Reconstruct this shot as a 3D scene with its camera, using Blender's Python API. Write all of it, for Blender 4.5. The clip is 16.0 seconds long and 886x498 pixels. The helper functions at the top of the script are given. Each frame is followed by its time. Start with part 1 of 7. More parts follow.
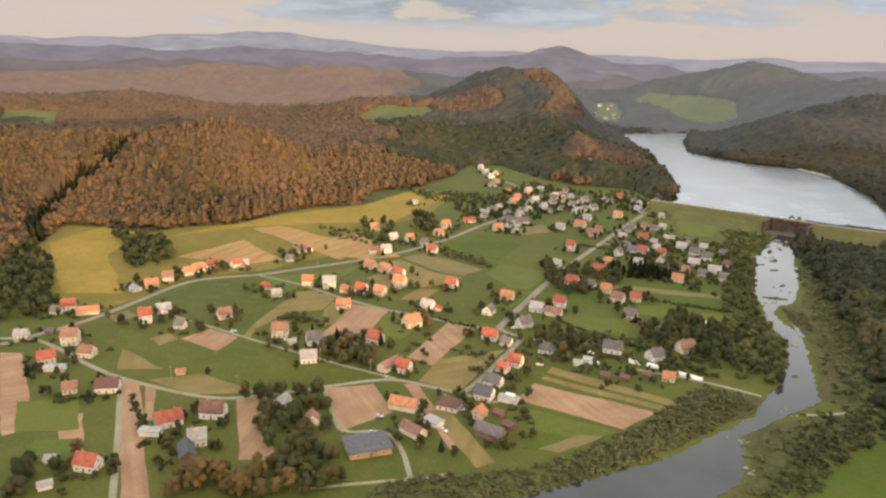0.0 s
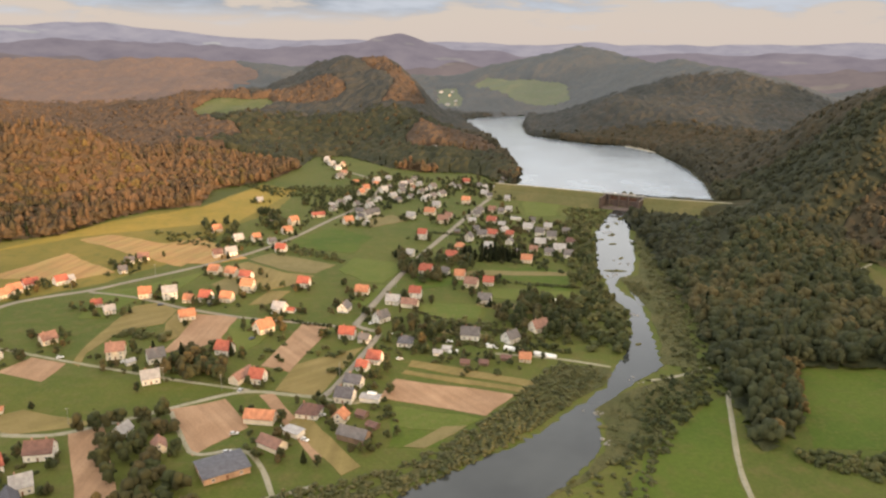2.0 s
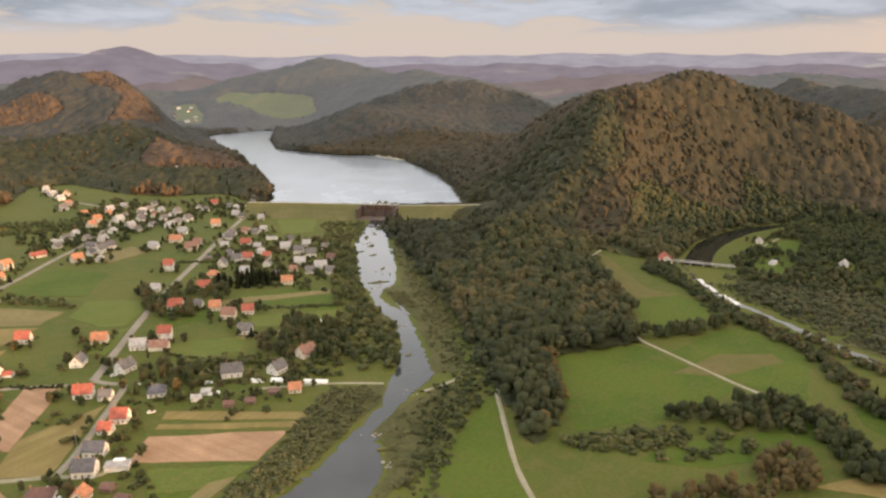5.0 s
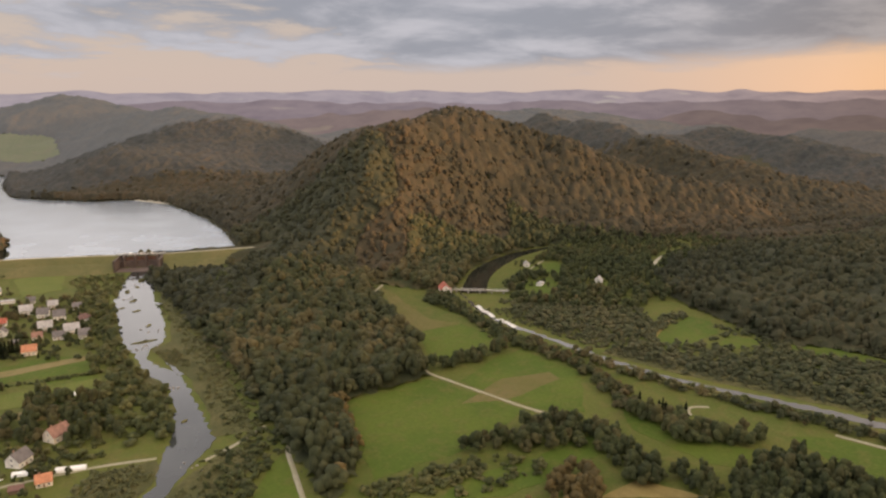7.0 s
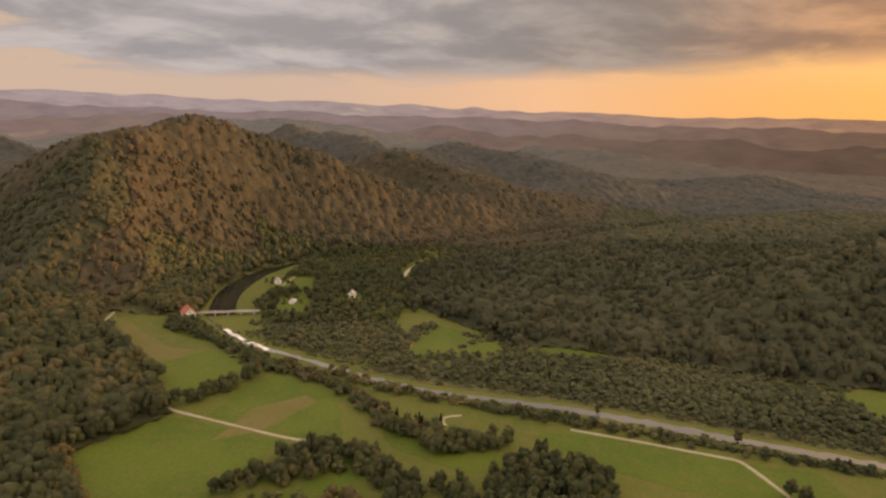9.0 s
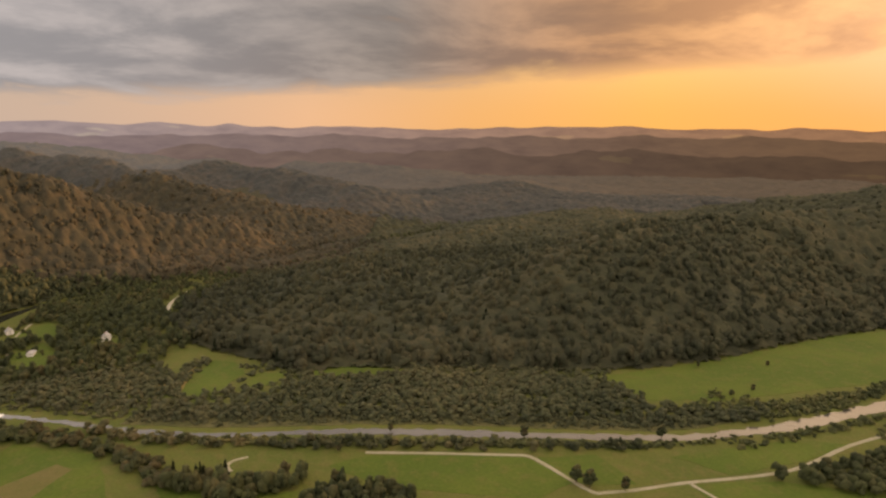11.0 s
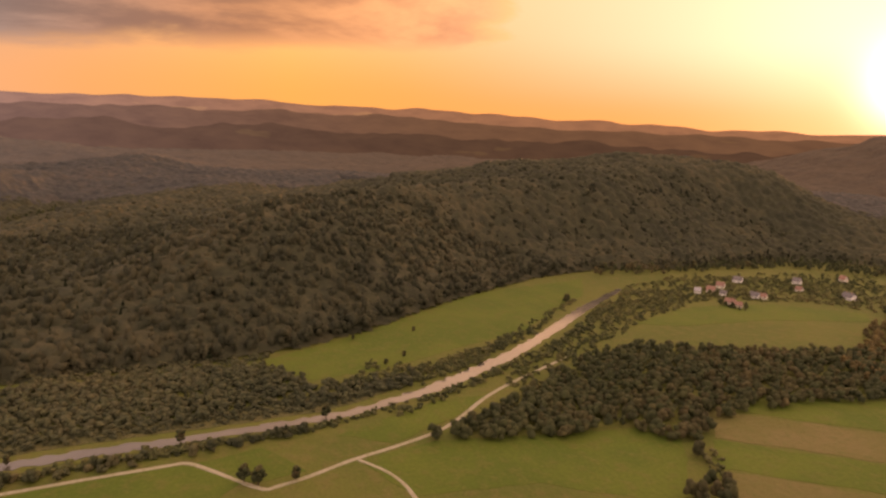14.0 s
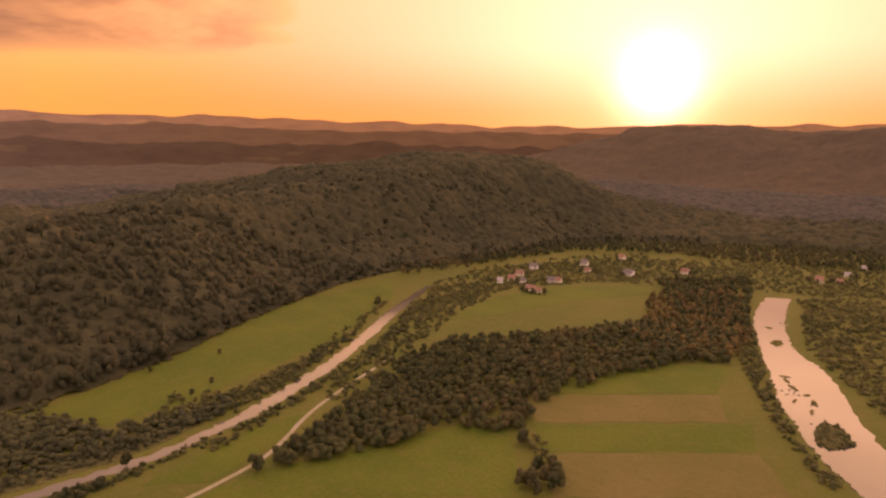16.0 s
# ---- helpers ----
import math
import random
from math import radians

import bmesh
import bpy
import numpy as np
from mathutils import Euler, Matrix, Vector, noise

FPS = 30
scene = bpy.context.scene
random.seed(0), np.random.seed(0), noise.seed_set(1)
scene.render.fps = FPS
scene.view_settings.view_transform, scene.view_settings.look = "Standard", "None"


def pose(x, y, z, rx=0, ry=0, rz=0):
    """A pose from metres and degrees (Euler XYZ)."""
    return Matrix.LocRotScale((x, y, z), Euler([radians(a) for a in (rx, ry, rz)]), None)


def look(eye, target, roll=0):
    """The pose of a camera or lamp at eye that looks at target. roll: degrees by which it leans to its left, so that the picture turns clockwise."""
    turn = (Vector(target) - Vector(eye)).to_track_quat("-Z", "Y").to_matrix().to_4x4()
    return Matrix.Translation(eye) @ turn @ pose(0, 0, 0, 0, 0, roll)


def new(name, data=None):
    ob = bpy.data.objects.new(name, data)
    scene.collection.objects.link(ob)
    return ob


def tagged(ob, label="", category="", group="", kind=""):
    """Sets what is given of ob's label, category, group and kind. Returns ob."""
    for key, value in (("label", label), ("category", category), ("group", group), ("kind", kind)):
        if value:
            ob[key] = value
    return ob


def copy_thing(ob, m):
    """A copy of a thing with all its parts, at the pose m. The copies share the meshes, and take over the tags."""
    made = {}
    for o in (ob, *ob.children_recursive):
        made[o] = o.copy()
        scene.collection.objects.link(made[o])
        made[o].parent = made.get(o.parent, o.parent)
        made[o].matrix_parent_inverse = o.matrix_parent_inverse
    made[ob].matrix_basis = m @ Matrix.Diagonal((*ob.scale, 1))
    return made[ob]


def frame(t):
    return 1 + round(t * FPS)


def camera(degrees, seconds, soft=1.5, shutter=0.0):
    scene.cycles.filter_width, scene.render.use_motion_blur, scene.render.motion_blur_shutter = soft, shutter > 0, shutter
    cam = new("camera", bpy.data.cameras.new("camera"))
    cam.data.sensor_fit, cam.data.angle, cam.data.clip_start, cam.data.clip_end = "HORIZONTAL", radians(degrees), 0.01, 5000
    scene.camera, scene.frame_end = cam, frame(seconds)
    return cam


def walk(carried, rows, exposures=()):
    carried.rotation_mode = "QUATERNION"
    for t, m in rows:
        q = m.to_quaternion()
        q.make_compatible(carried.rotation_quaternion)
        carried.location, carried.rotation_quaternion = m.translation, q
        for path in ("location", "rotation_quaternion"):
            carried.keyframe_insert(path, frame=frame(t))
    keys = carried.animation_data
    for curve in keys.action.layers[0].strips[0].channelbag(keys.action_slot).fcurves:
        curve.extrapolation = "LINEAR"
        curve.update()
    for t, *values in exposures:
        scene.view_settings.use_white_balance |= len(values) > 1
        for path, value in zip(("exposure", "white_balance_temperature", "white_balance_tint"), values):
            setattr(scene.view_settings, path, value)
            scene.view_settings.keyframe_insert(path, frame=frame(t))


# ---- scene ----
# Camera: a slow turn in the air, about 180 m above the valley floor.
cam = camera(64.23, 16.0, 2.4)
# seconds, x, y, z, yaw, pitch, roll
PATH = [
    (0.0, 0.05, 0.06, 178.40, 0.001, -15.055, 1.683),
    (0.5, 0.72, 2.45, 178.64, -3.700, -14.481, 1.489),
    (1.0, 1.53, 5.13, 178.89, -6.647, -14.856, 1.583),
    (1.5, 2.21, 7.68, 178.97, -9.795, -15.359, 0.705),
    (2.0, 2.95, 10.48, 179.08, -12.231, -15.708, 0.700),
    (2.5, 3.86, 13.16, 179.19, -13.998, -17.196, 0.397),
    (3.0, 5.21, 15.68, 179.19, -17.135, -17.684, 1.424),
    (3.5, 6.61, 18.25, 179.19, -21.473, -17.198, 1.917),
    (4.0, 8.22, 21.14, 178.87, -25.068, -16.187, 1.296),
    (4.2, 8.94, 22.36, 178.79, -26.298, -15.893, 0.828),
    (6.3, 17.30, 35.33, 178.89, -43.157, -12.122, -0.270),
    (6.5, 18.24, 36.40, 178.93, -45.107, -12.106, -0.327),
    (7.0, 20.90, 38.73, 179.24, -50.223, -11.869, -0.093),
    (7.5, 23.75, 41.00, 179.68, -54.511, -11.497, 0.146),
    (8.0, 26.54, 42.91, 180.32, -58.846, -11.137, 0.625),
    (8.5, 29.25, 44.41, 181.11, -64.536, -10.902, 1.377),
    (9.0, 32.23, 45.93, 181.80, -70.563, -10.695, 2.101),
    (9.2, 33.61, 46.68, 181.92, -72.581, -10.747, 1.947),
    (11.3, 49.96, 55.09, 181.55, -91.683, -9.326, 0.429),
    (11.5, 51.53, 55.62, 181.59, -93.117, -9.600, 0.425),
    (12.0, 55.30, 56.46, 181.88, -97.237, -9.847, 0.277),
    (12.5, 58.94, 57.17, 181.99, -102.525, -10.364, 0.348),
    (13.0, 62.70, 57.57, 182.00, -108.161, -10.665, 1.026),
    (13.5, 66.66, 57.76, 182.01, -113.487, -10.637, 1.858),
    (14.0, 70.65, 57.55, 182.00, -118.411, -10.429, 2.686),
    (14.5, 74.80, 57.00, 181.87, -123.038, -10.111, 3.005),
    (15.0, 79.23, 55.76, 181.71, -127.381, -9.854, 2.654),
    (15.5, 83.59, 54.45, 181.38, -131.446, -9.687, 1.850),
    (16.0, 88.20, 53.03, 181.08, -134.772, -9.760, 0.709),
]
# seconds, stops, kelvin, tint: the camera's picture grows warmer as it turns to the sun
LOOKS = [(0.0, 0.50, 6700, 11), (4.0, 0.59, 6750, 12), (7.0, 0.35, 7150, 18.5), (9.0, 0.28, 8600, 23), (11.5, 0.19, 8300, 21), (14.0, 0.16, 10000, 46), (16.0, 0.13, 11400, 60)]
walk(cam, [(t, pose(x, y, z, 90 + pitch, 0, yaw) @ pose(0, 0, 0, 0, 0, roll)) for t, x, y, z, yaw, pitch, roll in PATH], LOOKS)

# ---- world, sun and exposure ----
SUN_AZ, SUN_EL = 151.2, 3.7          # clockwise from +y, above the horizon
sun_way = Vector((math.sin(radians(SUN_AZ)) * math.cos(radians(SUN_EL)), math.cos(radians(SUN_AZ)) * math.cos(radians(SUN_EL)), math.sin(radians(SUN_EL))))


class Nodes:
    """Short-hand for building a node tree."""

    def __init__(self, tree, fresh=True):
        self.tree = tree
        if fresh: tree.nodes.clear()

    def add(self, kind, out=0, ins=(), **props):
        node = self.tree.nodes.new("ShaderNode" + kind)
        for key, value in props.items():
            if key == "operation": node.operation = value
            elif key == "blend": node.data_type, node.blend_type = "RGBA", value
            elif key == "sky": node.sky_type = value
            elif key == "attr": node.attribute_name = value
            elif key == "dims": node.noise_dimensions = value
            elif key == "wave": node.bands_direction = value
        for slot, value in (ins.items() if isinstance(ins, dict) else enumerate(ins)):
            if value is None: continue
            if hasattr(value, "is_output"): self.tree.links.new(value, node.inputs[slot])
            else: node.inputs[slot].default_value = value
        return node.outputs[out]

    def math(self, op, a, b=0.0, c=0.0):
        return self.add("Math", ins=(a, b, c), operation=op)

    def vec(self, op, a, b=(0, 0, 0), out=0):
        return self.add("VectorMath", out, ins=(a, b), operation=op)

    def ramp(self, value, stops):
        node = self.tree.nodes.new("ShaderNodeValToRGB")
        el = node.color_ramp.elements
        while len(el) < len(stops): el.new(0.5)
        for e, (at, col) in zip(el, stops):
            e.position, e.color = at, (*col, 1) if len(col) == 3 else col
        self.tree.links.new(value, node.inputs[0])
        return node.outputs[0]

    def mix(self, fac, a, b, blend="MIX"):
        node = self.tree.nodes.new("ShaderNodeMix")
        node.data_type, node.blend_type = "RGBA", blend
        for slot, value in ((0, fac), (6, a), (7, b)):
            if hasattr(value, "is_output"): self.tree.links.new(value, node.inputs[slot])
            else: node.inputs[slot].default_value = value if slot == 0 else (*value, 1)
        return node.outputs[2]

    def noise(self, vector, scale, detail=3.0, rough=0.55, distort=0.0, out=0):
        return self.add("TexNoise", out, ins={"Vector": vector, "Scale": scale, "Detail": detail, "Roughness": rough, "Distortion": distort})


def smooth(n, value, a, b):
    """0 below a, 1 above b."""
    node = n.tree.nodes.new("ShaderNodeMapRange")
    node.interpolation_type = "SMOOTHSTEP"
    n.tree.links.new(value, node.inputs[0])
    node.inputs[1].default_value, node.inputs[2].default_value = a, b
    return node.outputs[0]


def build_world():
    world = bpy.data.worlds.new("world")
    scene.world = world
    world.use_nodes = True
    n = Nodes(world.node_tree)
    way = n.add("TexCoord", 0)
    sep = n.tree.nodes.new("ShaderNodeSeparateXYZ")
    n.tree.links.new(way, sep.inputs[0])
    up = sep.outputs[2]
    sky = n.tree.nodes.new("ShaderNodeTexSky")
    sky.sky_type, sky.sun_disc = "NISHITA", False
    sky.sun_elevation, sky.sun_rotation = radians(SUN_EL), radians(SUN_AZ)
    sky.air_density, sky.dust_density = 1.0, 2.0
    clear = n.mix(1.0, sky.outputs[0], (0.085, 0.085, 0.085), "MULTIPLY")
    facing = n.vec("DOT_PRODUCT", way, tuple(sun_way), 1)
    near = smooth(n, facing, -0.15, 0.98)                  # towards the sun
    close = smooth(n, facing, 0.78, 1.0)
    # bright band over the horizon, warm on the sun's side
    band_col = n.ramp(near, [(0.0, (0.54, 0.476, 0.434)), (0.35, (0.80, 0.545, 0.36)), (0.62, (0.84, 0.50, 0.215)), (0.85, (0.88, 0.49, 0.145)), (1.0, (0.86, 0.42, 0.14))])
    glow_col = n.mix(close, band_col, (0.90, 0.48, 0.24))
    high_col = n.ramp(near, [(0.0, (0.43, 0.42, 0.41)), (0.5, (0.48, 0.43, 0.37)), (0.85, (1.0, 0.70, 0.32)), (1.0, (0.86, 0.58, 0.34))])
    lift = smooth(n, up, 0.015, 0.17)
    base = n.mix(lift, n.mix(smooth(n, up, 0.0, 0.055), band_col, glow_col), high_col)
    base = n.mix(n.math("ADD", 0.82, n.math("MULTIPLY", smooth(n, facing, 0.4, 0.93), 0.17)), clear, base)
    # the high sky over the deck's edge is far brighter than the low clouds
    overhead = n.ramp(near, [(0.0, (1.42, 1.46, 1.49)), (0.6, (1.5, 1.4, 1.3)), (1.0, (2.2, 1.75, 1.2))])
    zenith = n.ramp(near, [(0.0, (1.08, 1.09, 1.10)), (0.6, (1.18, 1.11, 1.04)), (1.0, (1.5, 1.2, 0.85))])
    overhead = n.mix(smooth(n, up, 0.30, 0.62), overhead, zenith)
    # cloud deck seen at a low angle: stretched towards the horizon
    den = n.math("ADD", n.math("MAXIMUM", up, 0.0), 0.14)
    flat = n.vec("DIVIDE", way, n.add("CombineXYZ", ins=(den, den, den)))
    flat = n.vec("MULTIPLY", flat, (1, 1, 0))
    big = n.noise(flat, 0.34, 4.0, 0.5, 0.2)
    fine = n.noise(flat, 1.15, 7.0, 0.6, 0.25)
    field = n.math("ADD", n.math("MULTIPLY", big, 0.62), n.math("MULTIPLY", fine, 0.38))
    overhead = n.mix(1.0, overhead, n.ramp(field, [(0.36, (0.50, 0.52, 0.56)), (0.50, (0.95, 0.95, 0.95)), (0.62, (1.42, 1.40, 1.36))]), "MULTIPLY")
    # the deck opens towards the sun
    cover = n.math("SUBTRACT", field, n.math("MULTIPLY", smooth(n, facing, 0.80, 0.99), 0.30))
    ahead = n.math("MULTIPLY", smooth(n, facing, -0.75, -0.1), 0.10)
    cover = n.math("ADD", cover, ahead)
    mask = n.math("MULTIPLY", smooth(n, cover, 0.464, 0.508), smooth(n, n.math("SUBTRACT", n.math("ADD", up, n.math("MULTIPLY", n.math("SUBTRACT", fine, 0.5), 0.06)), n.math("MULTIPLY", near, 0.055)), 0.030, 0.058))
    cloud_dark = n.ramp(near, [(0.0, (0.225, 0.265, 0.32)), (0.5, (0.150, 0.158, 0.172)), (0.8, (0.25, 0.16, 0.12)), (1.0, (0.58, 0.30, 0.14))])
    cloud_lit = n.ramp(near, [(0.0, (0.39, 0.43, 0.49)), (0.5, (0.270, 0.272, 0.275)), (0.8, (0.52, 0.31, 0.18)), (1.0, (0.98, 0.58, 0.26))])
    cloud = n.mix(smooth(n, fine, 0.38, 0.66), cloud_dark, cloud_lit)
    edge = n.math("MULTIPLY", smooth(n, cover, 0.455, 0.49), n.math("SUBTRACT", 1.0, smooth(n, cover, 0.49, 0.56)))
    cloud = n.mix(n.math("MULTIPLY", n.math("MULTIPLY", edge, smooth(n, facing, 0.1, 0.9)), 0.75), cloud, (1.0, 0.56, 0.22))
    col = n.mix(n.math("MULTIPLY", mask, 0.92), base, cloud)
    col = n.mix(smooth(n, n.math("SUBTRACT", up, n.math("MULTIPLY", smooth(n, facing, -1.0, 0.25), 0.12)), 0.08, 0.22), col, overhead)
    # aureole and disc
    halo = n.math("MULTIPLY", n.math("POWER", n.math("MAXIMUM", facing, 0.0), 60.0), 0.38)
    core = n.math("MULTIPLY", n.math("POWER", n.math("MAXIMUM", facing, 0.0), 900.0), 2.0)
    wide = n.math("MULTIPLY", n.math("POWER", n.math("MAXIMUM", facing, 0.0), 11.0), n.math("MULTIPLY", smooth(n, up, 0.02, 0.12), 0.50))
    col = n.mix(1.0, col, n.mix(1.0, (0.72, 0.76, 0.80), n.add("CombineColor", ins=(wide, wide, wide)), "MULTIPLY"), "ADD")
    veil = n.math("MULTIPLY", n.math("POWER", n.math("MAXIMUM", facing, 0.0), 9.0), 0.10)
    col = n.mix(1.0, col, n.mix(1.0, (1.0, 0.80, 0.45), n.add("CombineColor", ins=(veil, veil, veil)), "MULTIPLY"), "ADD")
    glow = n.mix(1.0, (1.0, 0.74, 0.58), n.add("CombineColor", ins=(halo, halo, halo)), "MULTIPLY")
    disc = n.mix(1.0, (1.0, 0.95, 0.85), n.add("CombineColor", ins=(core, core, core)), "MULTIPLY")
    col = n.mix(1.0, n.mix(1.0, col, glow, "ADD"), disc, "ADD")
    below = n.mix(smooth(n, up, -0.06, 0.0), (0.10, 0.09, 0.07), col)
    back = n.tree.nodes.new("ShaderNodeBackground")
    n.tree.links.new(below, back.inputs[0])
    back.inputs[1].default_value = 1.0
    out = n.tree.nodes.new("ShaderNodeOutputWorld")
    n.tree.links.new(back.outputs[0], out.inputs[0])


build_world()
sun = new("sun", bpy.data.lights.new("sun", "SUN"))
sun.data.energy, sun.data.angle, sun.data.color = 5.0, radians(0.9), (1.0, 0.62, 0.33)
sun.matrix_world = look((0, 0, 900), tuple(Vector((0, 0, 900)) - sun_way))


# ---- materials ----
def material(name, build, rough=0.9, spec=0.2, metal=0.0, thin=0.0):
    """A Principled material; build(n, position) returns the colour and, if wanted, a height for the bump and its strength."""
    m = bpy.data.materials.new(name)
    m.use_nodes = True
    n = Nodes(m.node_tree)
    shader = n.tree.nodes.new("ShaderNodeBsdfPrincipled")
    shader.inputs["Roughness"].default_value, shader.inputs["Metallic"].default_value = rough, metal
    shader.inputs["Specular IOR Level"].default_value = spec
    place = n.add("NewGeometry", 0)
    made = build(n, place)
    made = made if isinstance(made, tuple) else (made,)
    n.tree.links.new(made[0], shader.inputs["Base Color"])
    if len(made) > 1:
        bump = n.tree.nodes.new("ShaderNodeBump")
        bump.inputs["Strength"].default_value, bump.inputs["Distance"].default_value = made[2], made[3]
        n.tree.links.new(made[1], bump.inputs["Height"])
        n.tree.links.new(bump.outputs[0], shader.inputs["Normal"])
    out = n.tree.nodes.new("ShaderNodeOutputMaterial")
    n.tree.links.new(shader.outputs[0], out.inputs[0])
    if thin:                                               # leaves let some light through
        leaf, both = n.tree.nodes.new("ShaderNodeBsdfTranslucent"), n.tree.nodes.new("ShaderNodeMixShader")
        n.tree.links.new(made[0], leaf.inputs[0])
        both.inputs[0].default_value = thin
        n.tree.links.new(shader.outputs[0], both.inputs[1]); n.tree.links.new(leaf.outputs[0], both.inputs[2]); n.tree.links.new(both.outputs[0], out.inputs[0])
    return m


def mottled(a, b, c, big=0.02, small=0.4, bump=0.5, height=0.3):
    """Two colours in large patches, a third in small flecks."""
    def build(n, p):
        large = smooth(n, n.noise(p, big, 4.0), 0.38, 0.62)
        little = smooth(n, n.noise(p, small, 4.0, 0.65), 0.45, 0.72)
        grain = n.noise(p, small * 4, 3.0, 0.7)
        col = n.mix(n.math("MULTIPLY", little, 0.7), n.mix(large, a, b), c)
        col = n.mix(0.35, col, n.mix(1.0, col, n.ramp(grain, [(0.25, (0.55, 0.55, 0.55)), (0.75, (1.5, 1.5, 1.5))]), "MULTIPLY"))
        return col, n.math("ADD", little, grain), bump, height
    return build


def furrowed(a, b, turn, step=1.4, contrast=0.5):
    """Tilled land: rows at a turn in degrees, clods and damp patches."""
    def build(n, p):
        m = n.tree.nodes.new("ShaderNodeMapping")
        m.inputs["Rotation"].default_value = (0, 0, radians(turn))
        n.tree.links.new(p, m.inputs[0])
        rows = n.add("TexWave", 1, ins={"Vector": m.outputs[0], "Scale": 1.0 / step, "Distortion": 1.5, "Detail": 2.0, "Detail Scale": 0.6})
        long = n.tree.nodes.new("ShaderNodeMapping")
        long.inputs["Scale"].default_value = (0.25, 0.012, 1)
        n.tree.links.new(m.outputs[0], long.inputs[0])
        streak = n.noise(long.outputs[0], 1.0, 3.0)
        patch = smooth(n, n.noise(p, 0.05, 4.0), 0.35, 0.68)
        clod = n.noise(p, 0.9, 4.0, 0.7)
        col = n.mix(patch, a, b)
        col = n.mix(contrast, col, n.mix(1.0, col, n.ramp(streak, [(0.3, (0.68, 0.66, 0.62)), (0.7, (1.28, 1.28, 1.25))]), "MULTIPLY"))
        col = n.mix(0.4, col, n.mix(1.0, col, n.ramp(clod, [(0.3, (0.6, 0.6, 0.6)), (0.7, (1.35, 1.35, 1.35))]), "MULTIPLY"))
        return col, n.math("ADD", n.math("MULTIPLY", rows, 0.5), clod), 0.5, 0.2
    return build


def foliage(dark, mid, warm, warm_share=0.35, contrast=1.0):
    """Leaves: every tree has its own tone, every bough its own shade."""
    def build(n, p):
        tone = n.add("Attribute", 2, attr="tone")
        island = n.add("NewGeometry", 8)
        blotch = smooth(n, n.noise(p, 0.022, 4.0, 0.6), 0.35, 0.65)
        leaf = n.noise(p, 0.55, 4.0, 0.75)
        col = n.ramp(tone, [(0.0, dark), (max(0.05, 0.75 - warm_share), mid), (min(0.95, 1.02 - warm_share), tuple(0.5 * (a + b) for a, b in zip(mid, warm))), (1.0, warm)])
        col = n.mix(0.5 * contrast, col, n.mix(1.0, col, n.ramp(island, [(0.0, (0.65, 0.67, 0.7)), (1.0, (1.35, 1.3, 1.22))]), "MULTIPLY"))
        clump = n.noise(p, 0.13, 3.0, 0.65)
        col = n.mix(0.5, col, n.mix(1.0, col, n.ramp(clump, [(0.32, (0.62, 0.64, 0.66)), (0.68, (1.4, 1.36, 1.3))]), "MULTIPLY"))
        col = n.mix(0.35, col, n.mix(1.0, col, n.ramp(blotch, [(0.0, (0.72, 0.78, 0.8)), (1.0, (1.28, 1.2, 1.12))]), "MULTIPLY"))
        col = n.mix(0.6 * contrast, col, n.mix(1.0, col, n.ramp(leaf, [(0.3, (0.55, 0.57, 0.6)), (0.5, (0.97, 0.97, 0.97)), (0.72, (1.5, 1.46, 1.38))]), "MULTIPLY"))
        return col, leaf, 0.8 * contrast, 1.2
    return build


M = {}
M["grass"] = material("grass", mottled((0.072, 0.084, 0.016), (0.094, 0.098, 0.020), (0.112, 0.094, 0.030), 0.012, 0.12))
M["green"] = material("green", mottled((0.070, 0.088, 0.014), (0.090, 0.100, 0.017), (0.108, 0.098, 0.028), 0.02, 0.15))
M["meadow"] = material("meadow", mottled((0.053, 0.086, 0.010), (0.070, 0.099, 0.013), (0.088, 0.089, 0.021), 0.018, 0.10))
M["lush"] = material("lush", mottled((0.085, 0.112, 0.020), (0.105, 0.122, 0.025), (0.12, 0.115, 0.035), 0.03, 0.2))
M["tan"] = material("tan", mottled((0.155, 0.130, 0.055), (0.185, 0.150, 0.066), (0.115, 0.110, 0.038), 0.04, 0.25))
# dry grass; the golden sun on this slope is raised into its yellow
M["yellow"] = material("yellow", mottled((0.23, 0.168, 0.030), (0.28, 0.19, 0.038), (0.165, 0.138, 0.026), 0.02, 0.12))
M["reed"] = material("reed", mottled((0.070, 0.074, 0.026), (0.098, 0.092, 0.036), (0.045, 0.052, 0.020), 0.05, 0.35, 0.9, 0.5))
M["rough"] = material("rough", mottled((0.100, 0.094, 0.028), (0.125, 0.104, 0.040), (0.078, 0.090, 0.021), 0.03, 0.2, 0.8))
for turn in (0, 1, 2):
    M["brown%d" % turn] = material("brown", furrowed((0.285, 0.175, 0.105), (0.35, 0.225, 0.14), (-27, 63, 12)[turn]))
    M["straw%d" % turn] = material("straw", furrowed((0.175, 0.138, 0.050), (0.215, 0.165, 0.066), (-27, 63, 12)[turn], 2.2, 0.4))
    M["ochre%d" % turn] = material("ochre", furrowed((0.34, 0.20, 0.085), (0.30, 0.21, 0.08), (30, 40, 20)[turn], 2.0, 0.7))
# hillside grass with its sunlit yellow-green mixed into the colour
M["slope"] = material("slope", mottled((0.145, 0.122, 0.024), (0.185, 0.142, 0.032), (0.105, 0.104, 0.021), 0.015, 0.11))
M["asphalt"] = material("asphalt", mottled((0.24, 0.212, 0.168), (0.205, 0.18, 0.14), (0.28, 0.25, 0.20), 0.05, 0.8, 0.3, 0.05))
M["gravel"] = material("gravel", mottled((0.42, 0.39, 0.32), (0.36, 0.33, 0.26), (0.30, 0.28, 0.17), 0.06, 0.5, 0.6, 0.1))
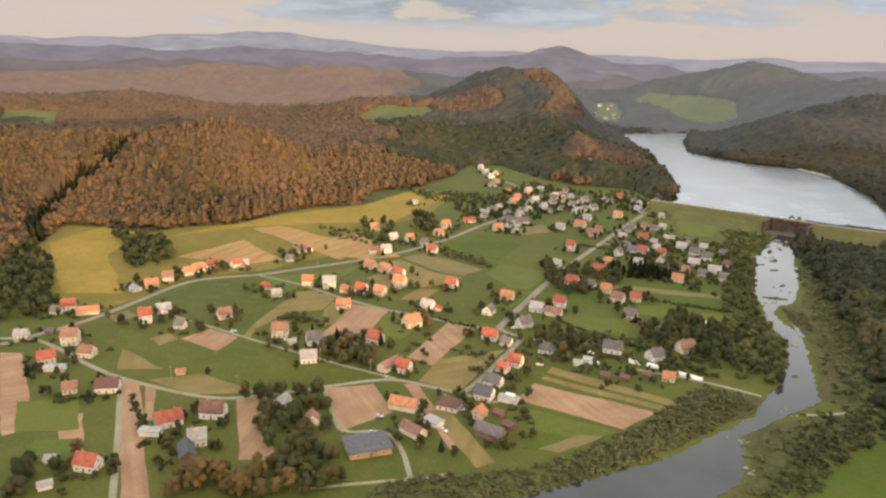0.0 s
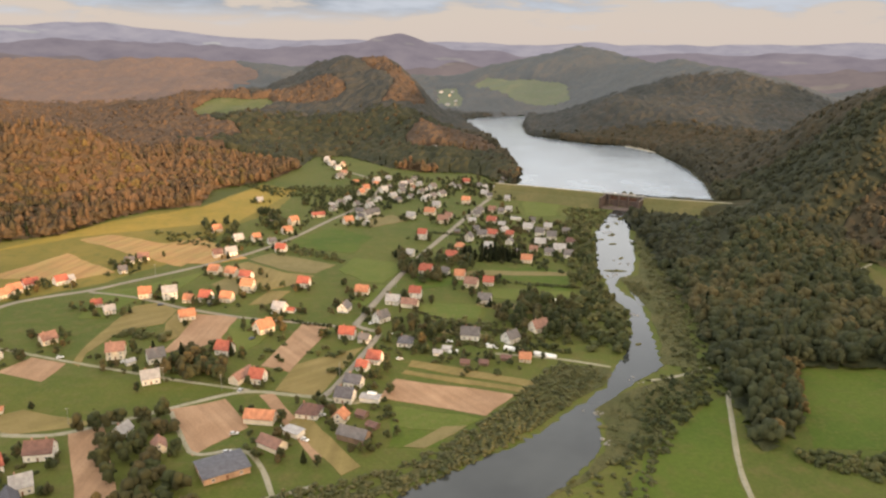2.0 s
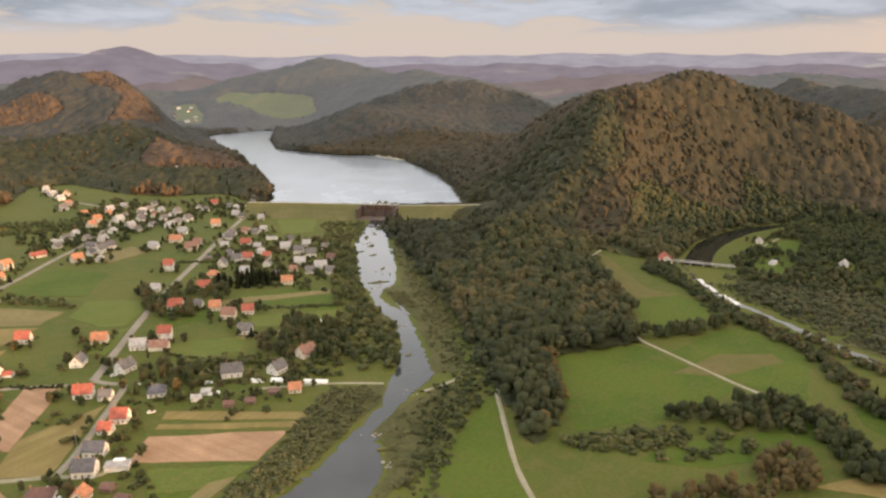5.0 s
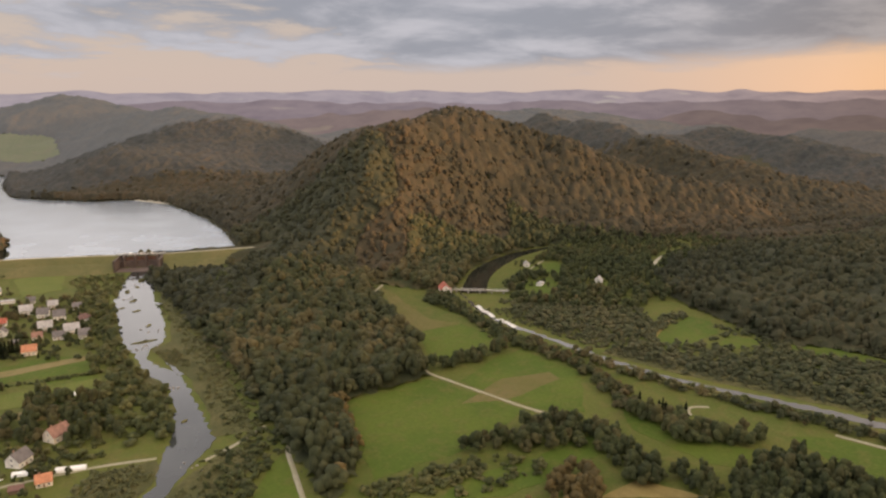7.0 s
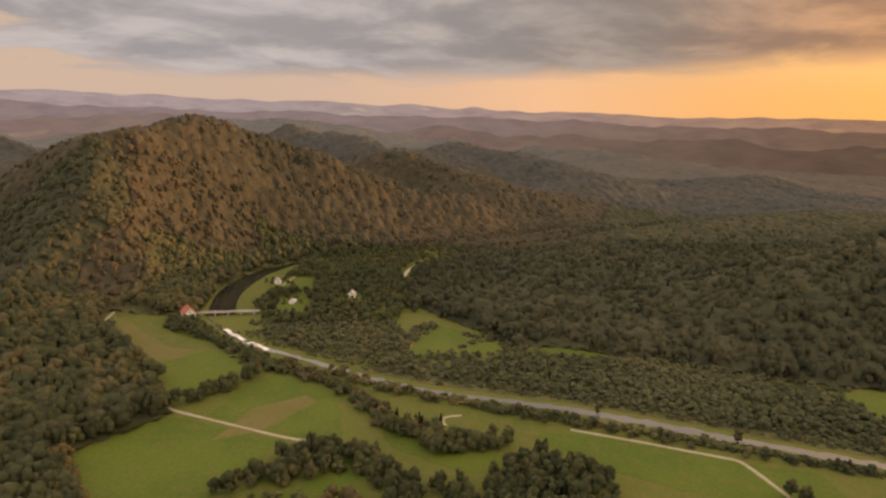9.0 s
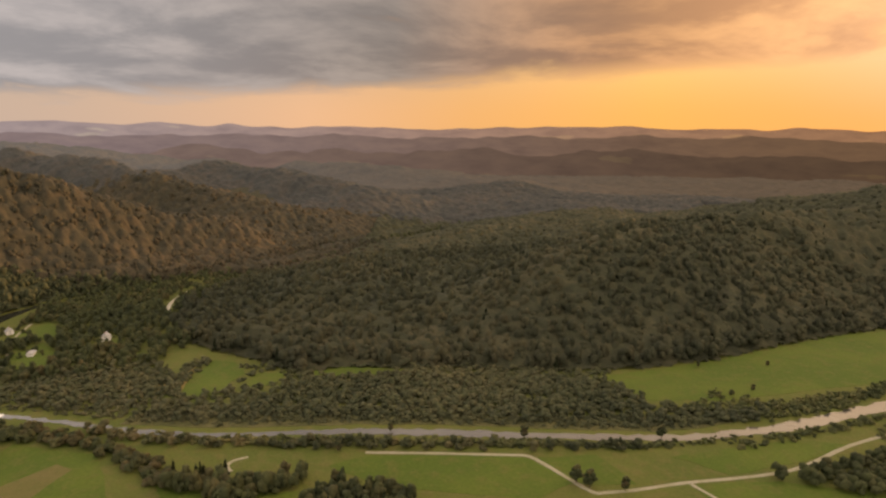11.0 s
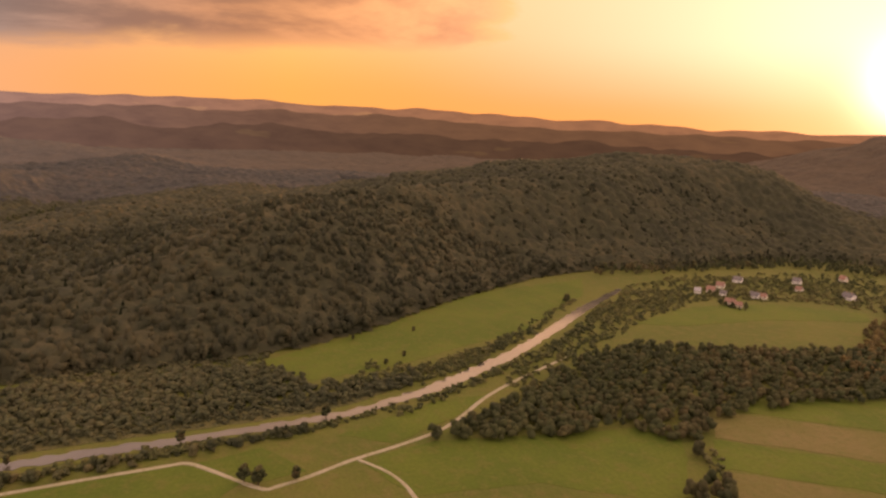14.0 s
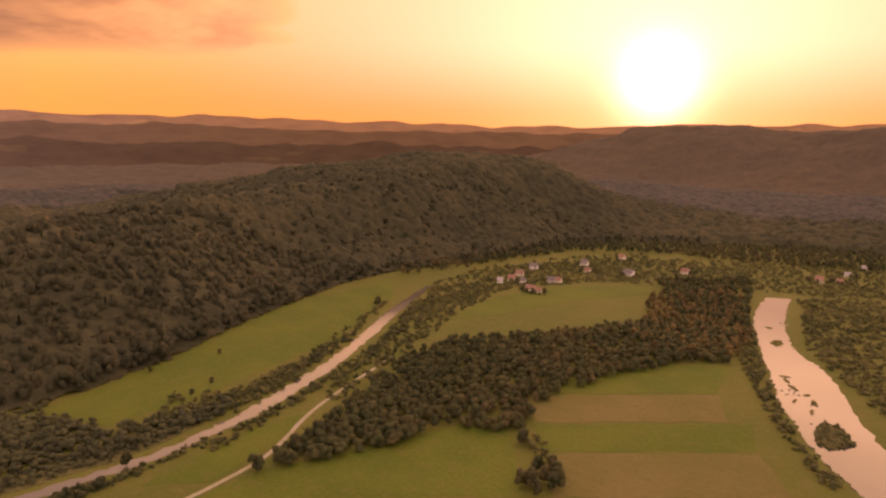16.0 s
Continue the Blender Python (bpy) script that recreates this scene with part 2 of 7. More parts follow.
M["track"] = material("track", mottled((0.29, 0.265, 0.20), (0.24, 0.225, 0.15), (0.17, 0.17, 0.08), 0.06, 0.5, 0.6, 0.1))
M["bark"] = material("bark", mottled((0.10, 0.075, 0.05), (0.14, 0.11, 0.08), (0.06, 0.045, 0.03), 0.5, 4.0, 0.8, 0.05))
M["concrete"] = material("concrete", mottled((0.30, 0.29, 0.27), (0.24, 0.23, 0.21), (0.16, 0.15, 0.14), 0.08, 0.6, 0.4, 0.1))
M["dark_concrete"] = material("dark_concrete", mottled((0.10, 0.075, 0.065), (0.14, 0.105, 0.09), (0.05, 0.045, 0.04), 0.1, 0.7, 0.4, 0.1))
M["stone"] = material("stone", mottled((0.26, 0.245, 0.22), (0.32, 0.30, 0.27), (0.16, 0.15, 0.13), 0.2, 1.5, 0.8, 0.2))
M["leaf_near"] = material("leaf_near", foliage((0.036, 0.047, 0.021), (0.060, 0.073, 0.030), (0.108, 0.086, 0.040), 0.25), 0.75, thin=0.3)
M["leaf_hill"] = material("leaf_hill", foliage((0.036, 0.037, 0.024), (0.058, 0.053, 0.033), (0.096, 0.074, 0.044), 0.26, 0.4), 0.75, thin=0.3)
M["leaf_ridge"] = material("leaf_ridge", foliage((0.034, 0.043, 0.022), (0.064, 0.074, 0.035), (0.142, 0.116, 0.056), 0.28, 0.75), 0.75, thin=0.3)
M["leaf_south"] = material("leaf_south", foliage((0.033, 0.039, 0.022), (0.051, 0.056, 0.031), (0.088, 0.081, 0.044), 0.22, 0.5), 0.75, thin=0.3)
# far hills: distance haze and shade are greyed into the leaf colour
M["leaf_far_haze"] = material("leaf_far_haze", foliage((0.042, 0.047, 0.046), (0.058, 0.062, 0.058), (0.076, 0.070, 0.060), 0.25, 0.5), 0.8, thin=0.25)
# plateau woods: russet leaves dulled by haze mixed into their colour
M["leaf_russet_haze"] = material("leaf_russet_haze", foliage((0.070, 0.056, 0.044), (0.100, 0.072, 0.052), (0.132, 0.090, 0.058), 0.4, 0.6), 0.8, thin=0.25)
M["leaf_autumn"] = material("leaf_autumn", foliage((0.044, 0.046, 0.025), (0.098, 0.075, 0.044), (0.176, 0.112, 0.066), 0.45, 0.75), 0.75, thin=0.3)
M["leaf_gold"] = material("leaf_gold", foliage((0.060, 0.054, 0.025), (0.110, 0.086, 0.036), (0.170, 0.122, 0.048), 0.45, 0.6), 0.75, thin=0.3)
M["leaf_scrub"] = material("leaf_scrub", foliage((0.046, 0.056, 0.029), (0.078, 0.088, 0.044), (0.120, 0.113, 0.060), 0.25, 0.7), 0.75, thin=0.3)
M["leaf_shrub"] = material("leaf_shrub", foliage((0.042, 0.056, 0.024), (0.084, 0.098, 0.038), (0.16, 0.145, 0.062), 0.3), 0.75, thin=0.3)
M["leaf_willow"] = material("leaf_willow", foliage((0.062, 0.072, 0.030), (0.100, 0.108, 0.046), (0.150, 0.138, 0.066), 0.3, 0.7), 0.75, thin=0.3)
M["needles"] = material("needles", foliage((0.014, 0.022, 0.010), (0.026, 0.036, 0.015), (0.05, 0.05, 0.02), 0.15), 0.75, thin=0.3)


def water_material(name, deep, index, rough=0.07):
    """Still water: a dark body under a sky reflection that grows towards the horizon, with faint ripples."""
    m = bpy.data.materials.new(name)
    m.use_nodes = True
    n = Nodes(m.node_tree)
    p = n.add("NewGeometry", 0)
    bump = n.tree.nodes.new("ShaderNodeBump")
    bump.inputs["Strength"].default_value, bump.inputs["Distance"].default_value = 0.10, 0.08
    n.tree.links.new(n.noise(p, 0.3, 3.0, 0.6), bump.inputs["Height"])
    body = n.tree.nodes.new("ShaderNodeBsdfDiffuse")
    n.tree.links.new(n.mix(smooth(n, n.noise(p, 0.02, 3.0), 0.35, 0.65), deep, tuple(1.6 * c for c in deep)), body.inputs[0])
    gloss = n.tree.nodes.new("ShaderNodeBsdfGlossy")
    gloss.inputs["Roughness"].default_value = rough
    n.tree.links.new(bump.outputs[0], gloss.inputs["Normal"])
    fresnel = n.add("Fresnel", 0, ins=(index,))
    both = n.tree.nodes.new("ShaderNodeMixShader")
    for slot, link in enumerate((fresnel, body.outputs[0], gloss.outputs[0])):
        n.tree.links.new(link, both.inputs[slot])
    out = n.tree.nodes.new("ShaderNodeOutputMaterial")
    n.tree.links.new(both.outputs[0], out.inputs[0])
    return m


M["water"] = water_material("water", (0.026, 0.029, 0.028), 1.58, 0.06)
M["pool"] = water_material("pool", (0.014, 0.015, 0.012), 1.33)
M["shallow"] = water_material("shallow", (0.045, 0.043, 0.036), 1.55, 0.12)
# body paled and blued to carry the high sky's reflection in its colour
M["lake"] = water_material("lake", (0.11, 0.135, 0.16), 2.05, 0.2)


# ---- the lie of the land ----
# The flat valley floor; beyond its rim the wooded hills rise.
VALLEY = [(-1300, 250), (-520, 470), (-372, 560), (-388, 664), (-403, 723), (-357, 716), (-302, 698), (-273, 727), (-224, 747), (-190, 811), (-157, 848),
          (-103, 867), (-100, 960), (-38, 1008), (11, 1120), (40, 1240), (100, 1240), (152, 1110), (200, 1060), (268, 1040), (300, 960), (300, 870),
          (372, 790), (400, 770), (452, 690), (440, 655), (372, 735), (345, 640), (300, 500), (272, 406), (250, 354), (233, 318), (214, 268), (243, 281),
          (291, 344), (351, 330), (388, 370), (434, 442)]
VALLEY += [(500, 535), (512, 500), (524, 452), (560, 468), (605, 492), (650, 503), (690, 510), (735, 507), (806, 490), (916, 400), (1050, 300), (1300, 200), (1500, 60), (1480, 20), (1280, 140),
           (1030, 240), (900, 310), (765, 333), (666, 306), (625, 255), (606, 221), (570, 171), (585, 134), (584, 45), (580, -33), (590, -98), (615, -165),
           (690, -300), (745, -434), (760, -540), (735, -640), (720, -900), (560, -1080), (300, -1150), (-400, -1000), (-1300, -600)]
LAKE = [(286, 876), (330, 980), (349, 1082), (384, 1290), (400, 1520), (428, 1771), (483, 1818), (633, 1858), (540, 1620), (488, 1428), (548, 1277), (618, 1224), (630, 1160), (614, 1085), (585, 960), (540, 842), (494, 751)]
LAKE_Z, CREST_Z = 11.0, 13.5
# hills: x, y, height, spread along, spread across, turn
HILLS = [(846, 686, 150, 170, 165, 20), (650, 715, 116, 150, 175, 0), (650, 825, 110, 105, 110, 0), (920, 500, 66, 70, 120, -60), (470, 560, 52, 70, 120, 40), (160, 1743, 150, 150, 230, 30), (285, 1698, 128, 90, 120, 0), (-60, 1480, 50, 220, 130, 10), (-115, 1640, 84, 170, 110, 0),
         (290, 1290, 50, 110, 150, 60), (-330, 930, 78, 260, 95, 12), (-700, 860, 82, 260, 110, -20), (-900, 1650, 76, 420, 200, 0), (-350, 2050, 88, 420, 200, 0), (-1100, 2050, 96, 400, 240, 0), (-500, 2480, 130, 900, 190, 0)]
HILLS += [(969, 2305, 176, 330, 260, -20), (1094, 1697, 128, 230, 240, -30), (1040, 1900, 147, 170, 150, -30), (760, 1480, 72, 200, 200, 0), (1545, 822, 84, 420, 160, -20), (1500, 160, 22, 400, 150, 0)]
HILLS += [(623, -187, 111, 150, 147, 60), (836, -217, 80, 150, 149, 70), (876, -518, 101, 250, 88, 80), (1040, -700, 112, 300, 190, 60), (984, -941, 124, 200, 170, 60), (1137, -2160, 186, 420, 260, 20), (618, -2240, 176, 330, 260, 0), (1300, -1200, 62, 500, 300, 40), (2000, 0, 24, 500, 700, 0), (2300, 1500, 130, 600, 500, 0)]
# long spurs running down from the ridges: crest points x, y, height, then the spread
SPURS = [([(900, 640, 104), (950, 580, 100), (1000, 515, 86), (1050, 450, 82), (1080, 385, 80), (1098, 320, 50)], 55), ([(1468, 950, 128), (1413, 743, 120), (1358, 624, 94), (1332, 469, 62), (1304, 330, 38)], 85), ([(1903, 743, 104), (1760, 539, 90), (1657, 313, 68), (1527, 150, 42)], 100), ([(2478, 547, 78), (2225, 173, 70), (1924, -93, 54)], 120)]


def inside(px, py, poly):
    """Which of the points lie in the polygon."""
    hit = np.zeros(px.shape, bool)
    for (x0, y0), (x1, y1) in zip(poly, poly[1:] + poly[:1]):
        if y0 == y1: continue
        hit ^= ((y0 > py) != (y1 > py)) & (px < (x1 - x0) * (py - y0) / (y1 - y0) + x0)
    return hit


def rim(px, py, poly):
    """How far the points are from the polygon's edge."""
    best = np.full(px.shape, 1e12)
    for (x0, y0), (x1, y1) in zip(poly, poly[1:] + poly[:1]):
        dx, dy = x1 - x0, y1 - y0
        t = np.clip(((px - x0) * dx + (py - y0) * dy) / max(dx * dx + dy * dy, 1e-9), 0, 1)
        best = np.minimum(best, (px - x0 - t * dx) ** 2 + (py - y0 - t * dy) ** 2)
    return np.sqrt(best)


def waves(px, py):
    """Soft irregular swell between about -1 and 1, for spurs and gullies."""
    out = np.zeros(px.shape)
    for k, (size, turn, phase) in enumerate(((420, 0.3, 1.0), (300, 1.5, 2.1), (210, 2.4, 0.4), (150, 0.9, 4.2), (105, 2.9, 5.0), (80, 1.9, 3.3))):
        u = (px * math.cos(turn) + py * math.sin(turn)) * 2 * math.pi / size
        v = (py * math.cos(turn) - px * math.sin(turn)) * 2 * math.pi / size
        out += np.sin(u + phase + 0.9 * np.sin(0.7 * v)) * np.cos(v * 0.8 + phase) * (0.75 ** k)
    return out / 2.2


GULLY = [(-385, 640), (-409, 685), (-437, 764), (-439, 798), (-433, 822), (-427, 850), (-417, 878), (-409, 908), (-395, 940), (-340, 985), (-250, 1010), (-170, 1030)]


def gully_gap(px, py):
    """How far the points are from the wooded gully."""
    there_and_back = GULLY + GULLY[-2:0:-1]
    return rim(px, py, there_and_back)


def land(px, py):
    """Height of the ground."""
    px, py = np.asarray(px, float), np.asarray(py, float)
    flat, wet = inside(px, py, VALLEY), inside(px, py, LAKE)
    to_flat, to_wet = rim(px, py, VALLEY), rim(px, py, LAKE)
    gap = np.minimum(np.where(flat, 0, to_flat), np.where(wet, 0, to_wet))
    total = np.full(px.shape, 26.0 ** 4)
    for x, y, h, a, b, turn in HILLS:
        c, s = math.cos(radians(turn)), math.sin(radians(turn))
        u, v = (px - x) * c + (py - y) * s, (py - y) * c - (px - x) * s
        total += (h * np.exp(-0.5 * ((u / a) ** 2 + (v / b) ** 2))) ** 4
    for crest, spread in SPURS:
        best = np.zeros(px.shape)
        for (x0, y0, z0), (x1, y1, z1) in zip(crest, crest[1:]):
            dx, dy = x1 - x0, y1 - y0
            t = np.clip(((px - x0) * dx + (py - y0) * dy) / (dx * dx + dy * dy), 0, 1)
            d2 = (px - x0 - t * dx) ** 2 + (py - y0 - t * dy) ** 2
            best = np.maximum(best, (z0 + t * (z1 - z0)) * np.exp(-0.5 * d2 / spread ** 2))
        total += best ** 4
    hill = total ** 0.25
    s = np.clip(gap / 190.0, 0, 1)
    rise = 0.35 * s + 0.65 * s * s * (3 - 2 * s)
    z = hill * rise + waves(px, py) * np.clip(gap / 120, 0, 1) * (5 + 0.075 * hill)
    z = z - 13.0 * np.exp(-(gully_gap(px, py) / 13.0) ** 2) * np.clip(gap / 60, 0, 1)
    z = z + np.where(flat, 0, (LAKE_Z + 1.5) * np.exp(-to_wet / 55.0) * np.clip(to_flat / 45.0, 0, 1))
    z = np.where(wet, LAKE_Z + 0.5 - np.clip(to_wet * 0.35, 0, 8), z)
    return np.where(flat, 0.0, z)


# ---- mesh helpers ----
from mathutils import geometry


def mesh_object(name, verts, faces, mat, parent=None, smooth_faces=True):
    """One mesh object from vertex and face arrays."""
    me = bpy.data.meshes.new(name)
    me.from_pydata([tuple(v) for v in verts], [], [tuple(f) for f in faces])
    me.materials.append(mat)
    if smooth_faces:
        me.polygons.foreach_set("use_smooth", [True] * len(me.polygons))
    me.update()
    ob = new(name, me)
    if parent is not None:
        ob.parent = parent
    return ob


def triangles_object(name, verts, tris, mat, tone=None, smooth_faces=True):
    """One mesh object from large arrays of vertices and triangles."""
    me = bpy.data.meshes.new(name)
    me.vertices.add(len(verts))
    me.vertices.foreach_set("co", np.ascontiguousarray(verts, np.float32).ravel())
    me.loops.add(3 * len(tris))
    me.loops.foreach_set("vertex_index", np.ascontiguousarray(tris, np.int32).ravel())
    me.polygons.add(len(tris))
    me.polygons.foreach_set("loop_start", np.arange(0, 3 * len(tris), 3, dtype=np.int32))
    me.polygons.foreach_set("use_smooth", np.full(len(tris), smooth_faces))
    me.materials.append(mat)
    if tone is not None:
        me.attributes.new("tone", "FLOAT", "POINT").data.foreach_set("value", np.ascontiguousarray(tone, np.float32))
    me.update(calc_edges=True)
    return new(name, me)


def part(name, bm, mat, parent, label=""):
    """Links a bmesh as one mesh under a thing or a part."""
    me = bpy.data.meshes.new(name)
    bm.to_mesh(me)
    bm.free()
    me.materials.append(mat)
    ob = new(name, me)
    ob.parent = parent
    return tagged(ob, label)


def thing(name, label, category, group="", x=0.0, y=0.0, z=0.0, turn=0.0):
    ob = new(name)
    ob.matrix_basis = pose(x, y, z, 0, 0, turn)
    return tagged(ob, label, category, group)


def box(bm, size, at, turn=0.0, taper=1.0, bevel=0.0):
    """A block with its base centre at the given place; taper narrows its top."""
    sx, sy, sz = size[0] / 2, size[1] / 2, size[2]
    m = pose(*at, 0, 0, turn)
    v = [bm.verts.new(m @ Vector((x * sx * k, y * sy * k, z))) for z, k in ((0, 1.0), (sz, taper)) for x, y in ((-1, -1), (1, -1), (1, 1), (-1, 1))]
    f = [bm.faces.new([v[i] for i in q]) for q in ((3, 2, 1, 0), (4, 5, 6, 7), (0, 1, 5, 4), (1, 2, 6, 5), (2, 3, 7, 6), (3, 0, 4, 7))]
    if bevel:
        edges = list({e for q in f for e in q.edges})
        bmesh.ops.bevel(bm, geom=edges, offset=bevel, segments=1, affect="EDGES")


def dense(points, step, rough, rng, closed=True):
    """The outline with points every step metres, pushed about to look natural."""
    out = []
    pairs = list(zip(points, points[1:] + points[:1])) if closed else list(zip(points, points[1:]))
    for (x0, y0), (x1, y1) in pairs:
        length = math.hypot(x1 - x0, y1 - y0)
        k = max(1, int(length / step))
        for i in range(k):
            t = i / k
            push = rng.uniform(-rough, rough) + rough * math.sin(7.1 * (x0 + t * (x1 - x0)) / step / 5) * 0.6
            out.append((x0 + t * (x1 - x0) - (y1 - y0) / max(length, 1e-6) * push, y0 + t * (y1 - y0) + (x1 - x0) / max(length, 1e-6) * push))
    if not closed:
        out.append(tuple(points[-1]))
    return out


def rounded(points, closed=False, rounds=2):
    """Corner-cutting, for winding lines."""
    for _ in range(rounds):
        out = [] if closed else [points[0]]
        for (x0, y0), (x1, y1) in (list(zip(points, points[1:] + points[:1])) if closed else list(zip(points, points[1:]))):
            out += [(0.75 * x0 + 0.25 * x1, 0.75 * y0 + 0.25 * y1), (0.25 * x0 + 0.75 * x1, 0.25 * y0 + 0.75 * y1)]
        points = out if closed else out + [points[-1]]
    return points


def slab(name, outline, bottom, top, mat):
    """A flat sheet with thickness over an outline."""
    n = len(outline)
    area = sum(x0 * y1 - x1 * y0 for (x0, y0), (x1, y1) in zip(outline, outline[1:] + outline[:1]))
    if area < 0:
        outline = outline[::-1]
    flat = [Vector(p) for p in outline]
    pts, _, tris, *_ = geometry.delaunay_2d_cdt(flat, [(i, (i + 1) % n) for i in range(n)], [], 1, 1e-4)
    verts = [(p.x, p.y, top) for p in pts] + [(x, y, top) for x, y in outline] + [(x, y, bottom) for x, y in outline]
    m = len(pts)
    faces = [tuple(t) for t in tris] + [(m + n + i, m + n + (i + 1) % n, m + (i + 1) % n, m + i) for i in range(n)]
    me = bpy.data.meshes.new(name)
    me.from_pydata(verts, [], faces)
    me.materials.append(mat)
    me.update()
    return new(name, me)


def ribbon(name, points, width, top, mat, over_land=False):
    """A road or path along a line, slightly raised with sloping shoulders."""
    pts = rounded(points)
    verts, faces = [], []
    for i, (x, y) in enumerate(pts):
        x0, y0 = pts[max(0, i - 1)]
        x1, y1 = pts[min(len(pts) - 1, i + 1)]
        l = math.hypot(x1 - x0, y1 - y0) or 1.0
        nx, ny = -(y1 - y0) / l, (x1 - x0) / l
        w = width * (0.5 + 0.04 * math.sin(i * 1.7))
        for off, z in ((-w - 0.5, -0.1), (-w, top), (0, top + 0.06), (w, top), (w + 0.5, -0.1)):
            px, py = x + nx * off, y + ny * off
            verts.append((px, py, z + (float(land(np.array([px]), np.array([py]))[0]) if over_land else 0)))
        if i:
            a, b = 5 * i - 5, 5 * i
            faces += [(a + k, a + k + 1, b + k + 1, b + k) for k in range(4)]
    return mesh_object(name, verts, faces, mat)


# ---- ground: one sheet to the horizon ----
CLEARINGS = [[(-172, 1470), (-196, 1560), (-150, 1618), (-90, 1590), (-40, 1604), (-18, 1560), (-52, 1480), (-110, 1440)], [(-913, 1470), (-790, 1490), (-740, 1330), (-850, 1320)], [(560, 2200), (626, 2250), (725, 2130), (820, 2045), (775, 1900), (640, 1980)],
             [(448, 486), (456, 480), (512, 514), (506, 528)], [(-108, 868), (-60, 905), (-55, 985), (-100, 960)], [(1180, 120), (1330, 60), (1400, 90), (1250, 170)], [(1180, -440), (1300, -420), (1700, -520), (1640, -600)], [(467, 2319), (523, 2219), (505, 2055), (470, 1950), (440, 1935), (410, 2020), (430, 2103), (455, 2227)], [(205, 1345), (245, 1350), (240, 1385), (205, 1380)]]
RIVER_L = [(376, 768), (357, 745), (321, 690), (301, 658), (277, 599), (249, 538), (253, 526), (239, 491), (236, 471), (236, 451), (223, 420), (206, 387), (186, 365), (176, 354), (167, 338), (151, 329), (131, 313), (113, 299), (90, 287), (68, 277), (40, 264), (-40, 232), (-120, 130), (-110, -60), (0, -260), (100, -345), (160, -369), (178, -398), (193, -422), (214, -457), (234, -499), (253, -528), (274, -546), (294, -576), (326, -646), (356, -755)]
RIVER_R = [(406, 755), (388, 734), (351, 679), (331, 642), (310, 586), (278, 527), (259, 521), (247, 491), (250, 468), (246, 445), (233, 411), (220, 380), (214, 358), (195, 348), (175, 334), (158, 322), (148, 306), (144, 290), (134, 277), (118, 263), (100, 250), (-10, 190), (-80, 110), (-70, -40), (40, -200), (130, -290), (171, -330), (191, -349), (212, -373), (234, -409), (246, -423), (260, -454), (291, -511), (320, -570), (355, -645), (378, -742)]
STREAM_N = [(540, 452), (512, 412), (491, 373), (483, 345), (476, 302), (472, 280), (462, 242), (460, 200), (463, 163), (468, 128), (468, 64), (464, -3), (462, -74), (466, -103), (480, -150), (497, -190), (522, -246), (568, -322), (622, -403), (652, -460), (672, -498)]
STREAM_S = [(528, 440), (502, 408), (480, 376), (472, 345), (462, 300), (456, 280), (447, 242), (444, 200), (446, 163), (453, 128), (454, 64), (452, -3), (450, -74), (453, -103), (464, -150), (480, -190), (504, -246), (551, -322), (604, -403), (640, -465), (664, -502)]
POOL = [(532, 442), (564, 463), (607, 487), (645, 498), (683, 505), (732, 502), (789, 486), (780, 483), (728, 488), (688, 485), (652, 476), (610, 462), (573, 441), (546, 422)]
# the stream keeps to the middle of its bed
pairs = list(zip(STREAM_N, STREAM_S))
def tuck(y): return 0.26 if y > 70 else 0.12             # narrower upstream, under the trees


STREAM_N = [(a + tuck(b) * (c - a), b + tuck(b) * (d - b)) for (a, b), (c, d) in pairs]
STREAM_S = [(c + 1.25 * tuck(d) * (a - c), d + 1.25 * tuck(d) * (b - d)) for (a, b), (c, d) in pairs]


fine_x, fine_y = np.arange(-450, 920, 8.0), np.arange(-900, 1960, 9.0)
reach = np.array([40, 90, 150, 230, 330, 450, 600, 780, 1000, 1280, 1600, 2000, 2500, 3100, 3800, 4300])
grid_x = np.concatenate([fine_x[0] - reach[::-1], fine_x, fine_x[-1] + reach])
grid_y = np.concatenate([fine_y[0] - reach[::-1], fine_y, fine_y[-1] + reach])
gx, gy = np.meshgrid(grid_x, grid_y, indexing="ij")
gz = land(gx, gy)
for bed in (RIVER_L + RIVER_R[::-1], STREAM_N + STREAM_S[::-1], POOL):
    wet = inside(gx, gy, bed)
    gz = np.where(wet, np.minimum(gz, -np.clip((rim(gx, gy, bed) - 3) * 0.4, 0, 2.5)), gz)
far_off = np.hypot(gx - 300, gy - 300)
gz = gz - 22.0 * np.clip((np.hypot(gx - 60, gy - 60) - 1840) / 60, 0, 1)          # the far woods close over it
gz = np.where(far_off > 2750, np.minimum(gz, 60 - np.clip((far_off - 2750) / 25, 0, 60)), gz)
nx, ny = gx.shape
index = np.arange(nx * ny).reshape(nx, ny)
a, b, c, d = index[:-1, :-1].ravel(), index[1:, :-1].ravel(), index[1:, 1:].ravel(), index[:-1, 1:].ravel()
ground_tone = np.clip(gz / 6.0, 0, 1)
for open_land in CLEARINGS:
    ground_tone = np.where(inside(gx, gy, open_land), 0.22, ground_tone)
ground_tone = ground_tone.ravel()


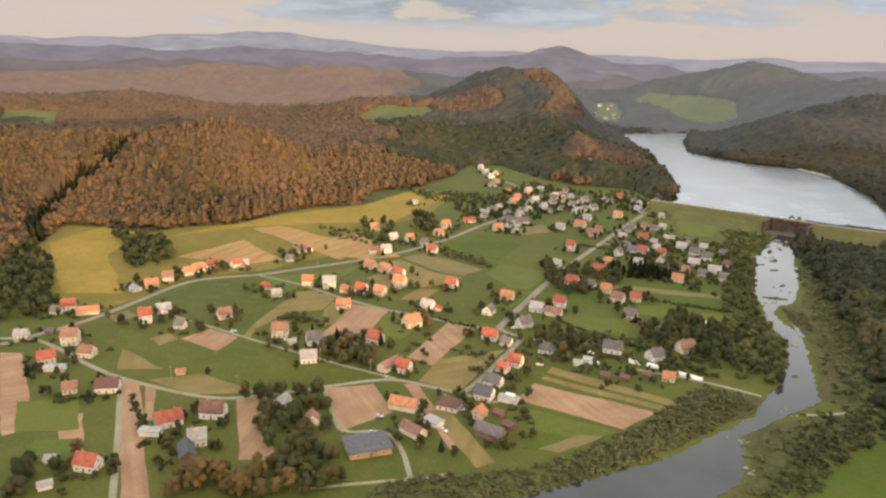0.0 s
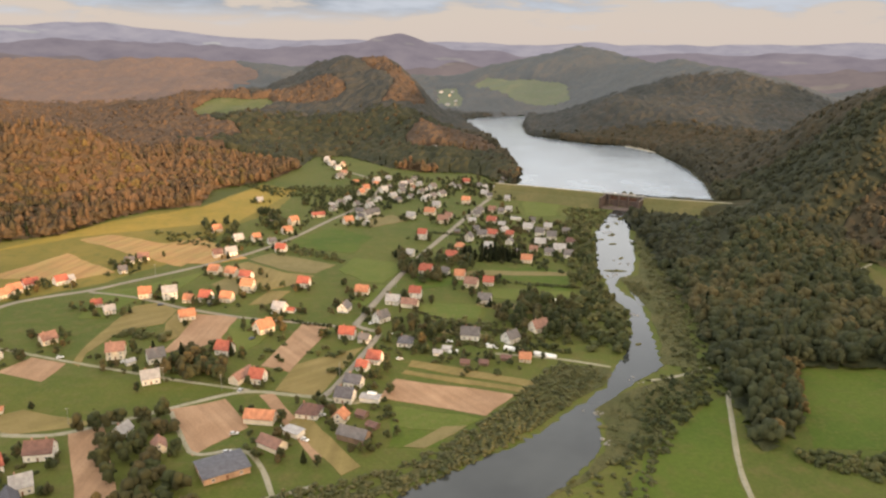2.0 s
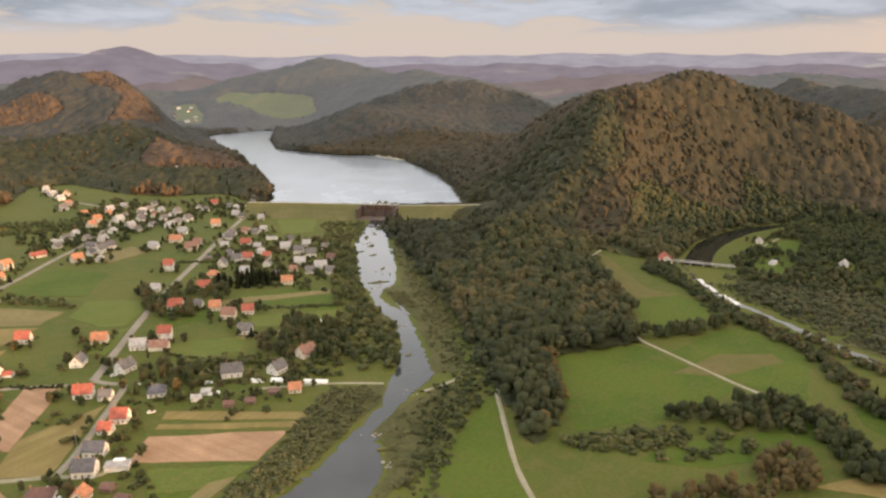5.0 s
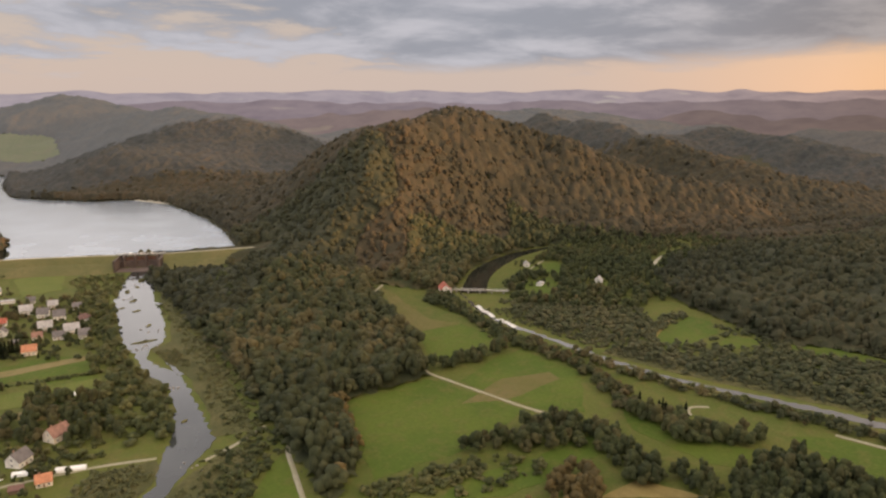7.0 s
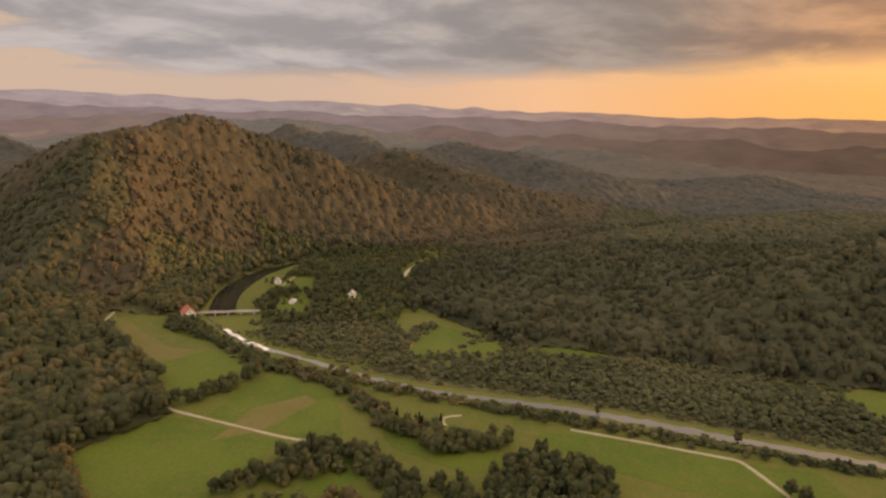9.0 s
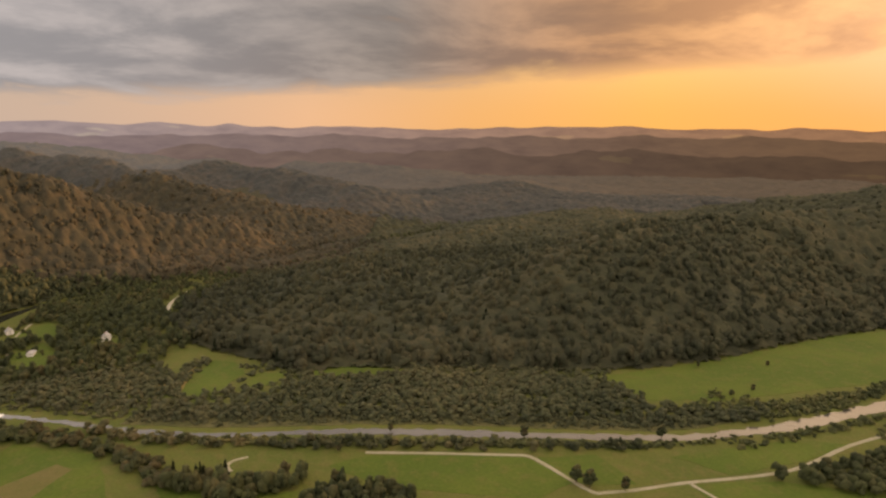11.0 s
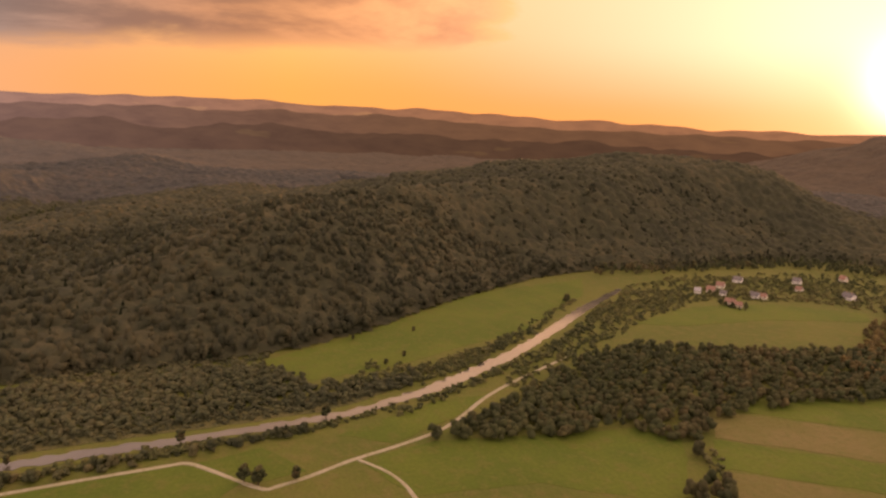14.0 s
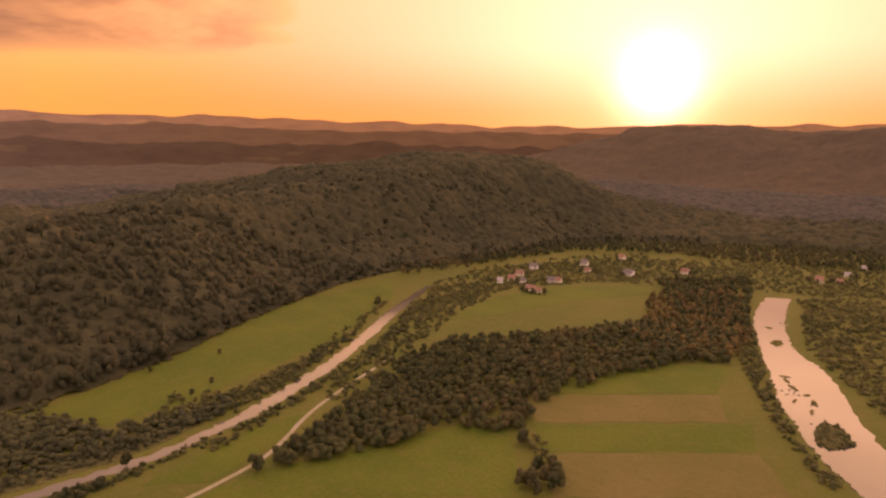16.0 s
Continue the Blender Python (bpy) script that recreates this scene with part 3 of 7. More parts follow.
def ground_colours(n, p):
    """Grass on the flat, leaf litter under the woods."""
    woods = n.add("Attribute", 2, attr="tone")
    large = smooth(n, n.noise(p, 0.009, 4.0), 0.38, 0.62)
    small = smooth(n, n.noise(p, 0.11, 4.0, 0.65), 0.42, 0.72)
    grain = n.noise(p, 0.5, 3.0, 0.7)
    grass = n.mix(n.math("MULTIPLY", small, 0.7), n.mix(large, (0.064, 0.084, 0.015), (0.084, 0.096, 0.019)), (0.108, 0.094, 0.030))
    litter = n.mix(small, (0.030, 0.032, 0.014), (0.058, 0.045, 0.02))
    col = n.mix(smooth(n, woods, 0.02, 0.6), grass, litter)
    col = n.mix(0.4, col, n.mix(1.0, col, n.ramp(grain, [(0.25, (0.55, 0.55, 0.55)), (0.75, (1.5, 1.5, 1.5))]), "MULTIPLY"))
    return col, n.math("ADD", small, grain), 0.5, 0.4


M["ground"] = material("ground", ground_colours)
ground = triangles_object("ground", np.stack([gx.ravel(), gy.ravel(), gz.ravel()], 1), np.concatenate([np.stack([a, b, c], 1), np.stack([a, c, d], 1)]), M["ground"], ground_tone)
tagged(ground, "green valley floor rising into wooded hills", "ground", kind="structure")


def hill_field(outline, mat, label, lift=0.9):
    """Open grass on a slope, laid over the land."""
    px, py = [p[0] for p in outline], [p[1] for p in outline]
    ax, ay = np.arange(min(px), max(px) + 6, 6.0), np.arange(min(py), max(py) + 6, 6.0)
    X, Y = np.meshgrid(ax, ay, indexing="ij")
    Z, hold = land(X, Y) + lift, inside(X, Y, list(outline))
    k = np.arange(X.size).reshape(X.shape)
    A, B, C, D = k[:-1, :-1], k[1:, :-1], k[1:, 1:], k[:-1, 1:]
    use = hold[:-1, :-1] & hold[1:, :-1] & hold[1:, 1:] & hold[:-1, 1:]
    A, B, C, D = A[use], B[use], C[use], D[use]
    ob = triangles_object("field", np.stack([X.ravel(), Y.ravel(), Z.ravel()], 1), np.concatenate([np.stack([A, B, C], 1), np.stack([A, C, D], 1)]), mat)
    return tagged(ob, label, "field", kind="structure")


M["pasture"] = material("pasture", mottled((0.082, 0.098, 0.036), (0.102, 0.112, 0.045), (0.118, 0.112, 0.055), 0.012, 0.04))
hill_field(CLEARINGS[0], M["pasture"], "pale green pasture on the wooded plateau", 1.2)
hill_field(CLEARINGS[1], M["pasture"], "pale green pasture on the wooded plateau", 1.2)

# ---- water ----
shore = random.Random(11)


def channel(name, one, other, top, mat, step=4.0, rough=1.6):
    """Water between two banks with ragged edges."""
    left, right = rounded(one, rounds=2), rounded(other, rounds=2)
    # the banks' points come in pairs: step both sides by the same share of each pair's stretch
    l, r = [], []
    for (a, b_), (c, d_) in zip(zip(left, left[1:]), zip(right, right[1:])):
        k = max(1, round(max(math.dist(a, b_), math.dist(c, d_)) / step))
        for i in range(k):
            t = i / k
            l.append((a[0] + t * (b_[0] - a[0]), a[1] + t * (b_[1] - a[1])))
            r.append((c[0] + t * (d_[0] - c[0]), c[1] + t * (d_[1] - c[1])))
    l, r = np.array(l), np.array(r)
    count = len(l)
    wob = np.array([[shore.uniform(-1, 1) * rough for _ in range(4)] for _ in range(count)])
    l, r = l + wob[:, :2], r + wob[:, 2:]
    ob = slab(name, [tuple(q) for q in l] + [tuple(q) for q in r[::-1]], top - 0.7, top, mat)
    return ob


river = channel("water", RIVER_L, RIVER_R, 0.10, M["water"])
tagged(river, "shallow grey river with ragged reedy banks", "river", kind="structure")
for one, other in (([(283, 522), (279, 500), (276, 482), (276, 472)], [(278, 520), (274, 502), (271, 484), (272, 472)]), ([(261, 490), (256, 470), (254, 456)], [(256, 488), (251, 470), (248, 456)]), ([(322, 650), (334, 625), (338, 600)], [(318, 646), (329, 623), (334, 600)])):
    tagged(channel("water", one, other, 0.11, M["water"], 2.5, 0.8), "thin side channel between reedy bars", "river", kind="structure")
stream = channel("water", STREAM_N, STREAM_S, 0.10, M["shallow"], 4.0, 1.7)
tagged(stream, "narrow pale river along the meadows", "river", kind="structure")
pool = channel("water", POOL[:7], POOL[:6:-1], 0.12, M["pool"], 6.0, 0.6)
tagged(pool, "dark still pool above the weir", "river", kind="structure")
lake = slab("water", dense(LAKE, 12.0, 3.5, shore), LAKE_Z - 1.0, LAKE_Z, M["lake"])
tagged(lake, "calm pale reservoir behind the earth dam", "lake", kind="structure")

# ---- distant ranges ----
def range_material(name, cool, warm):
    """Hazy far ranges: the air's own light painted as emission, cool away from the sun and warm towards it."""
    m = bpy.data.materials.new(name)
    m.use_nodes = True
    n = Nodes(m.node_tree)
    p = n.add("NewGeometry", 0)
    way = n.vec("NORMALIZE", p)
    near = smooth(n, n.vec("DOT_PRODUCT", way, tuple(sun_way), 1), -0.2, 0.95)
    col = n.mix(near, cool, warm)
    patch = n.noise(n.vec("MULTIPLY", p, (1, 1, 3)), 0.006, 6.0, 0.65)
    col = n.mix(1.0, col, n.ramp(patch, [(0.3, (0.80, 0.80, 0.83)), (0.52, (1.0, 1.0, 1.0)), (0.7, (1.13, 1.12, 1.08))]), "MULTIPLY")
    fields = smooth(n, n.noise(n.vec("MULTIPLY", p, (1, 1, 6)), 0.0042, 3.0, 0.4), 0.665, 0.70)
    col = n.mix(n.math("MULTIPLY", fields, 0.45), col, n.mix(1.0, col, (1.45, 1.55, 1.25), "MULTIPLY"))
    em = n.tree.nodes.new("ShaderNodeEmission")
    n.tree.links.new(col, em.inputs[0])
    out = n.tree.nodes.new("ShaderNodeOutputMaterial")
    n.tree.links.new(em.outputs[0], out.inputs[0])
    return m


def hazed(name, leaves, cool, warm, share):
    """Woods so far off that the air's own light is painted over them, mixed in as emission."""
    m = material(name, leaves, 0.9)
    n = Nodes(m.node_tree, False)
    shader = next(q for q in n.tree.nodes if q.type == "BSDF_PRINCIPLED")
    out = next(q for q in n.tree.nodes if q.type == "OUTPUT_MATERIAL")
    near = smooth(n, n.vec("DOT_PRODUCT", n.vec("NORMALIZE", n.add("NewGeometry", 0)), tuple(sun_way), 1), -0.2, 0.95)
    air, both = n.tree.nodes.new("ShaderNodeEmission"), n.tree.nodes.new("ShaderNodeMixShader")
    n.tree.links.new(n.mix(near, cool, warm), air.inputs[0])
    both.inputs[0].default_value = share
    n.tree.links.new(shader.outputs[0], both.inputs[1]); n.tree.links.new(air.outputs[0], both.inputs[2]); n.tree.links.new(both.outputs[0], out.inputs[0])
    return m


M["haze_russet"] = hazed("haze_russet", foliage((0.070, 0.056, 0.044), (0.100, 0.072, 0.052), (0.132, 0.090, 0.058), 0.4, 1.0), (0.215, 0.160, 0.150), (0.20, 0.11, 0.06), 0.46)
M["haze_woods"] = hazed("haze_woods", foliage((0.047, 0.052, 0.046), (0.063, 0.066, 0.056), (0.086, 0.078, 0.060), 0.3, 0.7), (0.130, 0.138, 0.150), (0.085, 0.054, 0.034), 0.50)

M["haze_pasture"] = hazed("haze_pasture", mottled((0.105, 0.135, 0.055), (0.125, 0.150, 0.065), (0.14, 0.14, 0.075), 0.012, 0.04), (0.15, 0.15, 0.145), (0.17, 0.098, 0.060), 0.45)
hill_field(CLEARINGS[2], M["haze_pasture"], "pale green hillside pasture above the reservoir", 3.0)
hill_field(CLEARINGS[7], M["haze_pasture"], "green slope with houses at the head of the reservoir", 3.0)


def far_range(name, radius, base, humps, mat, seed, depth, swell):
    """A long range round the valley with a rolling crest and a real front slope."""
    rng = random.Random(seed)
    waves_ = [(rng.uniform(4, 60), rng.uniform(0, 6.3), rng.uniform(0.3, 1.0)) for _ in range(12)] + [(rng.uniform(70, 220), rng.uniform(0, 6.3), rng.uniform(0.4, 1.2)) for _ in range(8)]
    verts, faces, steps = [], [], 1400
    for i in range(steps + 1):
        az = -60 + 260 * i / steps
        r = radians(az)
        z = base + sum(swell * g / (1 + f / 20) * math.sin(f * r + ph) for f, ph, g in waves_)
        z += sum(h * math.exp(-((az - at) / w) ** 2) for at, h, w in humps)
        for k, (out, up) in enumerate(((-depth, -80), (-0.55 * depth, 0.35 * z), (-0.2 * depth, 0.82 * z), (0, z), (0.5 * depth, 0.3 * z))):
            rr = radius + out + 18 * math.sin(9 * r + k) + (0 if k == 3 else 60 * math.sin(43 * r + 2.1 * k) * math.sin(17 * r + seed))
            verts.append((90 + rr * math.sin(r), 60 + rr * math.cos(r), up))
        if i:
            p, q = 5 * i - 5, 5 * i
            faces += [(p + k, q + k, q + k + 1, p + k + 1) for k in range(4)]
    ob = mesh_object(name, verts, faces, mat)
    return tagged(ob, "hazy wooded mountain range in the distance", "mountains", kind="structure")


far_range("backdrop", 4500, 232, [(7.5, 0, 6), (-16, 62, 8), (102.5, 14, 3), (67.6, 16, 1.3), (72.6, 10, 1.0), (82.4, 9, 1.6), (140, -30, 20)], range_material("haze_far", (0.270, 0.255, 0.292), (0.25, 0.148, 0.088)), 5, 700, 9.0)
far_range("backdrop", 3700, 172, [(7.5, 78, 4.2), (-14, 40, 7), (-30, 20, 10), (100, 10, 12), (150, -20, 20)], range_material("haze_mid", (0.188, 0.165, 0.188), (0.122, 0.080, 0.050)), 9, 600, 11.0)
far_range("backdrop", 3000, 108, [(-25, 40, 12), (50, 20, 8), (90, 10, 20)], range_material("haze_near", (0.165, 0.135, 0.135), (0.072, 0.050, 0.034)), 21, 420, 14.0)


# ---- dam ----
def build_dam():
    """Grassed earth embankment in two wings with a concrete spillway of piers and gates between them."""
    dam = thing("dam", "grass-covered earth dam with a dark concrete spillway", "dam")
    def wing(points, foot, name):
        verts, faces = [], []
        for i, ((x, y), out) in enumerate(zip(points, foot)):
            x0, y0 = points[max(0, i - 1)]
            x1, y1 = points[min(len(points) - 1, i + 1)]
            l = math.hypot(x1 - x0, y1 - y0)
            nx, ny = -(y1 - y0) / l, (x1 - x0) / l           # towards the lake
            for off, z in ((-out, -0.5), (-out * 0.45, CREST_Z * 0.52), (-out * 0.40, CREST_Z * 0.54), (-3, CREST_Z), (3, CREST_Z), (14, LAKE_Z - 3)):
                verts.append((x + nx * off, y + ny * off, z))
            if i:
                a, b = 6 * i - 6, 6 * i
                faces += [(a + k, b + k, b + k + 1, a + k + 1) for k in range(5)]
        ob = mesh_object(name, verts, faces, M["dam_grass"], dam, False)
        crest = [(x, y) for x, y in points]
        return ob, crest
    left = rounded([(262, 884), (286, 869), (330, 836), (376, 797)], rounds=1)
    right = rounded([(411, 768), (455, 742), (500, 718), (530, 700)], rounds=1)
    wing(left, [34] * len(left), "embankment")
    wing(right, [36] * len(right), "embankment")
    for line in (left, right):
        road = ribbon("crest_road", line, 3.0, CREST_Z + 0.12, M["gravel"])
        road.parent = dam
    # spillway: sill, side walls, piers, gates, deck
    a, b = Vector((376, 797, 0)), Vector((411, 768, 0))
    along = (b - a).normalized()
    out = Vector((along.y, -along.x, 0))
    turn = math.degrees(math.atan2(along.y, along.x))
    length = (b - a).length
    mid = (a + b) / 2
    bm = bmesh.new(); box(bm, (length, 10, 8.0), tuple(mid + Vector((0, 0, -0.5))), turn, 1.0, 0.2); part("sill", bm, M["dark_concrete"], dam)
    bm = bmesh.new(); box(bm, (length + 4, 26, 1.4), tuple(mid + out * 14 + Vector((0, 0, -0.9))), turn, 1.0, 0.2); part("apron", bm, M["dark_concrete"], dam)
    for end in (a, b):
        bm = bmesh.new(); box(bm, (2.2, 34, 13.0), tuple(end + out * 9 + Vector((0, 0, -0.4))), turn, 1.0, 0.2); part("side_wall", bm, M["dark_concrete"], dam)
    for i in range(4):
        at = a + along * (length * (i + 0.5) / 4)
        bm = bmesh.new(); box(bm, (1.8, 12, 13.6), tuple(at + out * 1.5), turn, 1.0, 0.25); part("pier", bm, M["dark_concrete"], dam)
    for i in range(3):
        at = a + along * (length * (i + 1) / 4)
        bm = bmesh.new(); box(bm, (length / 4 - 2.0, 0.6, 5.0), tuple(at + out * 0.5 + Vector((0, 0, 6.5))), turn, 1.0, 0.1); part("gate", bm, M["rust"], dam)
        bm = bmesh.new(); box(bm, (1.6, 3.2, 1.6), tuple(at + Vector((0, 0, CREST_Z + 0.75))), turn, 0.9, 0.15); part("winch_house", bm, M["white_wall"], dam)
    bm = bmesh.new(); box(bm, (length + 6, 5.0, 0.7), tuple(mid + Vector((0, 0, CREST_Z))), turn, 1.0, 0.1); part("deck", bm, M["concrete"], dam)
    for side in (-2.3, 2.3):
        bm = bmesh.new(); box(bm, (length + 6, 0.15, 0.15), tuple(mid + out * side + Vector((0, 0, CREST_Z + 1.7))), turn)
        for i in range(20):
            box(bm, (0.12, 0.12, 1.0), tuple(a + along * (length * i / 19) + out * side + Vector((0, 0, CREST_Z + 0.7))), turn)
        part("railing", bm, M["white_wall"], dam)


def plain(name, col, vary=0.25, rough=0.8, spec=0.3, scale=1.2, bump=0.2):
    """A weathered plain surface."""
    dark, light = tuple(c * (1 - vary) for c in col), tuple(min(0.9, c * (1 + vary * 0.6)) for c in col)
    def build(n, p):
        stain = smooth(n, n.noise(p, scale * 0.25, 4.0), 0.3, 0.7)
        speck = n.noise(p, scale * 5, 3.0, 0.7)
        col_ = n.mix(stain, dark, light)
        col_ = n.mix(0.3, col_, n.mix(1.0, col_, n.ramp(speck, [(0.3, (0.7, 0.7, 0.7)), (0.7, (1.2, 1.2, 1.2))]), "MULTIPLY"))
        return col_, speck, bump, 0.02
    return material(name, build, rough, spec)


def tiles(name, col):
    """Roof tiles: courses of overlapping clay or metal tiles with lichen and faded patches."""
    def build(n, p):
        local = n.add("TexCoord", 3)
        course = n.add("TexWave", 1, ins={"Vector": local, "Scale": 3.0, "Distortion": 0.3})
        patch = smooth(n, n.noise(p, 0.5, 4.0), 0.3, 0.7)
        own = n.add("ObjectInfo", 5)
        col_ = n.mix(patch, tuple(c * 0.78 for c in col), tuple(min(0.9, c * 1.15) for c in col))
        col_ = n.mix(0.5, col_, n.mix(1.0, col_, n.ramp(own, [(0.0, (0.75, 0.75, 0.78)), (1.0, (1.2, 1.18, 1.15))]), "MULTIPLY"))
        return col_, course, 0.5, 0.05
    return material(name, build, 0.7, 0.3)


M["dam_grass"] = material("dam_grass", mottled((0.105, 0.102, 0.040), (0.135, 0.118, 0.050), (0.080, 0.088, 0.030), 0.03, 0.25))
M["rust"] = plain("rust", (0.16, 0.085, 0.06))
M["white_wall"] = plain("white_wall", (0.74, 0.71, 0.66), 0.15)
M["cream_wall"] = plain("cream_wall", (0.72, 0.64, 0.52), 0.18)
M["brick_wall"] = plain("brick_wall", (0.46, 0.30, 0.20), 0.3)
M["timber_wall"] = plain("timber_wall", (0.20, 0.14, 0.10), 0.3)
M["glass"] = plain("glass", (0.05, 0.06, 0.07), 0.3, 0.1, 0.8)
M["frame"] = plain("frame", (0.75, 0.73, 0.70), 0.1)
M["door"] = plain("door", (0.22, 0.12, 0.07), 0.3)
M["chimney"] = plain("chimney", (0.38, 0.20, 0.14), 0.3)
ROOFS = {"R": ("red", tiles("roof_red", (0.35, 0.105, 0.07))), "O": ("orange", tiles("roof_orange", (0.45, 0.20, 0.11))), "P": ("faded brown-pink", tiles("roof_faded", (0.27, 0.150, 0.112))), "D": ("dark brown", tiles("roof_brown", (0.15, 0.085, 0.07))),
         "G": ("weathered grey", tiles("roof_grey", (0.15, 0.138, 0.135))), "K": ("dark slate-grey", tiles("roof_slate", (0.10, 0.10, 0.115))), "W": ("pale metal", tiles("roof_pale", (0.36, 0.35, 0.345)))}
build_dam()

# ---- roads and paths ----
ROADS = []
ROADS.append(("road", 4.3, "asphalt", "grey asphalt road through the village", [(-900, 330), (-400, 365), (-271, 402), (-262, 418), (-241, 446), (-224, 488), (-206, 540), (-178, 555), (-152, 562), (-128, 580), (-97, 600), (-64, 624), (-34, 651), (3, 699), (41, 768), (72, 813), (116, 925), (125, 1000), (60, 1130), (60, 1230)]))
ROADS.append(("road", 4.6, "asphalt", "straight pale asphalt road between fields", [(250, 860), (236, 838), (200, 774), (167, 712), (125, 637), (89, 567), (59, 501), (40, 457)]))
ROADS.append(("road", 3.2, "asphalt", "narrow asphalt lane bending between houses", [(40, 457), (48, 446), (56, 443), (45, 419), (29, 385), (20, 367), (13, 357)]))
ROADS.append(("road", 2.6, "track", "pale lane past field ends", [(-330, 405), (-262, 418), (-236, 403), (-209, 382), (-185, 366), (-157, 354), (-132, 345), (-113, 342), (-94, 348), (-68, 358), (-44, 368), (-25, 373), (-5, 364), (13, 357), (28, 347), (34, 350)]))
ROADS.append(("path", 1.8, "track", "thin field track", [(-25, 373), (-46, 383), (-75, 398), (-99, 412), (-128, 428), (-176, 457), (-200, 470)]))
ROADS.append(("path", 2.4, "track", "pale farm track beside ploughed land", [(-179, 363), (-160, 319), (-147, 288), (-133, 253), (-120, 220)]))
ROADS.append(("road", 2.7, "asphalt", "narrow cross lane between gardens", [(35, 450), (24, 460), (-8, 473), (-33, 483), (-60, 500), (-78, 511), (-110, 539), (-151, 560)]))
ROADS.append(("path", 1.8, "track", "gravel path to the ford", [(120, 395), (156, 381), (182, 364)]))
ROADS.append(("path", 1.8, "track", "gravel path leading up from the ford", [(196, 343), (215, 345), (240, 352)]))
ROADS.append(("path", 2.0, "track", "pale gravel track across the meadow", [(236, 325), (229, 318), (214, 291), (195, 258), (186, 237), (176, 205), (150, 150)]))
ROADS.append(("path", 2.1, "track", "pale field track between meadows", [(362, 340), (358, 332), (357, 309), (355, 275), (354, 248), (356, 230)]))
ROADS.append(("path", 2.3, "track", "pale field track along the river wood", [(432, 102), (432, 80), (432, 58), (431, 14), (431, 10), (428, 5), (398, -14), (389, -21), (388, -23), (389, -27), (391, -41), (401, -72), (405, -95), (413, -129), (424, -150), (452, -188), (476, -241), (500, -300)]))
ROADS.append(("path", 1.8, "track", "curved field track on green meadow", [(399, -75), (378, -86), (353, -87), (320, -80)]))
ROADS.append(("path", 1.8, "track", "short curved track by the copse", [(406, 172), (412, 177), (419, 176), (424, 168)]))
ROADS.append(("road", 3.4, "gravel", "pale lane up through the dark wood", [(735, 330), (752, 345), (775, 353), (797, 358), (847, 360), (864, 354)]))
ROADS.append(("path", 2.4, "track", "pale track below the wooded slope", [(660, 262), (648, 236), (631, 216), (625, 198)]))
ROADS.append(("path", 2.4, "track", "forest track in a cleared strip", [(452, 492), (470, 500), (490, 512), (505, 520)]))
ROADS.append(("path", 2.0, "track", "pale shore track beside the pool", [(560, 400), (590, 410), (640, 440), (700, 455)]))
ROADS.append(("path", 1.8, "track", "grey gravel drive round the hall", [(-63, 356), (-53, 325), (-47, 310), (-25, 315), (-16, 297), (-11, 272)]))
ROADS.append(("path", 1.6, "track", "pale riverside track below the fields", [(-58, 263), (-37, 268), (-10, 273), (7, 278)]))
for name, width, mat, label, line in ROADS:
    tagged(ribbon(name, line, width, 0.24, M[mat], True), label, name, kind="structure")

# ---- fields ----
HOUSES, FIELDS, BELTS, BARS, HEDGES = {}, [], [], [], []


def homes_along(street, *rows):
    """Houses of a street: x, y, turn, kind, roof."""
    HOUSES.setdefault(street, []).extend(rows)


homes_along("west lane", (-153, 274, -8, "mid", "R"), (-172, 279, 10, "shed", "W"), (-164, 259, 30, "shed", "W"), (-133, 314, 35, "big", "R"), (-138, 304, 5, "flat", "W"), (-113, 297, 20, "mid", "W"), (-114, 286, -60, "barn", "K"), (-114, 324, 0, "big", "D"), (-179, 348, 8, "big", "D"), (-198, 345, 20, "small", "P"), (-231, 382, 30, "mid", "R"), (-220, 371, 10, "flat", "W"))
homes_along("main road", (-231, 410, 15, "tall", "P"), (-212, 392, -10, "mid", "P"), (-263, 469, 20, "mid", "R"), (-246, 462, 20, "barn", "O"), (-267, 460, 10, "small", "G"), (-266, 417, 10, "small", "W"), (-201, 450, 25, "tall", "R"), (-196, 469, 30, "mid", "W"), (-174, 441, -10, "small", "G"), (-151, 462, 40, "mid", "P"), (-138, 526, 20, "small", "R"), (-126, 510, 30, "small", "W"))
homes_along("upper road", (-227, 524, 30, "mid", "O"), (-221, 542, 30, "mid", "P"), (-235, 513, -40, "small", "W"), (-210, 558, 35, "mid", "O"), (-205, 567, 35, "mid", "O"), (-198, 581, 35, "mid", "R"), (-178, 585, 40, "mid", "R"), (-173, 589, 40, "small", "W"), (-137, 634, 10, "small", "G"), (-127, 641, 10, "mid", "P"), (-137, 607, 20, "small", "G"), (-148, 371, 10, "shed", "O"))
homes_along("middle lane", (-105, 432, 10, "tall", "P"), (-95, 420, 30, "shed", "W"), (-79, 393, 10, "mid", "W"), (-81, 422, 15, "mid", "G"), (-108, 541, 10, "mid", "O"), (-90, 536, 15, "tall", "W"), (-72, 489, 15, "mid", "O"), (-63, 525, -25, "mid", "R"), (-48, 521, -25, "mid", "O"), (-34, 542, -25, "tall", "O"), (-75, 525, -25, "small", "O"), (-63, 593, -25, "mid", "O"))
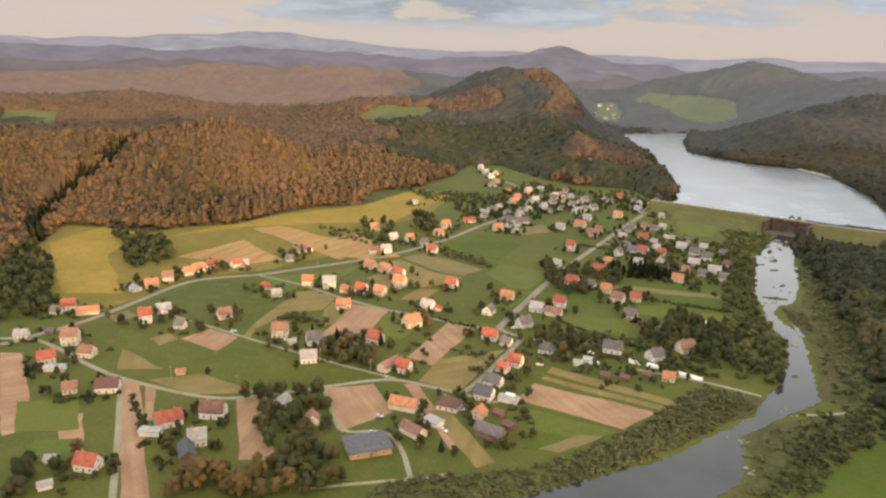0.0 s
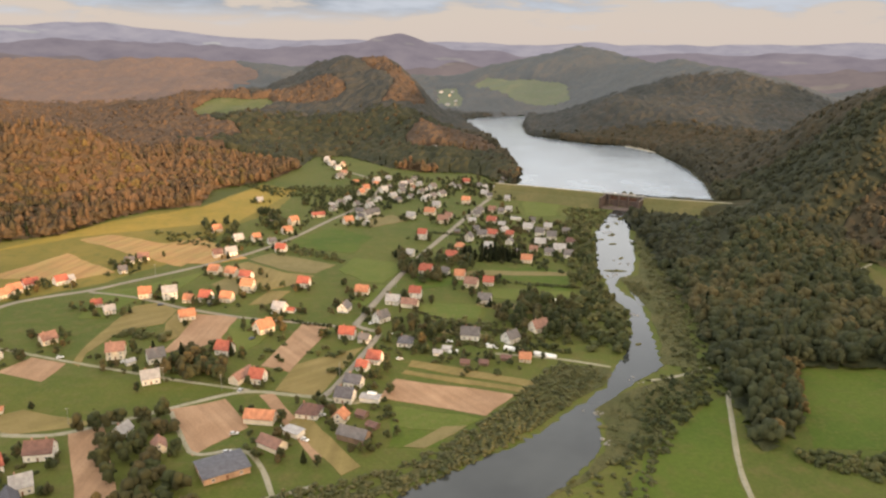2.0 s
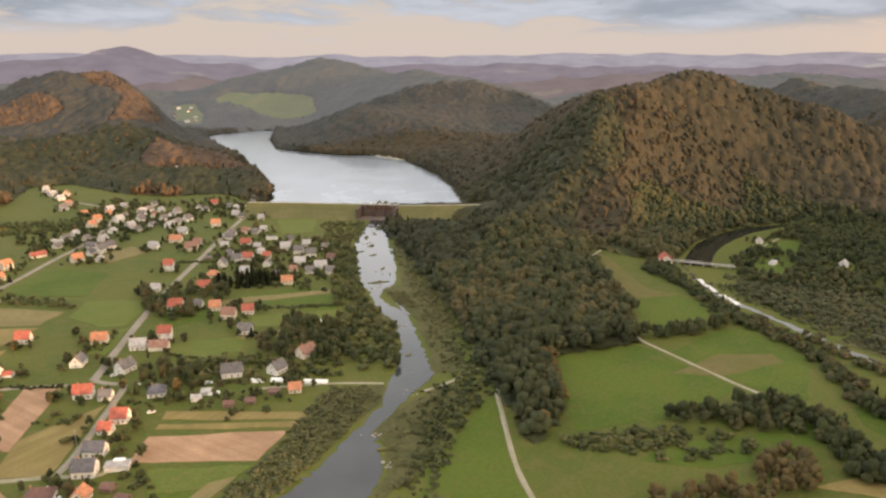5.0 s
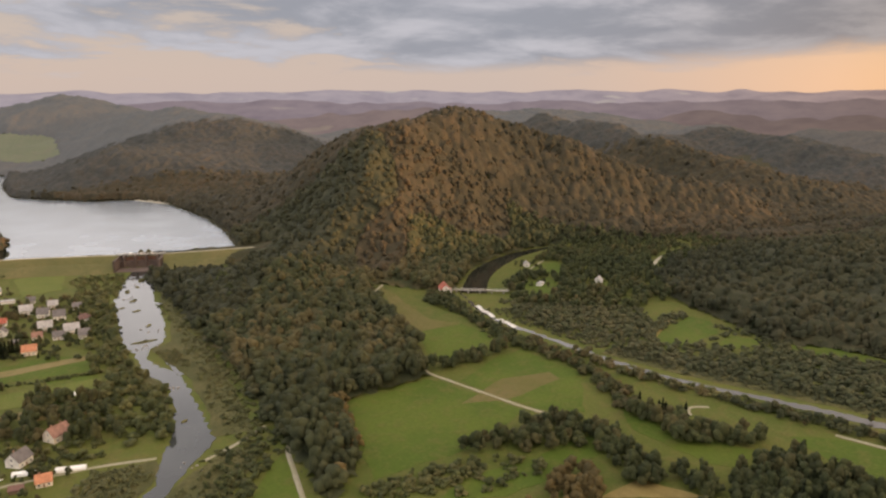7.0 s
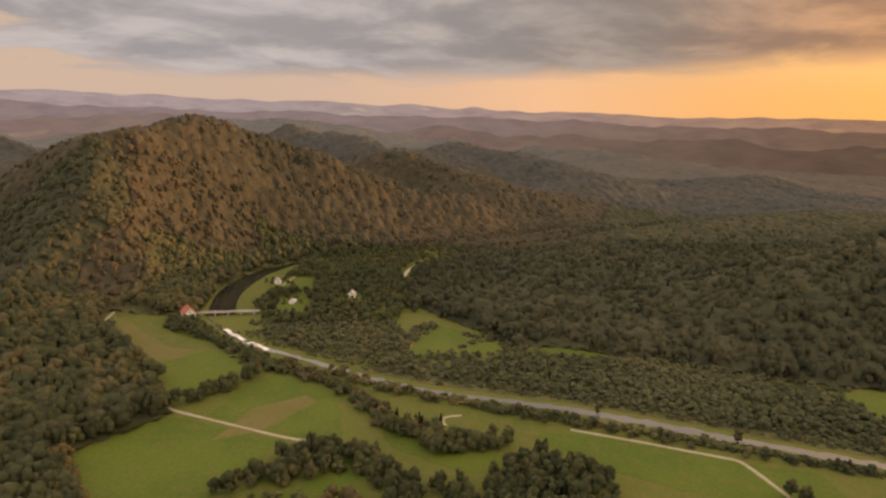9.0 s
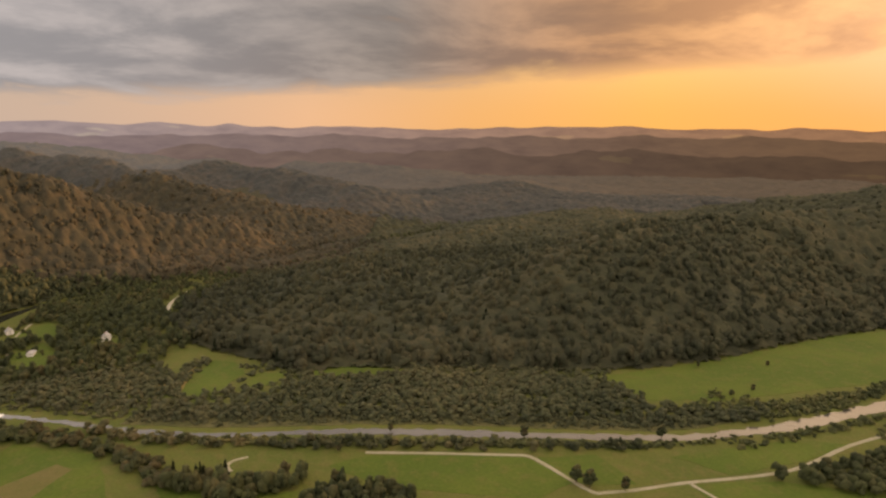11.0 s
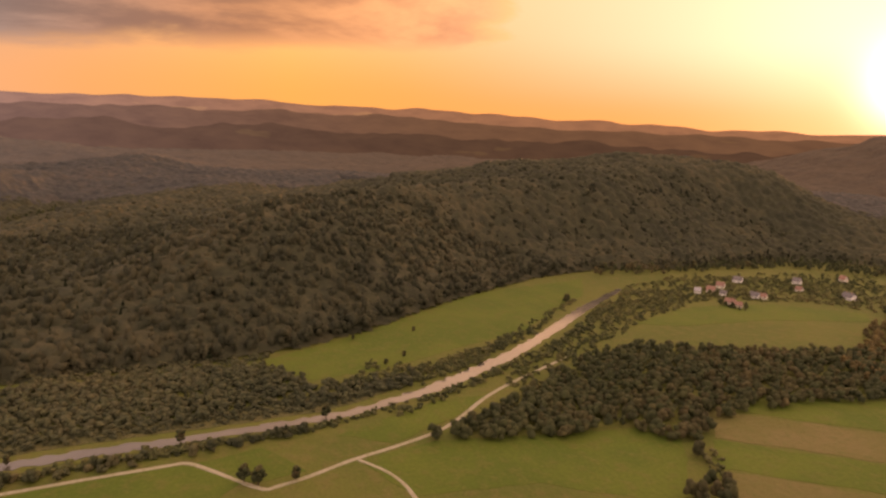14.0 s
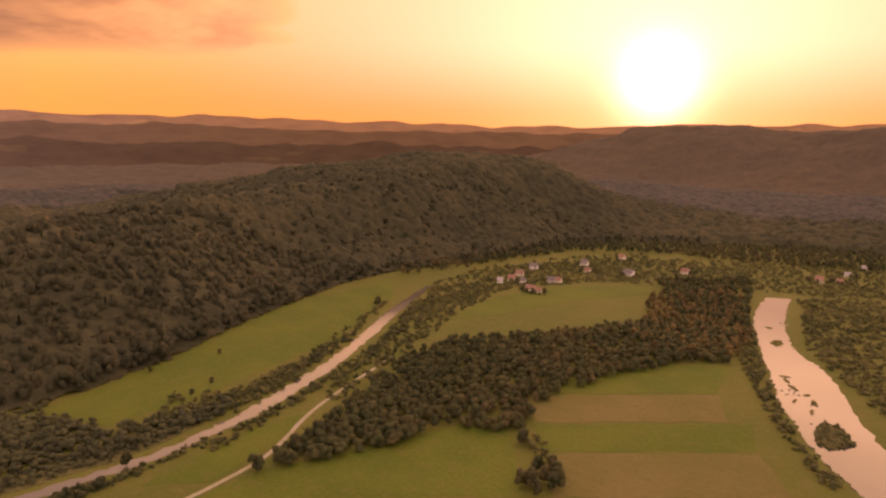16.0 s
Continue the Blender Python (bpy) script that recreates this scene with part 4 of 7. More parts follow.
homes_along("field edge", (-49, 583, -25, "mid", "O"), (-37, 572, -25, "mid", "R"), (8, 546, -25, "mid", "R"), (-10, 491, -25, "mid", "W"), (-2, 490, -25, "shed", "R"), (-20, 457, 30, "big", "O"), (-42, 426, -26, "mid", "R"), (-30, 387, 50, "barn", "P"), (-21, 383, -26, "mid", "R"), (33, 437, -26, "mid", "R"), (35, 486, 60, "mid", "G"), (51, 519, -26, "mid", "O"))
homes_along("corner", (58, 462, 30, "mid", "G"), (43, 428, -26, "small", "G"), (46, 397, -26, "mid", "R"), (38, 388, -26, "small", "R"), (68, 419, -20, "hip", "K"), (31, 368, -26, "mid", "K"), (25, 352, -26, "mid", "K"), (6, 340, -20, "hip", "D"), (-18, 338, -20, "barn", "O"), (-12, 312, -40, "barn", "P"), (-2, 322, -45, "flat", "W"), (21, 331, 60, "small", "O"))
homes_along("yards", (26, 312, -40, "barn", "G"), (32, 333, -40, "shed", "D"), (36, 321, -40, "shed", "D"), (38, 349, -26, "flat", "W"), (89, 503, -26, "tall", "R"), (71, 495, -26, "mid", "W"), (82, 486, -26, "barn", "P"), (108, 563, -26, "mid", "R"), (133, 544, -26, "mid", "O"), (137, 522, -26, "mid", "P"), (152, 525, -26, "mid", "R"), (138, 485, -26, "mid", "G"))
homes_along("river side", (111, 422, -26, "big", "G"), (159, 426, 20, "big", "P"), (135, 382, -26, "small", "O"), (124, 385, -26, "shed", "D"), (109, 381, -26, "shed", "D"), (98, 383, -26, "shed", "D"), (-63, 320, -80, "small", "P"), (85, 400, -26, "shed", "W"), (92, 405, -26, "shed", "W"), (-82, 337, 60, "small", "W"), (-37, 877, 10, "small", "W"), (-252, 425, 0, "shed", "G"))
homes_along("church corner", (208, 827, -20, "tall", "O"), (205, 760, -26, "mid", "G"), (227, 778, -26, "mid", "P"), (211, 724, -26, "mid", "R"), (247, 778, -26, "small", "W"), (242, 736, -26, "flat", "W"), (196, 670, -26, "mid", "R"), (169, 659, 60, "mid", "G"), (154, 632, -26, "hip", "O"), (139, 601, -26, "mid", "R"), (109, 563, -26, "mid", "R"), (124, 558, -26, "small", "G"))
homes_along("square", (126, 674, -26, "tall", "R"), (129, 761, -26, "mid", "W"), (154, 778, -26, "big", "O"), (160, 735, -26, "big", "P"), (168, 812, -26, "mid", "W"), (104, 616, -26, "small", "W"), (59, 748, 20, "mid", "O"), (29, 785, 10, "barn", "R"), (2, 753, 30, "tall", "O"), (-5, 717, 30, "mid", "O"), (-10, 650, -25, "mid", "R"), (-34, 691, 30, "mid", "O"))
homes_along("dam street", (240, 688, -26, "mid", "W"), (246, 668, -26, "mid", "G"), (214, 668, -26, "small", "R"), (232, 628, -26, "mid", "W"), (219, 610, -26, "small", "P"), (202, 579, -26, "mid", "O"), (243, 606, -26, "big", "W"), (244, 586, -26, "mid", "G"), (263, 630, -26, "hip", "D"), (252, 651, -26, "mid", "G"), (205, 640, 60, "small", "G"), (186, 670, -26, "mid", "G"))
homes_along("old centre", (90, 820, 40, "mid", "W"), (82, 773, 40, "big", "G"), (57, 839, 40, "mid", "G"), (68, 866, 40, "small", "W"), (88, 900, 40, "mid", "O"), (118, 984, 30, "mid", "W"), (70, 1025, 20, "mid", "G"), (141, 904, 30, "mid", "G"), (125, 875, 30, "mid", "W"), (165, 894, 30, "mid", "G"), (163, 852, 30, "mid", "W"), (188, 877, 30, "big", "G"))
homes_along("upper village", (240, 957, -10, "mid", "R"), (-51, 694, 30, "mid", "W"), (-74, 733, 30, "mid", "O"), (-65, 642, 20, "mid", "D"), (-54, 645, 20, "mid", "W"), (-19, 680, 20, "small", "G"), (-20, 751, 20, "small", "G"), (150, 951, 30, "mid", "W"), (159, 919, 30, "small", "P"), (88, 976, 20, "small", "O"), (66, 1148, 20, "mid", "W"), (72, 1104, 20, "mid", "W"))
homes_along("lake slope", (61, 1207, 20, "small", "W"), (77, 1054, 20, "mid", "P"), (244, 873, -20, "mid", "W"), (268, 903, -20, "small", "W"), (252, 930, -20, "small", "G"), (298, 966, -20, "small", "G"), (216, 1118, 0, "mid", "G"), (240, 1169, 0, "small", "W"), (293, 1017, 0, "small", "G"), (234, 1083, 0, "small", "W"), (297, 871, -20, "shed", "G"), (220, 922, 10, "small", "G"))
homes_along("extra roofs", (247, 860, -20, "small", "G"), (264, 839, -20, "small", "W"), (275, 671, -26, "small", "G"), (263, 691, -26, "small", "W"), (256, 721, -26, "small", "G"), (217, 706, -26, "small", "W"), (186, 694, -26, "small", "G"), (181, 629, -26, "small", "W"), (203, 611, -26, "shed", "G"), (230, 598, -26, "small", "G"), (236, 771, -26, "small", "G"), (191, 730, -26, "small", "W"))
homes_along("backyards", (165, 691, -26, "shed", "G"), (147, 869, 30, "small", "G"), (119, 913, 30, "mid", "W"), (104, 857, 30, "small", "W"), (76, 834, 40, "small", "G"), (73, 767, 40, "small", "K"), (47, 815, 40, "small", "G"), (128, 932, 30, "small", "G"), (128, 850, 30, "small", "G"), (160, 955, 30, "mid", "G"), (186, 924, 30, "mid", "G"), (172, 950, 30, "small", "W"))
homes_along("far hamlet", (621, -593, 30, "mid", "P"), (634, -624, 30, "mid", "P"), (606, -596, 30, "small", "G"), (649, -672, 20, "mid", "G"), (572, -567, 30, "mid", "P"), (561, -567, 30, "small", "P"), (584, -621, 20, "mid", "G"), (578, -628, 20, "small", "P"), (618, -742, 10, "mid", "G"), (589, -706, 10, "small", "P"), (607, -818, 0, "mid", "P"), (542, -728, 0, "big", "G"))
homes_along("far farms", (499, -792, 0, "mid", "P"), (364, -870, 20, "mid", "P"), (351, -935, 20, "small", "W"), (345, -882, 20, "small", "P"), (349, -1002, 0, "small", "W"), (624, -575, 40, "small", "W"))
homes_along("village core", (60, 1182, -26, "mid", "W"), (82, 1134, 64, "mid", "P"), (114, 964, 30, "small", "O"), (138, 1006, -26, "small", "W"), (96, 917, 20, "tall", "O"), (147, 933, -26, "mid", "G"), (175, 905, 64, "mid", "G"), (174, 865, 30, "mid", "G"), (47, 829, -26, "small", "W"), (91, 785, 20, "big", "G"), (76, 794, -26, "mid", "G"), (77, 739, 64, "small", "W"))
homes_along("mill street", (211, 777, 30, "mid", "G"), (277, 854, -26, "small", "W"), (213, 684, 20, "small", "W"), (170, 753, -26, "mid", "P"), (216, 940, 64, "small", "G"), (256, 916, 30, "small", "W"), (287, 943, -26, "small", "G"), (173, 995, 20, "small", "G"), (217, 1101, -26, "small", "W"), (223, 1068, 64, "small", "G"), (135, 412, 30, "mid", "G"))
BARS.append(((217, -396), (217, -417), (206, -414), (193, -394), (199, -378), (208, -378)))
BARS.append(((262, 512), (274, 509), (268, 480), (262, 466), (256, 478), (258, 492)))
FIELDS.append(("slope", ((-375, 623), (-396, 711), (-355, 711), (-301, 693), (-271, 722), (-223, 742), (-188, 801), (-155, 838), (-103, 860), (-38, 994), (10, 950), (-17, 819), (-59, 755), (-97, 634), (-151, 577), (-184, 558), (-208, 546), (-225, 501), (-246, 457), (-273, 472), (-312, 527))))
FIELDS.append(("brown", ((-265, 392), (-252, 393), (-196, 307), (-207, 298))))
FIELDS.append(("brown", ((-192, 320), (-180, 322), (-166, 296), (-175, 292))))
FIELDS.append(("brown", ((-178, 362), (-167, 360), (-118, 254), (-130, 253))))
FIELDS.append(("brown", ((-161, 354), (-156, 354), (-142, 317), (-146, 317))))
FIELDS.append(("brown", ((-108, 343), (-92, 346), (-74, 285), (-90, 284))))
FIELDS.append(("brown", ((-64, 358), (-37, 365), (-24, 333), (-48, 311))))
FIELDS.append(("brown", ((-20, 366), (-12, 367), (12, 302), (7, 297))))
FIELDS.append(("straw", ((-5, 335), (4, 340), (27, 288), (18, 283))))
FIELDS.append(("brown", ((55, 372), (116, 341), (94, 322), (43, 352))))
FIELDS.append(("straw", ((68, 395), (132, 354), (128, 347), (64, 387))))
FIELDS.append(("straw", ((62, 382), (126, 346), (124, 340), (59, 378))))
FIELDS.append(("brown", ((5, 466), (23, 455), (-4, 392), (-20, 403))))
FIELDS.append(("straw", ((0, 402), (42, 421), (11, 359), (-12, 370))))
FIELDS.append(("brown", ((-154, 440), (-131, 427), (-138, 404), (-167, 422))))
FIELDS.append(("straw", ((-196, 403), (-180, 392), (-160, 376), (-186, 374))))
FIELDS.append(("straw", ((-163, 362), (-137, 372), (-96, 350), (-133, 347))))
FIELDS.append(("ochre", ((-238, 609), (-198, 675), (-144, 610), (-170, 593))))
FIELDS.append(("ochre", ((-200, 723), (-174, 740), (-70, 658), (-94, 615))))
FIELDS.append(("green", ((-218, 438), (-167, 422), (-74, 393), (-29, 378), (-91, 349), (-163, 375))))
FIELDS.append(("green", ((100, 497), (136, 478), (123, 434), (84, 473))))
FIELDS.append(("green", ((277, 841), (301, 824), (300, 747), (253, 758))))
FIELDS.append(("meadow", ((190, 523), (216, 504), (194, 450), (165, 466))))
FIELDS.append(("straw", ((164, 464), (193, 447), (189, 441), (160, 458))))
FIELDS.append(("yellow", ((-374, 644), (-355, 711), (-272, 678), (-300, 652), (-302, 611), (-242, 506), (-285, 502))))
FIELDS.append(("yellow", ((-274, 682), (-186, 796), (-102, 856), (-38, 985), (10, 950), (-54, 778), (-116, 761), (-203, 736))))
FIELDS.append(("meadow", ((-354, 538), (-341, 547), (-300, 475), (-302, 452))))
FIELDS.append(("green", ((-71, 278), (-52, 270), (-13, 268), (-18, 281), (-46, 293), (-75, 282))))
FIELDS.append(("meadow", ((50, 341), (90, 322), (63, 298), (42, 301))))
FIELDS.append(("meadow", ((97, 563), (206, 565), (230, 537), (218, 510), (170, 534), (94, 522))))
FIELDS.append(("rough", ((334, 284), (382, 288), (411, 271), (406, 260), (355, 267))))
FIELDS.append(("meadow", ((290, 342), (351, 327), (351, 249), (285, 248), (239, 263), (252, 287))))
FIELDS.append(("meadow", ((421, 398), (456, 383), (443, 330), (387, 337), (377, 347))))
FIELDS.append(("meadow", ((360, 308), (414, 314), (436, 310), (425, 256), (372, 222), (357, 246))))
FIELDS.append(("meadow", ((155, 271), (214, 312), (227, 317), (200, 272), (178, 222), (132, 243))))
FIELDS.append(("rough", ((504, 527), (485, 482), (448, 409), (456, 383), (416, 394), (435, 431))))
FIELDS.append(("meadow", ((410, 226), (374, 167), (383, 152), (385, 129), (360, 133), (357, 146), (368, 190))))
FIELDS.append(("meadow", ((266, 230), (348, 204), (349, 193), (326, 192), (267, 205), (246, 228))))
FIELDS.append(("straw", ((320, 165), (325, 134), (293, 172))))
FIELDS.append(("meadow", ((430, 100), (429, 10), (398, -13), (380, 9), (390, 86), (415, 121))))
FIELDS.append(("meadow", ((428, 5), (433, -32), (398, -46), (396, -23), (398, -16))))
FIELDS.append(("meadow", ((568, -64), (603, -146), (697, -302), (723, -488), (658, -437), (571, -302), (521, -138), (520, -86))))
FIELDS.append(("meadow", ((432, -73), (457, -163), (452, -188), (427, -149), (411, -100))))
FIELDS.append(("meadow", ((398, -75), (403, -124), (366, -267), (324, -226), (353, -87))))
FIELDS.append(("meadow", ((392, -115), (348, -262), (289, -206), (387, -103))))
FIELDS.append(("rough", ((375, -314), (284, -412), (259, -372), (343, -282))))
FIELDS.append(("meadow", ((341, -279), (248, -379), (230, -343), (314, -253))))
FIELDS.append(("rough", ((312, -253), (227, -341), (197, -303), (279, -216))))
FIELDS.append(("meadow", ((377, -407), (304, -477), (286, -415), (377, -316))))
FIELDS.append(("meadow", ((551, -412), (579, -519), (558, -614), (496, -684), (473, -657), (514, -553), (530, -445))))
FIELDS.append(("meadow", ((535, 249), (596, 245), (592, 225), (566, 212), (523, 218), (511, 237))))
FIELDS.append(("meadow", ((535, 203), (564, 202), (570, 181), (555, 179), (532, 192))))
FIELDS.append(("straw", ((537, 269), (579, 253), (522, 244), (523, 263))))
FIELDS.append(("meadow", ((668, 454), (700, 437), (667, 414), (637, 431))))
FIELDS.append(("meadow", ((587, 158), (579, 85), (563, 112), (558, 157))))
FIELDS.append(("tan", ((136, 566), (230, 543), (226, 533), (132, 554))))
FIELDS.append(("tan", ((132, 486), (201, 463), (196, 454), (129, 476))))
FIELDS.append(("lush", ((277, 822), (314, 845), (319, 803), (293, 746), (258, 747))))
FIELDS.append(("lush", ((152, 515), (214, 495), (204, 468), (142, 493))))
FIELDS.append(("lush", ((-219, 332), (-190, 338), (-174, 307), (-203, 301))))
FIELDS.append(("lush", ((-189, 295), (-167, 299), (-158, 280), (-184, 276))))
FIELDS.append(("tan", ((-231, 458), (-222, 470), (-210, 460), (-219, 446))))
FIELDS.append(("lush", ((49, 340), (90, 320), (75, 308), (45, 321))))
FIELDS.append(("tan", ((75, 758), (112, 782), (124, 751), (81, 726))))
FIELDS.append(("straw", ((-129, 427), (-128, 452), (-112, 522), (-95, 526), (-81, 508), (-86, 482), (-103, 476), (-114, 467), (-123, 442), (-123, 421))))
FIELDS.append(("brown", ((-66, 497), (-38, 488), (-48, 444), (-66, 433), (-80, 433), (-73, 457))))
FIELDS.append(("straw", ((-85, 482), (-80, 507), (-67, 497), (-73, 458), (-82, 449))))
FIELDS.append(("tan", ((-38, 628), (-18, 646), (37, 598), (18, 576), (-5, 587))))
FIELDS.append(("straw", ((-72, 600), (-38, 621), (-6, 583), (17, 571), (2, 550), (-19, 541))))
FIELDS.append(("lush", ((38, 583), (53, 617), (100, 590), (69, 542), (55, 549))))
FIELDS.append(("meadow", ((0, 681), (39, 734), (78, 689), (54, 631), (12, 654))))
FIELDS.append(("straw", ((-32, 510), (-19, 538), (-2, 536), (-15, 508))))
FIELDS.append(("ochre", ((-117, 695), (-88, 711), (-39, 632), (-69, 618), (-107, 630))))
FIELDS.append(("lush", ((82, 480), (98, 492), (133, 478), (124, 455), (97, 454))))
FIELDS.append(("lush", ((-144, 503), (-144, 559), (-120, 565), (-72, 597), (-85, 558), (-114, 535), (-127, 501))))
FIELDS.append(("lush", ((-45, 468), (-33, 488), (-13, 458), (-23, 436), (-34, 424))))
FIELDS.append(("tan", ((48, 301), (58, 297), (82, 315), (70, 315))))
FIELDS.append(("straw", ((-186, 421), (-178, 431), (-168, 421), (-176, 410))))
FIELDS.append(("tan", ((-64, 562), (-48, 583), (-30, 551), (-44, 532))))
FIELDS.append(("lush", ((56, 536), (72, 537), (51, 494), (40, 501))))
FIELDS.append(("reed", ((468, 262), (464, 200), (467, 160), (473, 110), (473, 60), (470, 0), (467, -74), (474, -108), (490, -150), (510, -150), (492, -80), (488, 0), (492, 100), (502, 180), (502, 250))))
FIELDS.append(("tan", ((92, 443), (120, 426), (117, 419), (88, 437))))
FIELDS.append(("meadow", ((594, 417), (638, 408), (603, 373), (572, 365), (554, 382))))
FIELDS.append(("meadow", ((645, 433), (700, 438), (684, 412), (650, 408))))
FIELDS.append(("meadow", ((624, 360), (659, 360), (647, 337), (614, 337))))
FIELDS.append(("reed", ((151, 317), (169, 327), (186, 338), (204, 342), (216, 343), (219, 329), (197, 312), (176, 292), (165, 281), (148, 272), (130, 264), (112, 253), (99, 250), (126, 266), (139, 279), (150, 303))))
FIELDS.append(("reed", ((157, 372), (180, 362), (178, 354), (167, 341), (151, 333), (131, 318), (90, 291), (60, 280), (75, 290), (112, 314), (138, 345))))
FIELDS.append(("reed", ((214, 362), (222, 378), (236, 409), (250, 444), (254, 466), (262, 519), (282, 526), (314, 584), (336, 640), (357, 680), (366, 672), (340, 615), (305, 540), (284, 470), (255, 400), (232, 352))))
FIELDS.append(("reed", ((205, 390), (222, 424), (234, 452), (237, 492), (248, 528), (246, 540), (274, 601), (298, 660), (290, 662), (262, 600), (240, 545), (228, 492), (226, 455), (212, 424), (196, 392))))
FIELDS.append(("reed", ((-20, 262), (30, 272), (70, 290), (110, 318), (150, 372), (178, 364), (152, 336), (114, 305), (68, 283), (40, 268), (-35, 242))))
HEDGES.append(((69, 900), (103, 876), (138, 847)))
HEDGES.append(((158, 609), (177, 594), (196, 573)))
HEDGES.append(((-199, 333), (-185, 340), (-171, 345)))
HEDGES.append(((74, 426), (101, 414), (120, 407)))
HEDGES.append(((145, 541), (183, 517), (213, 505)))
HEDGES.append(((84, 473), (111, 445), (135, 424)))
HEDGES.append(((-8, 476), (8, 464), (24, 457)))
HEDGES.append(((-164, 343), (-150, 319), (-138, 293)))
HEDGES.append(((125, 702), (156, 683), (191, 666)))
BELTS.append(("hedge", "broad", 8, ((-330, 682), (-268, 667), (-234, 591), (-264, 571), (-290, 613))))
BELTS.append(("grove", "broad", 8, ((-106, 347), (-64, 356), (-50, 303), (-42, 266), (-57, 257), (-74, 278))))
BELTS.append(("garden row", "shrub", 4.5, ((-113, 460), (-111, 477), (-77, 460), (-81, 449))))
BELTS.append(("garden grove", "broad", 6, ((-75, 400), (-75, 423), (-63, 430), (-41, 402), (-40, 386), (-56, 388))))
BELTS.append(("garden conifers", "conifer", 6, ((-65, 407), (-62, 415), (-54, 397), (-59, 393))))
BELTS.append(("grove", "broad", 8, ((-176, 291), (-171, 251), (-178, 251), (-187, 290))))
BELTS.append(("hedge", "broad", 9, ((86, 581), (143, 622), (152, 572), (126, 539), (90, 536))))
BELTS.append(("grove", "shrub", 6, ((71, 461), (134, 445), (174, 411), (169, 386), (113, 407), (74, 431))))
BELTS.append(("grove", "broad", 7, ((132, 455), (175, 492), (201, 460), (179, 395), (168, 402), (147, 427))))
BELTS.append(("riverside thicket", "broad", 7, ((301, 723), (322, 702), (254, 551), (240, 497), (236, 453), (203, 381), (183, 372), (178, 403), (230, 549))))
BELTS.append(("riverside thicket", "broad", 7, ((300, 732), (302, 675), (245, 530), (233, 474), (225, 427), (185, 364), (173, 387), (190, 443), (232, 554))))
BELTS.append(("riverside thicket", "shrub", 3.0, ((122, 346), (154, 378), (175, 352), (144, 329), (105, 299), (78, 282), (58, 278), (50, 281), (86, 308))))
BELTS.append(("riverside thicket", "shrub", 3.2, ((-18, 272), (43, 284), (109, 329), (156, 371), (177, 365), (137, 325), (67, 276), (31, 261), (-31, 258))))
BELTS.append(("riverside thicket", "shrub", 5, ((376, 700), (362, 650), (304, 505), (268, 407), (234, 342), (216, 350), (231, 391), (263, 461), (290, 528))))
BELTS.append(("riverside thicket", "shrub", 6.0, ((200, 349), (223, 331), (181, 293), (153, 272), (125, 246), (108, 254), (141, 277), (160, 315))))
BELTS.append(("grove", "shrub", 5, ((3, 662), (48, 616), (42, 603), (2, 636))))
BELTS.append(("village trees", "broad", 11, ((47, 868), (128, 1072), (199, 996), (290, 1008), (276, 860), (207, 870), (139, 862), (89, 765), (49, 808))))
BELTS.append(("village trees", "broad", 11, ((184, 725), (295, 719), (273, 638), (228, 556), (181, 633))))
BELTS.append(("village trees", "broad", 9, ((13, 882), (55, 897), (37, 787), (16, 808))))
BELTS.append(("grove", "broad", 8, ((-36, 817), (-10, 794), (-10, 715), (-31, 745))))
BELTS.append(("grove", "shrub", 6, ((316, 789), (360, 755), (313, 670), (296, 705))))
BELTS.append(("grove", "broad", 10, ((95, 631), (114, 605), (128, 542), (96, 535), (89, 567))))
BELTS.append(("hedge", "shrub", 14, ((-10, 453), (15, 425), (17, 402), (-8, 386), (-35, 425))))
BELTS.append(("river wood", "shrub", 3.6, ((455, 274), (440, 220), (439, 157), (442, 90), (442, 10), (443, -65), (448, -66), (448, 10), (452, 88), (450, 160), (448, 215), (467, 276))))
BELTS.append(("willow scrub", "shrub", 6, ((506, 380), (583, 338), (589, 285), (529, 234), (533, 166), (571, 86), (563, -32), (535, -85), (505, -78), (483, 8), (484, 114), (474, 234), (489, 317))))
BELTS.append(("willow scrub", "shrub", 6, ((560, 164), (566, 81), (570, -20), (555, -61), (509, -82), (504, -165), (485, -148), (474, -80), (478, 30), (482, 131), (490, 189))))
BELTS.append(("wood", "broad", 8, ((580, 426), (659, 445), (728, 401), (792, 344), (657, 278), (589, 285), (544, 338), (532, 381))))
BELTS.append(("river wood", "shrub", 3.6, ((454, 32), (449, -71), (467, -116), (462, -138), (451, -102), (441, -69), (445, 26))))
BELTS.append(("field row", "broad", 8, ((308, -230), (297, -242), (275, -220), (291, -204))))
BELTS.append(("field row", "broad", 10, ((390, -313), (373, -317), (318, -250), (328, -249))))
BELTS.append(("meadow scrub", "shrub", 6.5, ((540, -136), (519, -175), (555, -266), (568, -298), (516, -228), (483, -155), (491, -97))))
BELTS.append(("meadow scrub", "shrub", 6.5, ((509, -82), (514, -170), (547, -270), (596, -347), (556, -302), (498, -193), (480, -121))))
BELTS.append(("conifer row", "conifer", 5, ((175, 636), (190, 629), (174, 579), (160, 581))))
BELTS.append(("conifer row", "conifer", 5, ((152, 616), (163, 605), (157, 586), (145, 591))))
BELTS.append(("conifer row", "conifer", 5, ((182, 603), (201, 589), (197, 578), (177, 585))))
BELTS.append(("thuja row", "conifer", 5, ((88, 616), (100, 629), (98, 615), (88, 602))))
BELTS.append(("west belt", "broad", 8, ((-404, 620), (-386, 642), (-330, 572), (-287, 489), (-259, 467), (-274, 444), (-295, 442))))
